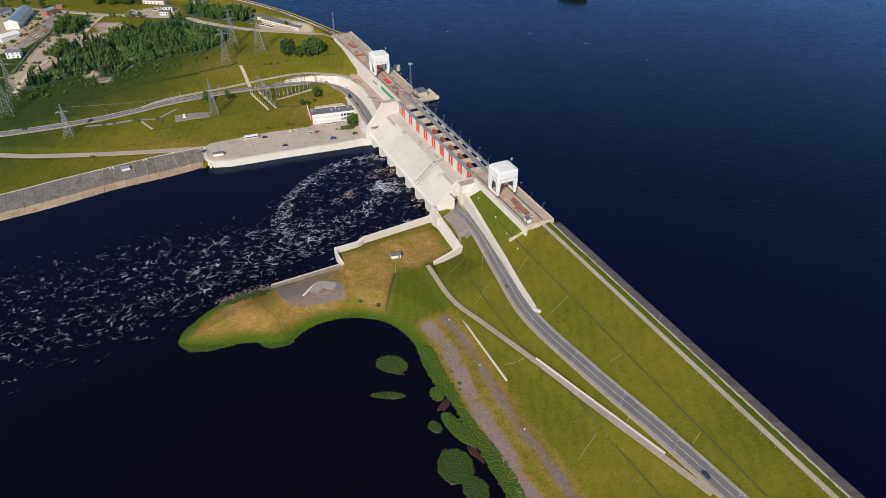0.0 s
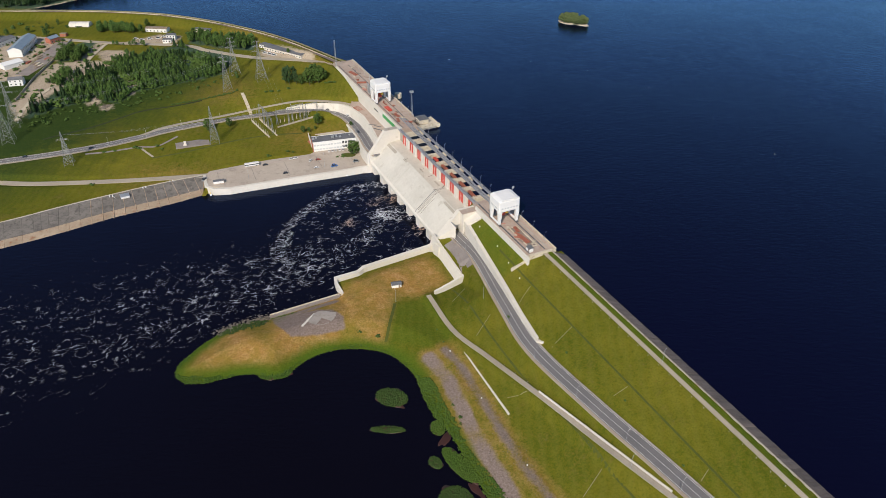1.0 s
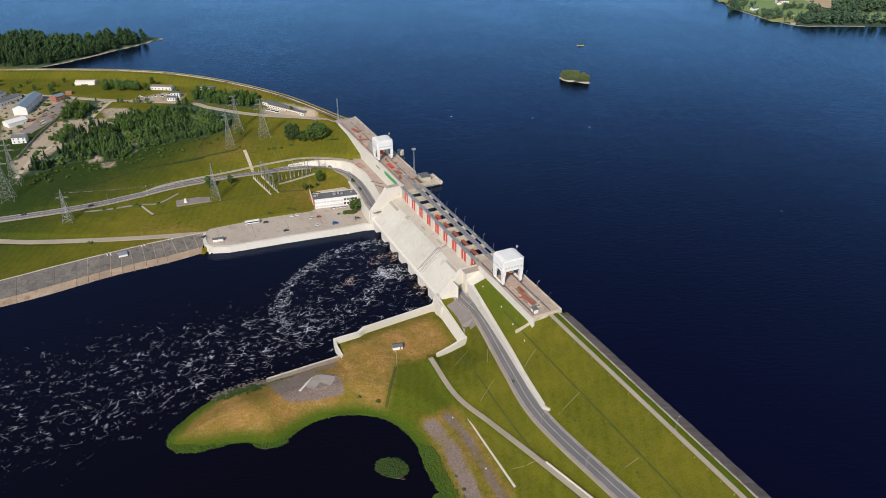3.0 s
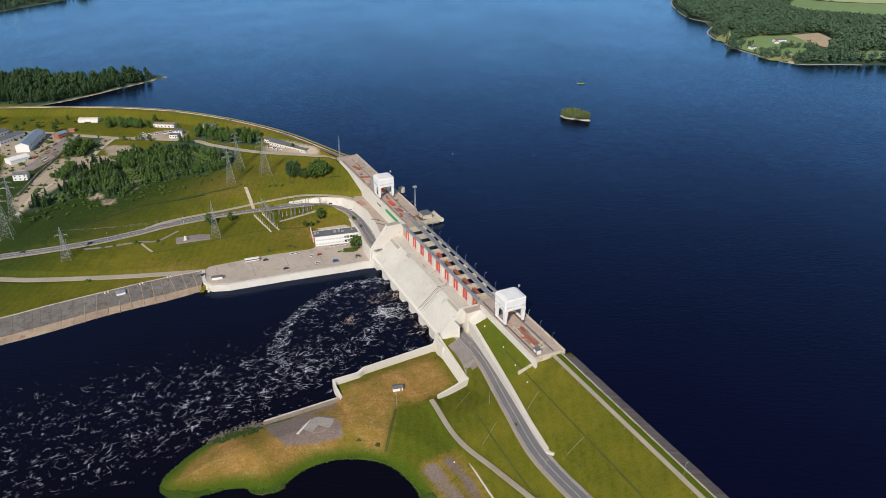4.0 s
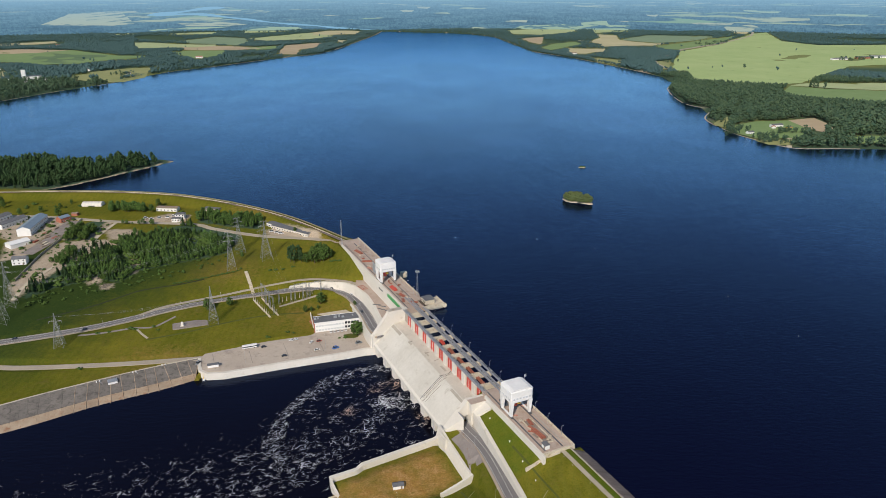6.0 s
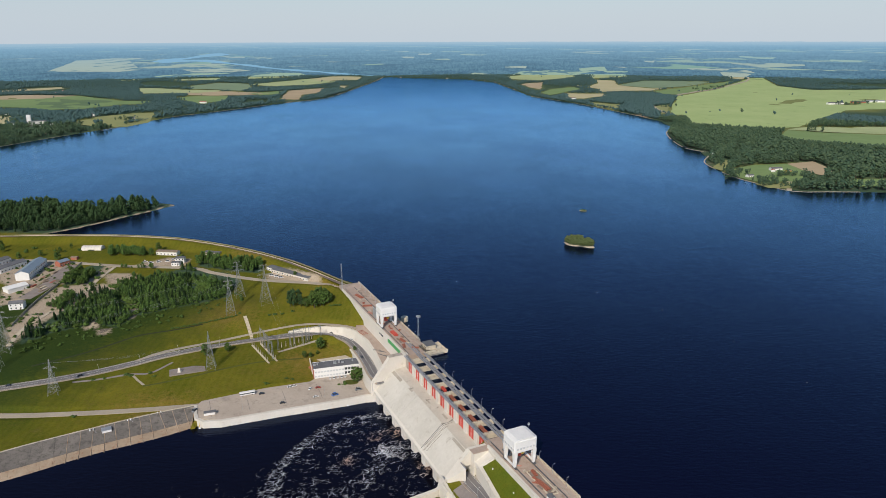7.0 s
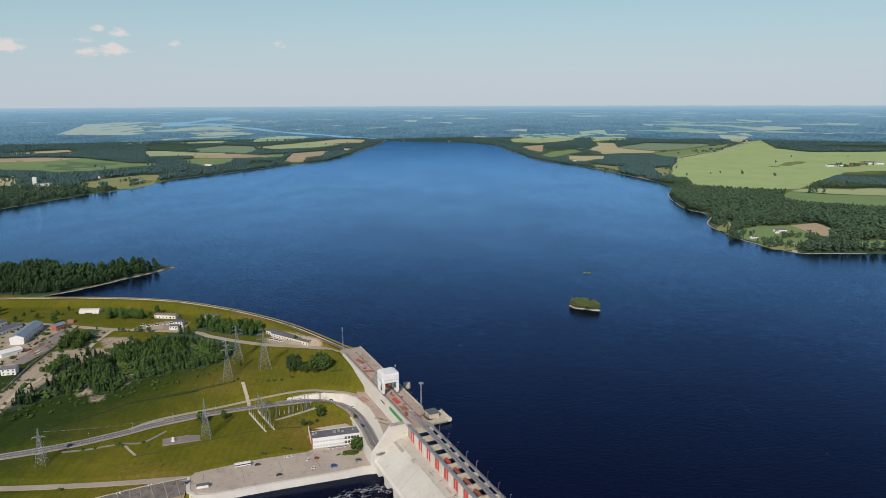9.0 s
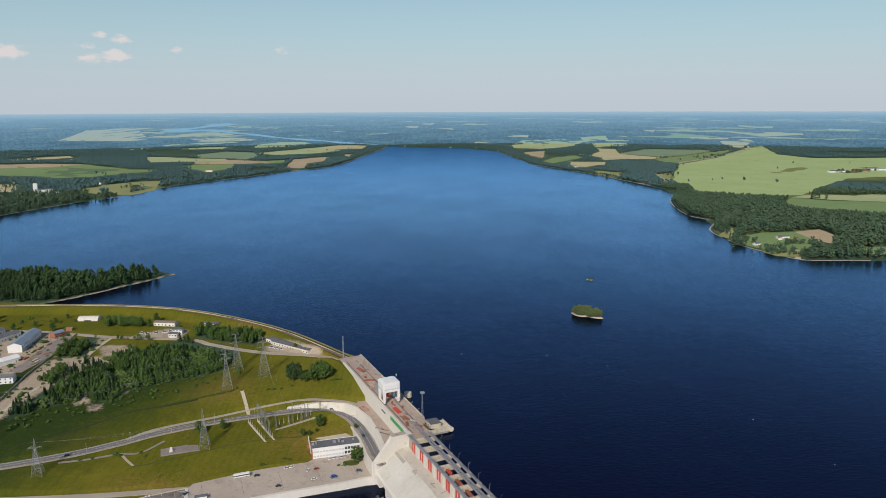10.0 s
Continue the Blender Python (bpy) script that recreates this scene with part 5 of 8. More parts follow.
for k in range(4):
    bm.faces.new((low[k], low[(k + 1) % 4], top[(k + 1) % 4], top[k]))
part("wing_slab", bm, CONCRETE, house, "white sloping slab above the grass corner", m=DAM)
for s0, s1, d0, d1 in ((-203.5, -186, 26.6, 28.6), (-172, -166, 26.0, 27.4), (-96, -72, 26.4, 28.0), (-150, -143, 22.0, 23.2), (-126, -118, 20.0, 21.6)):
    za, zb = (np.interp(q, [16.5, 26, 28.5, 42.4], [-5.5, -6.4, -7.9, -20.5]) + (0.4 if s0 > -114 else 0.05) for q in (d0, d1))
    part("felt_patch", prism([(-d0, za + 0.1), (-d1, zb + 0.1), (-d1, zb - 0.1), (-d0, za - 0.1)], s0, s1), PATCH, house, "dark felt repair on the roof", m=DAM)
rnd = random.Random(11)
for s0, d0, d1, wide in ((-112.4, 19, 41, 0.16), (-109.6, 24, 42, 0.12), (-115.6, 17.4, 27, 0.3), (-107.5, 30, 41.5, 0.10), (-170, 24, 27, 0.18), (-148, 20, 23.5, 0.15), (-135, 18, 22, 0.15)):
    line = []
    for k in range(12):
        d = d0 + (d1 - d0) * k / 11
        z = np.interp(d, [16.5, 26, 28.5, 42.4], [-5.45, -6.35, -7.9, -20.5]) + (0.42 if s0 > -114 else 0.08)
        line.append(D(s0 + rnd.uniform(-0.35, 0.35) + (1.6 * math.sin(d * 0.35) if s0 == -115.6 else 0), d, float(z)))
    part("roof_crack", ribbon(line, -wide, wide, 0.03, 0.1), CRACK, house, "dark weathered crack across the roof")
part("forecourt", boxes((-68, -59, -49.5, -47.8, -36, -16.8)), CONCRETE, house, m=DAM)
STEP = 14.75
gate_mesh = finish("gate", boxes((-3.6, 3.6, -0.25, 0.25, 0, 7.4), *[(-3.65, 3.65, -0.45, -0.25, h, h + 0.3) for h in (0.1, 1.5, 2.9, 4.3, 5.7, 7.1)]), RED)
bar_mesh = finish("gate_bar", boxes((-0.12, 0.12, -0.62, -0.45, 0, 7.4)), WHITE)
column_mesh = finish("column", boxes((-2.3, 2.3, -0.9, 0.9, 0, 9.0), bevel=0.12), CONCRETE)
bay_mesh = finish("outlet_pier", prism([(-42.6, -23.2), (-42.6, -37), (-28, -37), (-28, -21), (-36, -21.4)], -3.1, 3.1), TIDE)
for k in range(10):
    s = -192.7 + k * STEP
    if s < S1 - 2:
        g = new("gate", gate_mesh)
        g.parent, g.matrix_basis = house, at_dam(s, 16.75, -5.5)
        for v in (0.0,):
            b = new("gate_bar", bar_mesh)
            b.parent, b.matrix_basis = g, pose(v, 0, 0)
    if s + STEP / 2 < S1:
        c = new("column", column_mesh)
        c.parent, c.matrix_basis = house, at_dam(s + STEP / 2, 17.3, -5.6)
for k in range(8):
    b = new("outlet_pier", bay_mesh)
    b.parent, b.matrix_basis = house, DAM @ pose(S0 + 2.5 + k * 18.4, 0, 0)
part("gallery", boxes((-207, -66, -17.6, -15.6, 3.2, 3.9)), RAIL, house, "grey steel gallery above the gates", m=DAM)
for y in (-17.5, -15.7):
    bm = bmesh.new()
    for z in (4.4, 4.9):
        box(bm, -207, -66, y - 0.06, y + 0.06, z - 0.06, z + 0.06)
    for k in range(58):
        box(bm, -207 + k * 2.47, -206.9 + k * 2.47, y - 0.06, y + 0.06, 3.9, 4.9)
    part("handrail", bm, STEEL, house, m=DAM)
part("gate_wall", boxes((S0, S1, -16.3, -15.4, -38, 3.2)), CONCRETE_OLD, house, m=DAM)

intake = thing("intake", label="row of stained concrete intake piers with open bays", category="dam intake")


def pier_shape():
    bm = boxes((-1.15, 1.15, -15.4, -2.2, -38, 2.4), (-1.0, 1.0, -2.2, 0.2, -38, 2.4), bevel=0.2)
    rnd = random.Random(5)
    for k in range(5):
        y = -14.6 + k * 1.5
        box(bm, -1.3 - rnd.random() * 0.7, 1.3 + rnd.random() * 0.7, y, y + 0.9 + rnd.random() * 0.4, 0.6 + rnd.random(), 2.8 + rnd.random() * 0.5, 0.15)
    bmesh.ops.create_cone(bm, cap_ends=True, segments=10, radius1=1.5, radius2=1.5, depth=41, matrix=Matrix.Translation((0, 0.2, -17.7)))
    return bm


pier_mesh = finish("pier", pier_shape(), CONCRETE_RAW)
for k in range(9):
    ob = new("pier", pier_mesh)
    ob.parent, ob.matrix_basis = intake, DAM @ pose(-196 + k * 14.8, 0, 0)
for y0, y1 in ((-7.8, -6.9), (-5.5, -4.6)):
    part("rail_beam", boxes((-226, -52, y0, y1, 3.6, 4.9), (-226, -52, (y0 + y1) / 2 - 0.12, (y0 + y1) / 2 + 0.12, 4.9, 5.15)), RAIL, intake, "grey steel crane rail beam", m=DAM)
tie_mesh = finish("cross_tie", boxes((-0.15, 0.15, -6.9, -5.5, 4.0, 4.3)), STEEL)
for k in range(58):
    ob = new("cross_tie", tie_mesh)
    ob.parent, ob.matrix_basis = intake, DAM @ pose(-226 + k * 3.0, 0, 0)
part("service_beam", boxes((-205, -66, -1.2, 0.2, 3.0, 3.5)), RAIL, intake, "narrow grey steel walkway", m=DAM)
bm = bmesh.new()
for z in (4.1, 4.6):
    box(bm, -205, -66, 0.1, 0.2, z - 0.05, z + 0.05)
for k in range(70):
    box(bm, -205 + 2 * k, -204.9 + 2 * k, 0.1, 0.2, 3.5, 4.6)
part("handrail", bm, STEEL, intake, m=DAM)
tagged(part("water", boxes((-205, -67, -15.4, 1.9, -12, -0.4)), WATER, m=DAM), "black still water in the intake bays", "water", kind="structure")


def gate_beam(s, long, mat_, label):
    """A trash-rack beam laid across a bay: two flanges with ribs between them."""
    t = thing("lifting_beam", at_dam(s, 11.2, 1.4), label, "lifting beam", "beams in the intake bays")
    part("flange", boxes((-long / 2, long / 2, -0.9, -0.6, 0, 1.6)), mat_, t)
    part("flange", boxes((-long / 2, long / 2, 0.6, 0.9, 0, 1.6)), mat_, t)
    for k in range(6):
        x = -long / 2 + (k + 0.5) * long / 6
        part("rib", boxes((x - 0.2, x + 0.2, -0.6, 0.6, 0.1, 1.5)), mat_, t)


for k, (mm, lb) in enumerate(((RUST, "rust-red steel lifting beam over an intake bay"),) * 4):
    gate_beam(-128 + k * 14.8 - (0 if k else 0), 11.0, mm, lb)
gate_beam(-144.5, 6.5, RED, "bright red steel lifting beam over an intake bay")

# walls of the tailrace
tagged(part("quay_wall", wall_line([(-62.5, 537.5, -25.0), (-70, 536, -25.0), (-84, 530.5, -25.4), (-130, 514.5, -25.6), (-172, 498.5, -25.6), (-184, 497, -25.4), (-190.5, 500.5, -25.2), (-194.5, 509, -25.2), (-198, 520, -25.2)], 2.4, -38, 1.0, -1), TIDE), "long white concrete quay wall of the yard", "wall")
tagged(part("road_abutment", wall_line([D(-207.5, 44.3, -14.6), (-70.5, 552, -15.0), (-79.5, 579.5, -16.0), (-90.5, 605, -17.2)], 1.4, -27), CONCRETE), "white concrete abutment wall below the curved road", "wall")
tagged(part("quay_ledge", wall_line([(-172, 500.5, -25.9), (-182, 500.5, -25.8), (-187.5, 504, -25.8), (-190, 511, -25.8)], 2.4, -27), CONCRETE_RAW), "curved concrete ledge at the yard's corner", "ledge")
tagged(part("river_wall", wall_line([D(-74, 46, -23.5), (-11, 414, -23.5), (-54, 388.5, -23.8), (-57, 384.5, -24.6), (-71.5, 376.5, -24.4)], 2.6, -38, 0.8, -1), TIDE), "white concrete river wall beside the dry lawn", "wall")
tagged(part("river_wall", wall_line([(-71.5, 377.5, -24.4), (-69.5, 371.5, -25.2), (-65, 364, -27.0)], 1.6, -38), TIDE), "white concrete return wall at the quay", "wall")
tagged(part("low_quay", wall_line([(*lowered(-66, 369.5), -28.9), (*lowered(-109, 346.5), -29.7)], 2.0, -38), APRON), "low worn concrete quay along the river", "quay")
tagged(part("kerb", wall_line([(*lowered(-65, 371), -28.5), (*lowered(-109, 348), -29.3)], 0.9, -38), CONCRETE_RAW), "pale edge kerb of the low quay", "kerb")
tagged(part("lawn_wall", wall_line([D(-75.5, 45.5, -16.6), D(-66, 46.3, -16.6), D(-25, 48.6, -18.2)], 1.2, -27, 2.6, 1), CONCRETE), "white concrete wall above the dry lawn", "wall")
tagged(part("lawn_wall", wall_line([D(-24.6, 47.8, -18.0), D(-23.2, 58, -20.4), D(-22.2, 69.5, -22.8)], 1.4, [-26, -26, -26]), CONCRETE), "white stepped concrete wall beside the grass bank", "wall")
tagged(part("road_wall", wall_line([D(-62.3, 27.0, -3.4), D(-60, 27.2, -3.8), D(-41, 29.6, -5.3), D(-24, 31.6, -6.9), D(-12, 33.2, -7.6), D(9, 36.2, -8.6), D(33, 40.1, -9.8), D(58, 43.3, -10.6)], 2.4, [-15, -15, -14.6, -14.2, -14, -13.6, -13, -12.4], 1.8, -1), CONCRETE), "white sloping retaining wall beside the road", "wall")
tagged(part("road_wall_end", wall_line([D(57, 44.2, -10.5), D(60, 41.5, -10.2)], 0.9, -13), CONCRETE), "white end of the roadside wall", "wall")
tagged(part("road_wall", wall_line([(-54, 542, -7.6), (-57.5, 556.5, -7.6), (-65, 580.5, -7.7), (-76, 606.5, -8.0), (-87, 624.7, -8.8), (-100.3, 637.8, -10.6), (-117.8, 646.4, -13.2), (-136, 649, -15.8), (-154.4, 646, -18.6)], 2.4, [-15.5, -16, -17, -17.6, -18.4, -18.8, -19.4, -20, -20.4], 2.2, -1), CONCRETE), "white curved retaining wall above the road", "wall")
tagged(part("slope_wall", wall_line([(4.6, 321.5, -23.8), (18, 292, -23.4), (33.8, 258.2, -23.0)], 0.8, -27), CONCRETE), "long thin white concrete wall at the bank's foot", "wall")
tagged(part("path_wall", wall_line([(49.5, 266.5, -14.9), (76.5, 229.5, -10.2), (99, 199.8, -7.1)], 0.55, [-17, -12.5, -9]), CONCRETE), "white concrete wall beside the service path", "wall")


def bank_slabs():
    """The sloping concrete river bank: slabs between ribs, stained above the water."""
    top = spline([(-198.5, 520, -26.0), (-222, 509, -26.0), (-249, 494, -26.0), (-294, 466, -26), (-325, 445, -26), (-420, 388, -26)], 7)
    foot = spline([(*lowered(x, y), WATER_DOWN - 0.6) for x, y in ((-195.5, 500), (-217, 485), (-253, 464.5), (-285, 441), (-315, 422), (-410, 366))], 7)
    bank = thing("river_bank", label="sloping grey concrete river bank with rust-stained foot", category="river bank", kind="structure")
    n = 34
    ta, fo = [top[int(i * (len(top) - 1) / n)] for i in range(n + 1)], [foot[int(i * (len(foot) - 1) / n)] for i in range(n + 1)]
    for i in range(n):
        for a, b, mm, name in ((0.0, 0.66, BANK_GREY, "slab"), (0.665, 1.08, BANK_FOOT, "slab")):
            bm = bmesh.new()
            q = [ta[i].lerp(fo[i], a), ta[i + 1].lerp(fo[i + 1], a), ta[i + 1].lerp(fo[i + 1], b), ta[i].lerp(fo[i], b)]
            mid = sum(q, Vector()) / 4
            q = [mid + (v - mid) * 0.988 for v in q]
            up = Vector((0, 0, 0.5))
            lo, hi = [bm.verts.new(v - up) for v in q], [bm.verts.new(v + up * (1.0 if a == 0 else 0.7)) for v in q]
            bm.faces.new(hi)
            for k in range(4):
                bm.faces.new((lo[k], lo[(k + 1) % 4], hi[(k + 1) % 4], hi[k]))
            part(name, bm, mm, bank)
    part("coping", ribbon(top, -0.3, 1.0, 0.55, 1.0), CONCRETE_RAW, bank)
    for i in range(0, 12):
        bm = bmesh.new()
        rod(bm, ta[i] + Vector((0, 0, 0.4)), fo[i] + Vector((0, 0, 0.5)), 0.28, sides=4)
        part("rib", bm, BANK_FOOT, bank)


bank_slabs()

# yard and terraces
tagged(part("pavement", plate(YARD_PLAN, -25.7, 1.2), PAVING), "pale concrete yard beside the river", "yard", kind="structure")
for k in range(5):
    a, b = Vector((-180 + 26 * k, 503 + 9.6 * k, -25.68)), Vector((-190 + 26 * k, 527 + 9.6 * k, -25.68))
    tagged(part("joint", ribbon([a, b], -0.12, 0.12, 0.0, 0.02), ASPHALT), "dark joint between yard slabs", "joint", kind="structure")
tagged(part("pavement", plate(TERRACE_PLAN, -7.6, 2.0), DECK), "brown concrete terrace behind the powerhouse", "terrace", kind="structure")
tagged(part("pavement", ribbon([D(-58, 42.0), D(-50, 41.6), D(-42, 41.8), D(-34, 42.8), D(-27, 44.2)], -3.9, 3.4, 0.7, 1.6, drape=ground_at), APRON), "worn grey lay-by beside the road", "lay-by", kind="structure")
bm = bmesh.new()
vs, tops = [], []
for k in range(9):
    a = math.radians(200 + 22 * k)
    x, y = lowered(-76 + 9.5 * math.cos(a), 343 + 9.5 * math.sin(a))
    vs.append(bm.verts.new((x, y, ground_at(x, y) + 0.1)))
    x, y = lowered(-77 + 1.6 * math.cos(a), 346.5 + 1.4 * math.sin(a))
    tops.append(bm.verts.new((x, y, ground_at(*lowered(-77, 346)) + 1.7)))
bm.faces.new(tops)
for k in range(8):
    bm.faces.new((vs[k], vs[k + 1], tops[k + 1], tops[k]))
bm.faces.new((vs[8], vs[0], tops[0], tops[8]))
tagged(part("cone_ramp", bm, APRON_PALE), "fan-shaped stone pitching on the apron", "stone pitching")
tagged(part("ramp_edge", wall_line([(*lowered(-80, 345), ground_at(*lowered(-80, 345)) + 1.3), (*lowered(-85.5, 332), ground_at(*lowered(-85.5, 332)) + 0.4)], 1.3, -31), CONCRETE), "pale concrete edge of the pitching", "edge")
steps = thing("stairway", label="long straight concrete stairway up the grass bank", category="stairs")
for k in range(30):
    u = k / 29
    a = Vector((-185.5, 633, -19.2)).lerp(Vector((-199.5, 663, -10.6)), u)
    a.z = ground_at(a.x, a.y) + 0.35
    part("stair_step", boxes((-1.5, 1.5, -0.62, 0.62, -0.8, 0.15)), CONCRETE_RAW, steps, m=Matrix.Translation(a) @ pose(0, 0, 0, 0, 0, 25))
tagged(part("path", ribbon([Vector((-155, 607, -21.2)), Vector((-142, 617, -21.2)), Vector((-128, 626, -20.4)), Vector((-112, 630, -19.6))], -1.2, 1.2, 0.12, 0.5, drape=ground_at), TRACK), "pale path through the switchyard", "path", kind="structure")
tagged(part("path", ribbon(spline([(-307, 547, 0), (-290, 553, 0), (-268, 563, 0), (-252, 566, 0), (-240, 584, 0)], 4), -1.1, 1.1, 0.12, 0.5, drape=ground_at), APRON), "grey path across the grass", "path", kind="structure")
tagged(part("path", ribbon([Vector((-266, 563, 0)), Vector((-258, 555, 0)), Vector((-250, 548, 0))], -0.9, 0.9, 0.12, 0.5, drape=ground_at), TRACK), "narrow pale path down the grass", "path", kind="structure")
tagged(part("pavement", plate([(-234, 561), (-238, 571), (-212, 582), (-207, 570)], -21.2, 1.4), APRON), "grey paved pad in the grass", "pad", kind="structure")


def slab_row():
    """Concrete slabs on the upstream face, near the camera one by one."""
    face = thing("upstream_face", label="dark weathered concrete slabs on the dam's wet slope", category="dam face", kind="structure")
    rnd = random.Random(2)
    shapes = []
    for k in range(3):
        shapes.append(finish("slab", boxes((-0.94, 0.94, -4.65, 4.65, -0.3, 0.18 + 0.05 * k)), SLAB))
    tilt = math.degrees(math.atan2(3.9, 8.4))
    for k in range(150):
        ob = new("slab", shapes[rnd.randrange(3)])
        ob.parent = face
        ob.matrix_basis = DAM @ pose(6 + k * 2.0, 4.0, 1.75 + rnd.uniform(-0.04, 0.04), -tilt, rnd.uniform(-0.8, 0.8), 0)
    far = boxes((306, 640, -4.65, 4.65, -0.3, 0.22))
    ob = part("slab_strip", far, SLAB, face, m=DAM @ pose(0, 4.0, 1.75, -tilt, 0, 0))
    line = sides(left_crest, -1.9)
    for q in line:
        q.z = 1.7
    part("slab_strip", ribbon(line, -1.8, 1.6, 0, 0.6, drape=lambda x, y: float(np.interp(away(DOWN, np.array([x]), np.array([y]))[0], [0, 3.6], [3.6, -0.2])) + 0.12), SLAB, face)


slab_row()

for line, lb in (([(-352, 568), (-322, 592), (-302, 612), (-286, 627), (-258, 639), (-236, 650)], "dark overgrown ditch across the bank"), ([(-30.5, 351), (-32, 336), (-34, 319)], "dark line of turf between dry and green grass"), ([(-250, 546), (-218, 560), (-173, 585), (-131, 598)], "narrow dark ditch along the grass terrace")):
    tagged(part("ditch", ribbon(spline([(x, y, 0) for x, y in line], 4), -0.9, 0.9, 0.14, 0.5, drape=ground_at), DITCH if "overgrown" not in lb else HOLLOW), lb, "ditch", kind="structure")

# ---------------------------------------------------------------- things on the dam
def gantry_crane(s, d0, d1):
    """A travelling crane: four legs on bogies, a closed white cabin with a band of windows."""
    t = thing("gantry_crane", at_dam(s, (d0 + d1) / 2, 4.1), "tall white gantry crane standing on the dam deck", "crane", "cranes on the dam")
    h = (d1 - d0) / 2
    bm = boxes((-6.6, 6.6, -h - 1.0, h + 1.0, 10.0, 18.0), bevel=0.5)
    part("cabin", bm, WHITE, t)
    bm = prism([(-h - 1.1, 18.1), (-h * 0.8, 18.9), (h * 0.8, 18.9), (h + 1.1, 18.1)], -6.4, 6.4)
    part("cabin_roof", bm, WHITE, t)
    for x in (-5.2, 5.2):
        for y in (-h, h):
            bm = bmesh.new()
            m = Matrix.Translation((x, y * 0.97, 5.6)) @ pose(0, 0, 0, 0, 0, 45)
            bmesh.ops.create_cone(bm, cap_ends=True, segments=4, radius1=1.0, radius2=1.75, depth=9.8, matrix=m)
            box(bm, x - 1.3, x + 1.3, y - 0.45, y + 0.45, 4.6, 5.4)
            part("leg", bm, WHITE, t)
            part("bogie", boxes((x - 2.0, x + 2.0, y - 0.55, y + 0.55, 0.15, 1.0), bevel=0.1), DARKSTEEL, t)
    for y in (-h, h):
        part("sill_beam", boxes((-5.4, 5.4, y - 0.5, y + 0.5, 1.0, 1.9), bevel=0.08), WHITE, t)
    for k in range(7):
        x = -5.4 + k * 1.8
        w = part("window", boxes((x - 0.62, x + 0.62, -h - 1.28, -h - 1.16, 12.2, 13.5)), WHITE, t, "pale window with a thin frame")
        part("pane", boxes((x - 0.5, x + 0.5, -h - 1.32, -h - 1.2, 12.3, 13.4)), PANE, w)
    for k in range(6):
        y = -h + 1.2 + k * (2 * h - 2.4) / 5
        w = part("window", boxes((6.52, 6.66, y - 0.8, y + 0.8, 12.2, 13.5)), WHITE, t, "pale window with a thin frame")
        part("pane", boxes((6.58, 6.70, y - 0.65, y + 0.65, 12.3, 13.4)), PANE, w)
    part("trolley", boxes((-2.2, 1.8, -2.6, 1.6, 6.4, 9.2), (-1.4, 0.6, -2.0, 0.8, 3.8, 6.4), bevel=0.15), RED, t, "red hoist hanging under the cabin")
    part("hoist", boxes((2.2, 3.8, -1.0, 1.0, 7.2, 9.6), bevel=0.1), YELLOW, t, "yellow hoist block")
    bm = bmesh.new()
    rod(bm, (-4.5, h + 1.6, 18.0), (-4.5, h + 1.6, 20.6), 0.12)
    bmesh.ops.create_cone(bm, cap_ends=True, segments=10, radius1=0.9, radius2=0.9, depth=0.5, matrix=Matrix.Translation((-4.5, h + 2.0, 20.2)) @ pose(0, 0, 0, 70))
    part("siren", bm, STEEL, t)
    part("gangway", boxes((-7.6, -6.6, -h - 1, h + 1, 10.3, 10.5), (-7.6, -7.5, -h - 1, h + 1, 10.5, 11.5)), STEEL, t)



gantry_crane(-41.5, 3.2, 16.4)
gantry_crane(-268.5, 1.6, 14.4)


def deck_load(s, d, length, wide, high, mat_, label, turn=0, n=4):
    """Beams stacked on the deck."""
    t = thing("steel_stack", at_dam(s, d, 4.1, turn), label, "stack of beams", "stacks on the deck")
    for k in range(n):
        y = -wide / 2 + (k + 0.5) * wide / n
        part("beam", boxes((-length / 2, length / 2, y - wide / n * 0.36, y + wide / n * 0.36, 0.1, high * (0.8 + 0.2 * ((k * 7) % 3) / 2)), bevel=0.04), mat_, t)


deck_load(-15, 10.4, 10, 3.4, 1.3, RUST, "faded red steel beams stacked on the deck", 6, 4)
deck_load(-27, 8.6, 6, 2.2, 1.0, RUST, "rusty steel frames lying on the deck", -6, 4)
deck_load(-22, 11.0, 4, 1.6, 0.9, RUST, "rusty steel frames lying on the deck", 20, 3)
deck_load(-52, 12, 8, 2.5, 1.0, DARKSTEEL, "dark steel parts stacked on the deck", 5, 3)
deck_load(-247, 9.5, 10, 3.4, 1.6, RED, "bright red steel frame on the deck", 3, 3)
deck_load(-231, 8.0, 8, 3.0, 0.9, RUST, "rusty steel beams stacked on the deck", 12, 4)
deck_load(-221, 11, 7, 2.4, 0.8, RUST, "rusty steel beams stacked on the deck", -15, 3)
deck_load(-214, 4, 6, 2.0, 0.8, RUST, "rusty steel beams stacked on the deck", 50, 3)
deck_load(-318, 8.5, 9, 3.0, 1.2, RUST, "faded red steel frames on the deck", 70, 4)
deck_load(-345, 7.5, 12, 3.2, 1.3, RUST, "rusty curved steel parts on the deck", 12, 4)
deck_load(-305, 11.0, 6, 2.2, 1.0, CONCRETE_RAW, "pale concrete blocks on the deck", 0, 3)
for s, d in ((-235, 10.5), (-238, 5.5), (-226, 5.0)):
    deck_load(s, d, 3.2, 1.8, 0.9, TIMBER, "small timber crates on the deck", 15, 2)
red_mat = thing("steel_grid", at_dam(-287, 24, -7.9, 10), "red steel grid lying on the terrace", "steel grid")
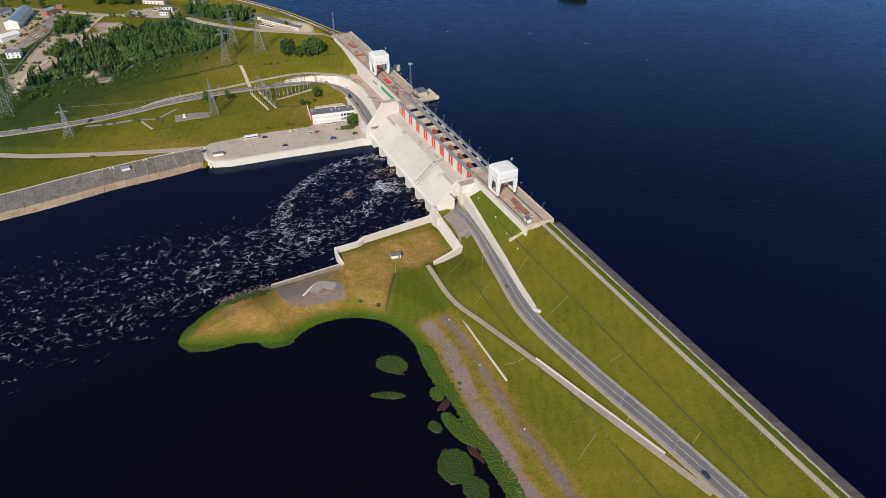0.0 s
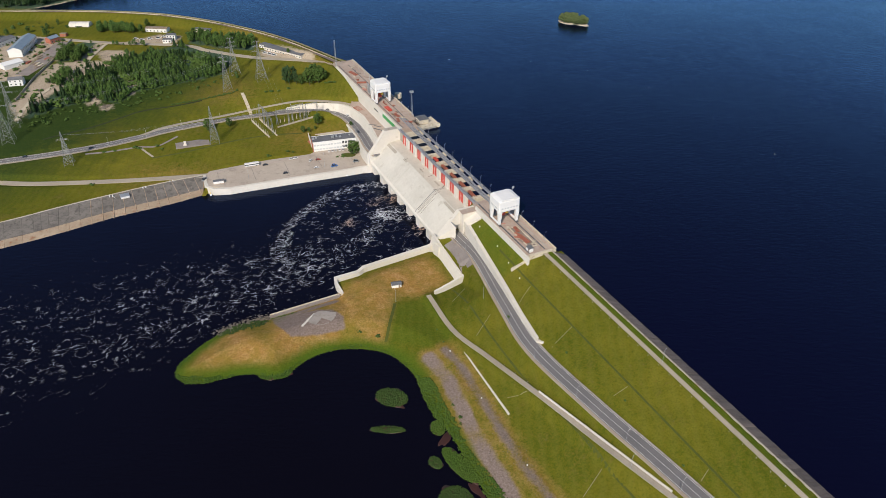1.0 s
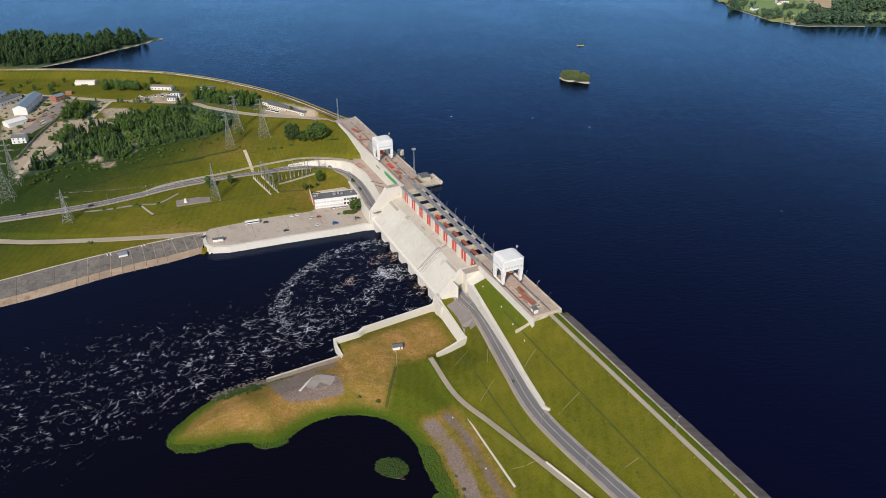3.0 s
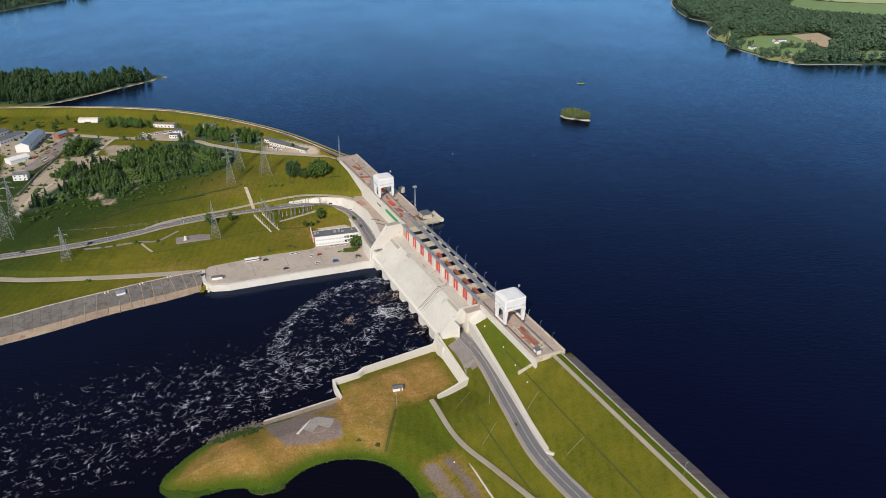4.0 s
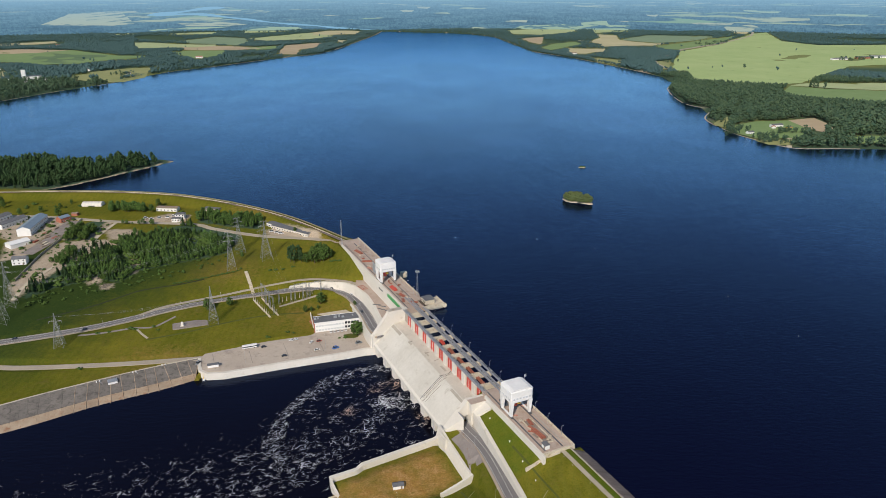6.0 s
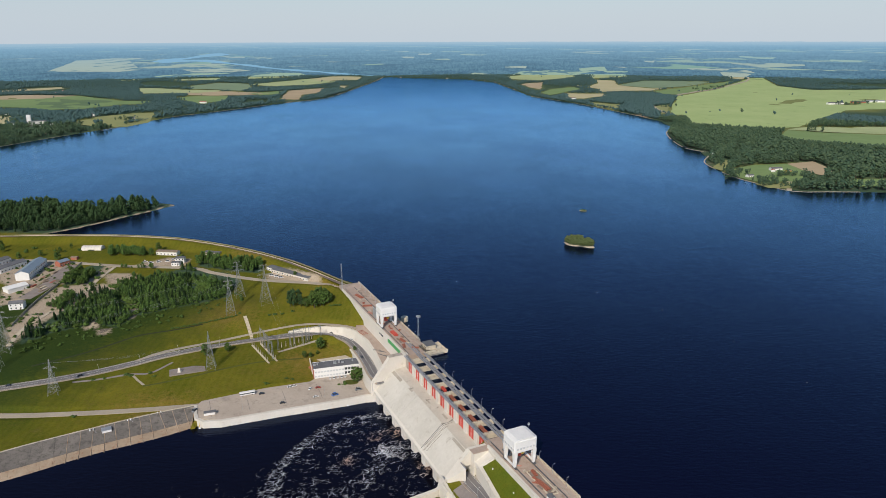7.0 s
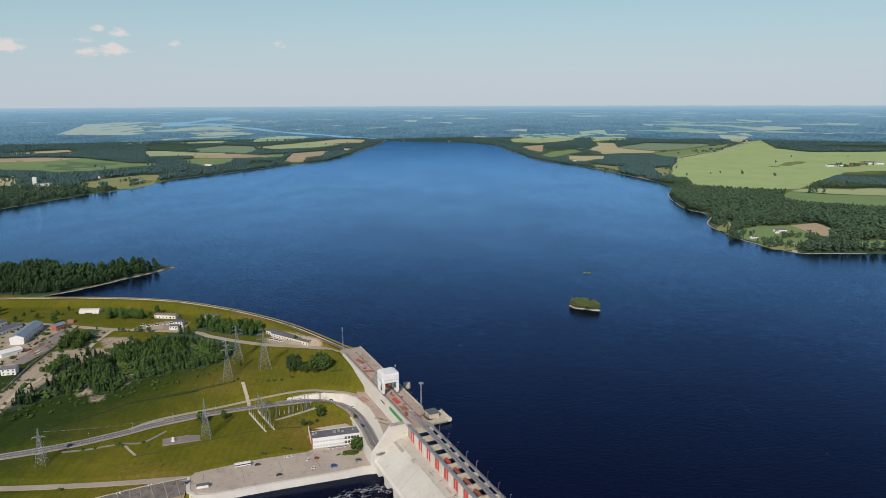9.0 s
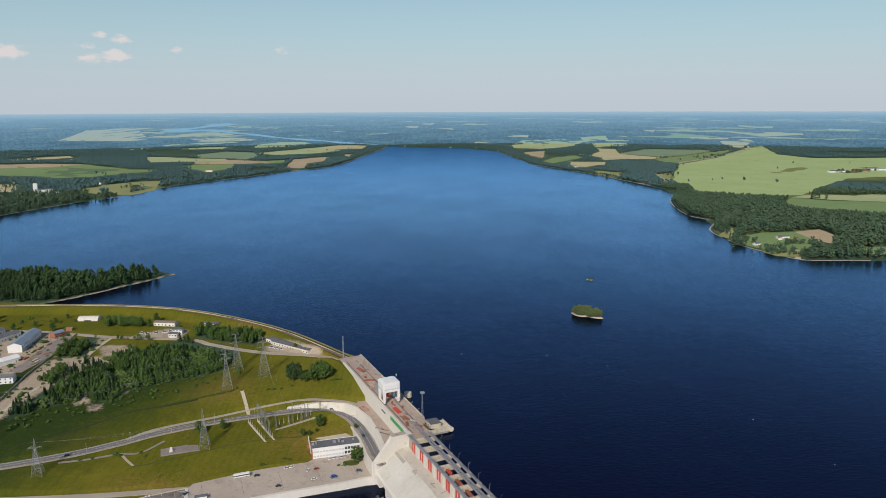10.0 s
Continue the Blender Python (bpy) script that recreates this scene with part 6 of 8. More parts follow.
part("grid_frame", boxes((-5, 5, -2.6, -2.3, 0, 0.5), (-5, 5, 2.3, 2.6, 0, 0.5), (-5, -4.7, -2.3, 2.3, 0, 0.5), (4.7, 5, -2.3, 2.3, 0, 0.5)), RUST, red_mat)
for k in range(9):
    part("grid_bar", boxes((-4.4 + k * 1.1, -4.2 + k * 1.1, -2.3, 2.3, 0.1, 0.4)), RUST, red_mat)
for k in range(4):
    deck_load(-232 - k * 5, 22 + (k % 2) * 3, 7, 1.2, 0.5, DARKSTEEL, "dark steel sections on the terrace", 20 + 12 * k, 2)
# moved down to the terrace
for ob in [o for o in scene.objects if o.name.startswith("steel_stack") and o.get("label", "").endswith("terrace")]:
    ob.matrix_basis = Matrix.Translation((0, 0, -12.0)) @ ob.matrix_basis

# frame of tall doors beside the far crane
rnd = random.Random(44)
for s, d in [(-300 + 7 * k + rnd.uniform(-2, 2), rnd.choice((2.2, 5.5, 7.5, 10.5, 12.0)) + rnd.uniform(-0.6, 0.6)) for k in range(12)] + [(-362 + 9 * k, rnd.choice((2.5, 6, 9.5))) for k in range(5)] + [(-44 + 6 * k + rnd.uniform(-2, 2), rnd.choice((2.6, 6.5, 12.6))) for k in range(7)]:
    mm, lb = rnd.choice(((RUST, "rusty steel parts lying on the deck"), (DECK_DARK, "dark stained timbers stacked on the deck"), (CONCRETE_RAW, "pale concrete blocks stacked on the deck"), (PINK, "faded pink steel parts on the deck")))
    deck_load(s, d, rnd.uniform(2, 5.5), rnd.uniform(0.8, 2.2), rnd.uniform(0.4, 1.1), mm, lb, rnd.uniform(-60, 60), 3)
rack = thing("stop_log_rack", at_dam(-288, 11.2, 4.0), "tall pale rack of stop logs on the deck", "rack")
for k in range(5):
    part("log", boxes((-5 + k * 2.2, -3.4 + k * 2.2, -0.5, 0.5, 0, 8.5), (-5 + k * 2.2, -3.4 + k * 2.2, -0.7, 0.7, 4, 4.6), bevel=0.05), STEEL, rack)
portal = thing("cable_portal", at_dam(-330, -1.5, 4.0), "long thin grey steel portal frame with posts", "portal frame")
for k in range(6):
    part("post", boxes((-38 + k * 15, -37.7 + k * 15, -0.15, 0.15, 0, 6.0)), STEEL, portal)
part("beam", boxes((-38, 37.3, -0.12, 0.12, 5.8, 6.1)), STEEL, portal)


def cottage(s, d, z, w, l, h, wall_, roof_, label, pitch=0.35, m=None, name="shed", cat="shed", rows=1, cols=0, over=0.3):
    """A small building: walls, pitched or flat roof, windows and a door."""
    t = thing(name, m if m is not None else at_dam(s, d, z), label, cat)
    part("wall", boxes((-l / 2, l / 2, -w / 2, w / 2, -1.5, h)), wall_, t)
    if pitch > 0.02:
        part("roof", prism([(-w / 2 - over, h - 0.02), (0, h + w / 2 * pitch), (w / 2 + over, h - 0.02), (w / 2 + over, h + 0.18), (0, h + w / 2 * pitch + 0.25), (-w / 2 - over, h + 0.18)], -l / 2 - over, l / 2 + over), roof_, t)
        part("gable", prism([(-w / 2, h - 0.05), (0, h + w / 2 * pitch - 0.05), (w / 2, h - 0.05)], -l / 2, l / 2), wall_, t)
    else:
        part("roof", boxes((-l / 2 - over, l / 2 + over, -w / 2 - over, w / 2 + over, h, h + 0.45)), roof_, t)
    if cols:
        for r in range(rows):
            for k in range(cols):
                x, zz = -l / 2 + (k + 0.5) * l / cols, 1.0 + r * (h / rows)
                for y, sg in ((-w / 2, -1), (w / 2, 1)):
                    ww = part("window", boxes((x - 0.75, x + 0.75, y - 0.06 * (sg < 0), y + 0.06 * (sg > 0), zz, zz + 1.5)), WHITE, t)
                    part("pane", boxes((x - 0.62, x + 0.62, y - 0.1 * (sg < 0), y + 0.1 * (sg > 0), zz + 0.1, zz + 1.4)), GLASS, ww)
    part("door", boxes((l * 0.28 - 0.5, l * 0.28 + 0.5, -w / 2 - 0.08, -w / 2 + 0.02, 0, 2.1)), TIMBER, t)
    return t


cottage(-2.5, 13.5, 4.0, 3.0, 3.6, 2.6, WHITE, GREYROOF, "small white hut with a grey roof on the deck", 0.2, name="hut", cat="hut")
platform = thing("intake_platform", at_dam(-208, -6, 0), "pale concrete platform standing in the reservoir", "platform")
part("slab", boxes((-9, 6.5, -6, 11.5, 1.6, 4.0), bevel=0.1), CONCRETE_RAW, platform)
part("column", boxes((-8, 5.5, -5, 10.5, -12, 1.6)), CONCRETE_OLD, platform)
part("kerb", boxes((-9, 6.5, 11.0, 11.5, 4.0, 4.9), (6.0, 6.5, -6, 11.0, 4.0, 4.9)), CONCRETE_RAW, platform)
cottage(-210, -6.5, 4.0, 8, 9, 3.6, CONCRETE_RAW, GREYROOF, "flat-roofed pale concrete house on the intake platform", 0.0, name="gate_house", cat="gate house", cols=3)
drum = thing("float_drum", at_dam(-203, -17.5, 2.4), "stained round concrete mooring head", "mooring head")
bm = bmesh.new()
bmesh.ops.create_cone(bm, cap_ends=True, segments=16, radius1=2.0, radius2=2.0, depth=4.2, matrix=pose(0, 0, 0, 0, 80, 0))
part("body", bm, CONCRETE_RAW, drum)
nose = thing("pier_nose", at_dam(-279, -13, 0), "rounded stained concrete pier nose in the reservoir", "pier")
bm = bmesh.new()
bmesh.ops.create_cone(bm, cap_ends=True, segments=18, radius1=4.2, radius2=3.2, depth=16, matrix=Matrix.Translation((0, 0, -4)))
part("body", bm, CONCRETE_RAW, nose)
part("guide_wall", boxes((-24, 1, -8.5, -3.4, -12, 1.6)), CONCRETE_OLD, nose)


def light_mast(m, h, label, heads=True):
    t = thing("light_mast", m, label, "light mast", "light masts")
    bm = bmesh.new()
    for a in range(3):
        q = Vector((math.cos(a * 2.094), math.sin(a * 2.094), 0))
        rod(bm, q * 0.8, q * 0.45 + Vector((0, 0, h)), 0.13, 0.09, 4)
    for k in range(int(h / 1.5)):
        for a in range(3):
            u, v = k * 1.5, k * 1.5 + 1.5
            f = lambda z, i: Vector((math.cos(i * 2.094), math.sin(i * 2.094), 0)) * (0.8 - 0.35 * z / h) + Vector((0, 0, z))
            rod(bm, f(u, a), f(v, a + 1), 0.06, sides=3)
    part("lattice", bm, STEEL, t)
    if heads:
        bm = boxes((-1.5, 1.5, -1.5, 1.5, h, h + 0.3))
        for a in range(8):
            q = Vector((math.cos(a * 0.785), math.sin(a * 0.785), 0)) * 1.5
            box(bm, q.x - 0.35, q.x + 0.35, q.y - 0.35, q.y + 0.35, h + 0.3, h + 1.1)
        part("lamp_head", bm, STEEL, t)


light_mast(at_dam(-226, -4.2, 4.0), 21, "tall grey lattice light mast on the dam deck")
light_mast(at_dam(-372, 16, 2.0), 29, "tall thin white lattice mast beside the dyke", False)


def lamp_shape(h, arm=0.8):
    bm = bmesh.new()
    rod(bm, (0, 0, -0.3), (0, 0, h), 0.10, 0.06, 6)
    rod(bm, (0, 0, h), (arm, 0, h + 0.35), 0.06, 0.05, 5)
    head = boxes((arm - 0.1, arm + 0.5, -0.12, 0.12, h + 0.28, h + 0.42), bevel=0.02)
    return bm, head


def lamp(m, h=7.0, label="slim grey steel street lamp", group="street lamps"):
    t = thing("street_lamp", m, label, "street lamp", group)
    p, hd = lamp_shape(h)
    part("pole", p, STEEL, t)
    part("lamp_head", hd, WHITE, t)
    return t


first = lamp(at_dam(-196, 0.4, 3.4, 90), 6.5, "slim grey lamp post on an intake pier", "lamps on the dam")
for k in range(1, 9):
    copy_thing(first, at_dam(-196 + k * 14.8, 0.4, 3.4, 90))
for s in (-52, -36, -22, -8):
    copy_thing(first, at_dam(s, -0.6, 4.0, 90))
for s in (-300, -286, -258, -244, -230):
    copy_thing(first, at_dam(s, -2.0, 4.0, 90))
road_lamp = lamp(Matrix.Translation(D(-40, 38.6, -13)), 8.0, "slim grey lamp post beside the road", "lamps along the road")
for line, off, first_k, gap in ((spline(ROAD_RIGHT, 4), -4.7, 22, 8), (spline(ROAD_LEFT, 4), -4.7, 12, 8)):
    q = sides(line, off)
    for k in range(first_k, min(len(q) - 1, 92), gap):
        w = q[k + 1] - q[k]
        copy_thing(road_lamp, Matrix.Translation(q[k] + Vector((0, 0, -0.2))) @ pose(0, 0, 0, 0, 0, math.degrees(math.atan2(w.y, w.x)) - 90))
tall = lamp(pose(-30, 352, ground_at(-30, 352), 0, 0, 120), 9.5, "lone tall lamp post on the grass", "lamps on the bank")
copy_thing(tall, pose(*D(8, 51, ground_at(*dxy(8, 51))), 0, 0, 40))
copy_thing(tall, at_dam(-76, 49.5, -22.6, 150))
copy_thing(tall, at_dam(112, 6.0, 3.4, 100))
copy_thing(tall, pose(*D(150, 53, ground_at(*dxy(150, 53))), 0, 0, 30))

# low white posts along the crest path, the service path and the dyke
post_mesh = finish("marker_post", boxes((-0.13, 0.13, -0.13, 0.13, -0.3, 0.7), bevel=0.04), CONCRETE_OLD)
kp = [(D(s, 8.2, ground_at(*dxy(s, 8.2)))) for s in range(8, 270, 8)]
low = sides(spline(PATH_LOW, 3), -2.4)
kp += [low[k] for k in range(26, len(low) - 4, 3)]
kp += [q for q in sides(left_crest, 8.5)[2:70:2]]
for q in kp:
    tagged(new("marker_post", post_mesh), "short white concrete marker post", "marker post", "marker posts").matrix_basis = Matrix.Translation((q.x, q.y, ground_at(q.x, q.y)))
well_mesh = finish("gauge_well", boxes((-0.3, 0.3, -0.3, 0.3, -0.3, 0.7), bevel=0.06), WHITE)
for s, d in ((-49, 23.5), (-24, 24), (-6, 26), (10, 27.5), (-45, 28.4), (70, 85), (30, 84), (118, 86)):
    p = D(s, d)
    tagged(new("gauge_well", well_mesh), "small white concrete gauge well in the grass", "gauge well", "gauge wells").matrix_basis = Matrix.Translation((p.x, p.y, ground_at(p.x, p.y)))
# drains across the grass banks
for (s0, d0), (s1, d1) in (((-14, 52), (-6, 65)), ((22, 54), (30, 67)), ((84, 63), (78, 74)), ((62, 25), (66, 40)), ((112, 26), (112, 34)), ((140, 60), (146, 74)), ((20, 26), (26, 37)), ((168, 25.5), (170, 31))):
    a = [D(s0 + (s1 - s0) * k / 6, d0 + (d1 - d0) * k / 6) for k in range(7)]
    tagged(part("drain", ribbon(a, -0.14, 0.14, 0.10, 0.4, drape=ground_at), DRAIN), "narrow pale drain across the grass bank", "drain", kind="structure")
for d, s0, s1 in ((24.6, -20, 300), (59, -20, 200)):
    a = [D(s, d + (2.5 * math.sin(s / 40) if d > 50 else 0)) for s in range(s0, s1, 4)]
    tagged(part("ditch", ribbon(a, -0.5, 0.5, 0.10, 0.4, drape=ground_at), DITCH), "shallow dark grassy ditch along the bank", "ditch", kind="structure")

# ---------------------------------------------------------------- pylons and the switchyard
def bar_list(bm, rows, r):
    for a, b in rows:
        rod(bm, a, b, r, sides=3)


def pylon(x, y, z, h, base, label, turn=0.0, arms=2, dense=9):
    """A lattice transmission tower with crossarms."""
    t = thing("pylon", pose(x, y, z, 0, 0, turn), label, "pylon", "pylons")
    waist = h * 0.72

    def corner(k, u):
        w = base / 2 * (1 - u / waist) + 0.9 * u / waist if u < waist else 0.9 - 0.75 * (u - waist) / (h - waist)
        return Vector((w * (1 if k in (0, 3) else -1), w * (1 if k < 2 else -1), u))

    bm = bmesh.new()
    for k in range(4):
        bar_list(bm, [(corner(k, -0.5), corner(k, waist)), (corner(k, waist), corner(k, h))], 0.125)
    part("leg_frame", bm, PYLON, t)
    bm = bmesh.new()
    us = [waist * (1 - (1 - i / dense) ** 1.5) for i in range(dense + 1)] + [waist + (h - waist) * (i + 1) / 4 for i in range(4)]
    for u, v in zip(us, us[1:]):
        for k in range(4):
            n = (k + 1) % 4
            bar_list(bm, [(corner(k, u), corner(n, v)), (corner(n, u), corner(k, v)), (corner(k, v), corner(n, v))], 0.06)
    part("bracing", bm, PYLON, t)
    for i in range(arms):
        u = waist + (h - waist) * (0.12 + 0.42 * i)
        ln = base * (0.62 - 0.14 * i)
        bm = bmesh.new()
        for sg in (-1, 1):
            tip = Vector((sg * ln, 0, u + 0.2))
            bar_list(bm, [(Vector((sg * 0.6, 0.6, u)), tip), (Vector((sg * 0.6, -0.6, u)), tip), (Vector((sg * 0.5, 0, u + 1.6)), tip)], 0.09)
            rod(bm, tip, tip - Vector((0, 0, 1.6)), 0.09, sides=4)
        part("crossarm", bm, PYLON, t)


pylon(-313, 530.5, -21.4, 29, 7.5, "single-circuit grey lattice pylon on the grass", 15, 1)
pylon(-203.5, 574, -21.4, 34, 8.0, "tall slim grey lattice pylon beside the pad", 15, 0)
pylon(-215, 669, -10.2, 38, 9.0, "grey lattice pylon at the edge of the woods", 20, 3)
pylon(-217, 707, -7, 37, 9.5, "grey lattice pylon among the trees", 30, 3)
pylon(-186, 691, -8.2, 40, 11, "broad grey lattice pylon on the mown bank", 25, 3)
pylon(-378, 562, -17.2, 44, 10.0, "large grey lattice pylon beside the shrubs", 15, 3)
pylon(-385, 589, -14.2, 42, 9.0, "large grey lattice pylon near the sandy ground", 15, 3)


def lattice_post(bm, a, b, w, n):
    """A square lattice column from a to b."""
    a, b = Vector(a), Vector(b)
    f = lambda k, u: a.lerp(b, u) + Vector((w * (1 if k in (0, 3) else -1), w * (1 if k < 2 else -1), 0)) * (1 - 0.6 * u)
    for k in range(4):
        rod(bm, f(k, 0), f(k, 1), 0.10, sides=3)
        for i in range(n):
            rod(bm, f(k, i / n), f((k + 1) % 4, (i + 1) / n), 0.055, sides=3)


def portal_gantry(x, y, z, turn, spans, h, gap, label):
    """A switchyard portal: lattice columns, a crossbeam and insulators."""
    t = thing("switchyard_portal", pose(x, y, z, 0, 0, turn), label, "switchyard portal", "switchyard portals")
    for k in range(spans + 1):
        bm = bmesh.new()
        lattice_post(bm, (k * gap, 0, -0.5), (k * gap, 0, h), 0.7, 8)
        rod(bm, (k * gap, 0, h), (k * gap, 0, h + 3), 0.09, 0.04, 4)
        part("column", bm, PYLON, t)
    bm = bmesh.new()
    for yy in (-0.5, 0.5):
        for zz in (h - 0.6, h):
            rod(bm, (0, yy, zz), (spans * gap, yy, zz), 0.09, sides=3)
    for i in range(spans * 4):
        rod(bm, (i * gap / 4, -0.5, h - 0.6), ((i + 1) * gap / 4, 0.5, h), 0.06, sides=3)
    part("crossbeam", bm, PYLON, t)
    for i in range(spans * 3):
        x0 = (i + 0.5) * gap / 3
        bm = bmesh.new()
        rod(bm, (x0, 0, h - 0.6), (x0, 0, h - 2.2), 0.16, sides=5)
        part("insulator", bm, PORCELAIN, t)




for x, y, turn, spans, h in ((-174, 622, -58, 2, 15), (-168, 612, -58, 2, 14), (-156, 612, 24, 2, 14), (-143, 619, 28, 1, 16), (-131, 626, 28, 1, 14)):
    portal_gantry(x, y, ground_at(x, y), turn, spans, h, 11.0, "grey lattice switchyard portal beside the road")
for k in range(16):
    u = k / 15
    for (x0, y0), (x1, y1) in (((-181, 618), (-158, 586)), ((-174, 621), (-152, 590)), ((-154, 616), (-128, 632))):
        x, y = x0 + (x1 - x0) * u, y0 + (y1 - y0) * u
        if k % 2 == 0:
            t = thing("insulator_post", pose(x, y, ground_at(x, y)), "pale insulator post in the switchyard", "insulator post", "insulator posts")
            bm = bmesh.new()
            rod(bm, (0, 0, -0.3), (0, 0, 2.4), 0.32, sides=5)
            part("plinth", bm, CONCRETE_RAW, t)
            bm = bmesh.new()
            rod(bm, (0, 0, 2.4), (0, 0, 5.0), 0.25, 0.18, 6)
            part("insulator", bm, PORCELAIN, t)
for (x0, y0), (x1, y1) in (((-181, 618), (-158, 586)), ((-174, 621), (-152, 590))):
    a = [Vector((x0 + (x1 - x0) * k / 8, y0 + (y1 - y0) * k / 8, 0)) for k in range(9)]
    tagged(part("cable_trough", ribbon(a, -0.7, 0.7, 0.35, 0.8, drape=ground_at), CONCRETE_RAW), "pale concrete cable trough in the switchyard", "cable trough")

# wires between the pylons
def wire(a, b, sag):
    p = [Vector(a).lerp(Vector(b), k / 16) - Vector((0, 0, 4 * sag * (k / 16) * (1 - k / 16))) for k in range(17)]
    bm = bmesh.new()
    for u, v in zip(p, p[1:]):
        rod(bm, u, v, 0.024, sides=3)
    tagged(part("power_line", bm, RAIL), "thin sagging overhead power line", "power line", "power lines")


for k in (-1, 0, 1):
    wire((-313 + 4 * k, 530 + k, 5), (-170 + 3 * k, 615 - 4 * k, -6), 5)
    wire((-378 + 5 * k, 562, 16), (-215 + 5 * k, 668, 20), 7)
    wire((-384 + 5 * k, 588, 18), (-221 + 5 * k, 712, 20), 7)
    wire((-188 + 5 * k, 695, 22), (-150 + 3 * k, 614, -5), 4)
    wire((-600, 400 + 5 * k, 18), (-378, 562 + 5 * k, 16), 8)

# ---------------------------------------------------------------- buildings
def office():
    """The two-storey office in the yard, long windows on the river side, plant on the roof."""
    t = thing("office_building", pose(-97.5, 576.2, -25.7, 0, 0, 16.5), "long white two-storey office with a grey flat roof", "office building")
    part("wall", boxes((-20, 20, -6, 6, -1, 8.2)), WHITE, t)
    part("side_wall", boxes((-20.5, -20, -6, 6, -1, 8.2)), BRICKRED, t, "red brick end wall")
    part("roof", boxes((-20.4, 20.3, -6.3, 6.3, 8.2, 8.7)), GREYROOF, t)
    part("parapet", boxes((-20.4, 20.3, -6.4, -6.2, 8.2, 9.0), (-20.4, 20.3, 6.2, 6.4, 8.2, 9.0)), WHITE, t)
    for x, y, w, l, h in ((-19, 0.5, 1.6, 2.0, 1.6), (-16.5, 1.5, 1.2, 1.2, 1.2), (-2, 0, 2.0, 2.6, 1.6), (1.5, 0.8, 1.6, 1.6, 2.0), (4.5, -0.6, 1.6, 2.2, 1.2), (13, 1, 1.2, 1.2, 1.0)):
        part("roof_unit", boxes((x - l / 2, x + l / 2, y - w / 2, y + w / 2, 8.7, 8.7 + h), bevel=0.08), STEEL, t)
    for r in range(2):
        for k in range(16):
            x = -18.6 + k * 2.48
            tall_ = k >= 10
            z0 = 1.0 + r * 3.7
            w = part("window", boxes((x - 1.05, x + 1.05, -6.07, -6.0, z0, z0 + (2.4 if tall_ else 1.6))), WHITE, t)
            part("pane", boxes((x - 0.92, x - 0.06, -6.1, -6.03, z0 + 0.12, z0 + (2.28 if tall_ else 1.48))), PANE if not tall_ else GLASS, w)
            part("pane", boxes((x + 0.06, x + 0.92, -6.1, -6.03, z0 + 0.12, z0 + (2.28 if tall_ else 1.48))), PANE if not tall_ else GLASS, w)
    part("door", boxes((15.5, 17.5, -6.1, -6.0, 0, 2.4)), GLASS, t)
    part("canopy", boxes((14.8, 18.2, -7.6, -6.0, 2.5, 2.75)), CONCRETE_RAW, t)


office()
tagged(part("planting_bed", plate([(-84 + 6.5 * math.cos(k * 0.524), 559 + 4.2 * math.sin(k * 0.524)) for k in range(12)], -25.55, 0.5), DITCH), "oval green planting bed in the yard", "planting bed", kind="structure")
tagged(part("brick_terrace", plate([(-124, 584), (-114, 570), (-112, 573), (-121, 590)], -24.6, 2.0), BRICKRED), "red brick terrace beside the office", "terrace")
tagged(part("garden_wall", wall_line([(-124.5, 594, -20.8), (-118, 573, -23.6)], 0.7, -27), CONCRETE), "white garden wall at the office", "wall")
tagged(part("bank_bed", plate([(-118, 592), (-110, 588.5), (-74, 599), (-72, 604), (-84, 605)], -21.4, 0.5), SAND), "dry sandy strip behind the office", "planting strip", kind="structure")
cottage(0, 0, 0, 3.6, 6.2, 2.3, WHITE, GREYROOF, "small white hut with a dark pitched roof on the lawn", 0.45, pose(-30.8, 369, -25.3, 0, 0, 14), "hut", "hut")
cottage(0, 0, 0, 11, 55, 3.8, CONCRETE, GREYROOF, "long low cream workshop with a grey roof", 0.16, pose(-174.5, 760.5, -2.9, 0, 0, -33), "workshop", "workshop", 1, 14)
cottage(0, 0, 0, 8, 10, 4.0, WHITE, GREYROOF, "small white annexe of the workshop", 0.0, pose(-201, 779, -2.9, 0, 0, -33), "annexe", "annexe", 1, 3)
cottage(0, 0, 0, 9, 26, 4.2, WHITE, TIMBER, "long white store with a brown roof", 0.18, pose(-340, 836, -2.6, 0, 0, -6), "store_building", "store", 1, 6)
cottage(0, 0, 0, 7, 10, 6.0, WHITE, GREYROOF, "two-storey white block with a flat roof", 0.0, pose(-314, 806, -3, 0, 0, 5), "service_block", "service building", 2, 3)
cottage(0, 0, 0, 6, 9, 3.4, WHITE, GREYROOF, "low white block with a flat roof", 0.0, pose(-316, 797.5, -3, 0, 0, 5), "service_block", "service building", 1, 3)
cottage(0, 0, 0, 7, 20, 3.8, CONCRETE_RAW, GREYROOF, "low pale house half hidden by trees", 0.12, pose(-286, 834, -2.6, 0, 0, -16), "store_building", "store", 1, 5)
cottage(0, 0, 0, 14, 52, 7.5, WHITE, BLUEROOF, "long white hall with a blue-grey sheet roof", 0.4, pose(-467, 772, -4.2, 0, 0, 100), "hall", "hall", 2, 11)
cottage(0, 0, 0, 9, 12, 5, BRICKRED, BLUEROOF, "red brick house with a blue-grey roof", 0.45, pose(-446, 797, -3.6, 0, 0, 62), "brick_house", "house", 1, 3)
cottage(0, 0, 0, 5, 7, 3.2, BRICKRED, TIMBER, "small red brick shed beside the road", 0.2, pose(-443, 818, -3.4, 0, 0, 0), "shed", "shed")
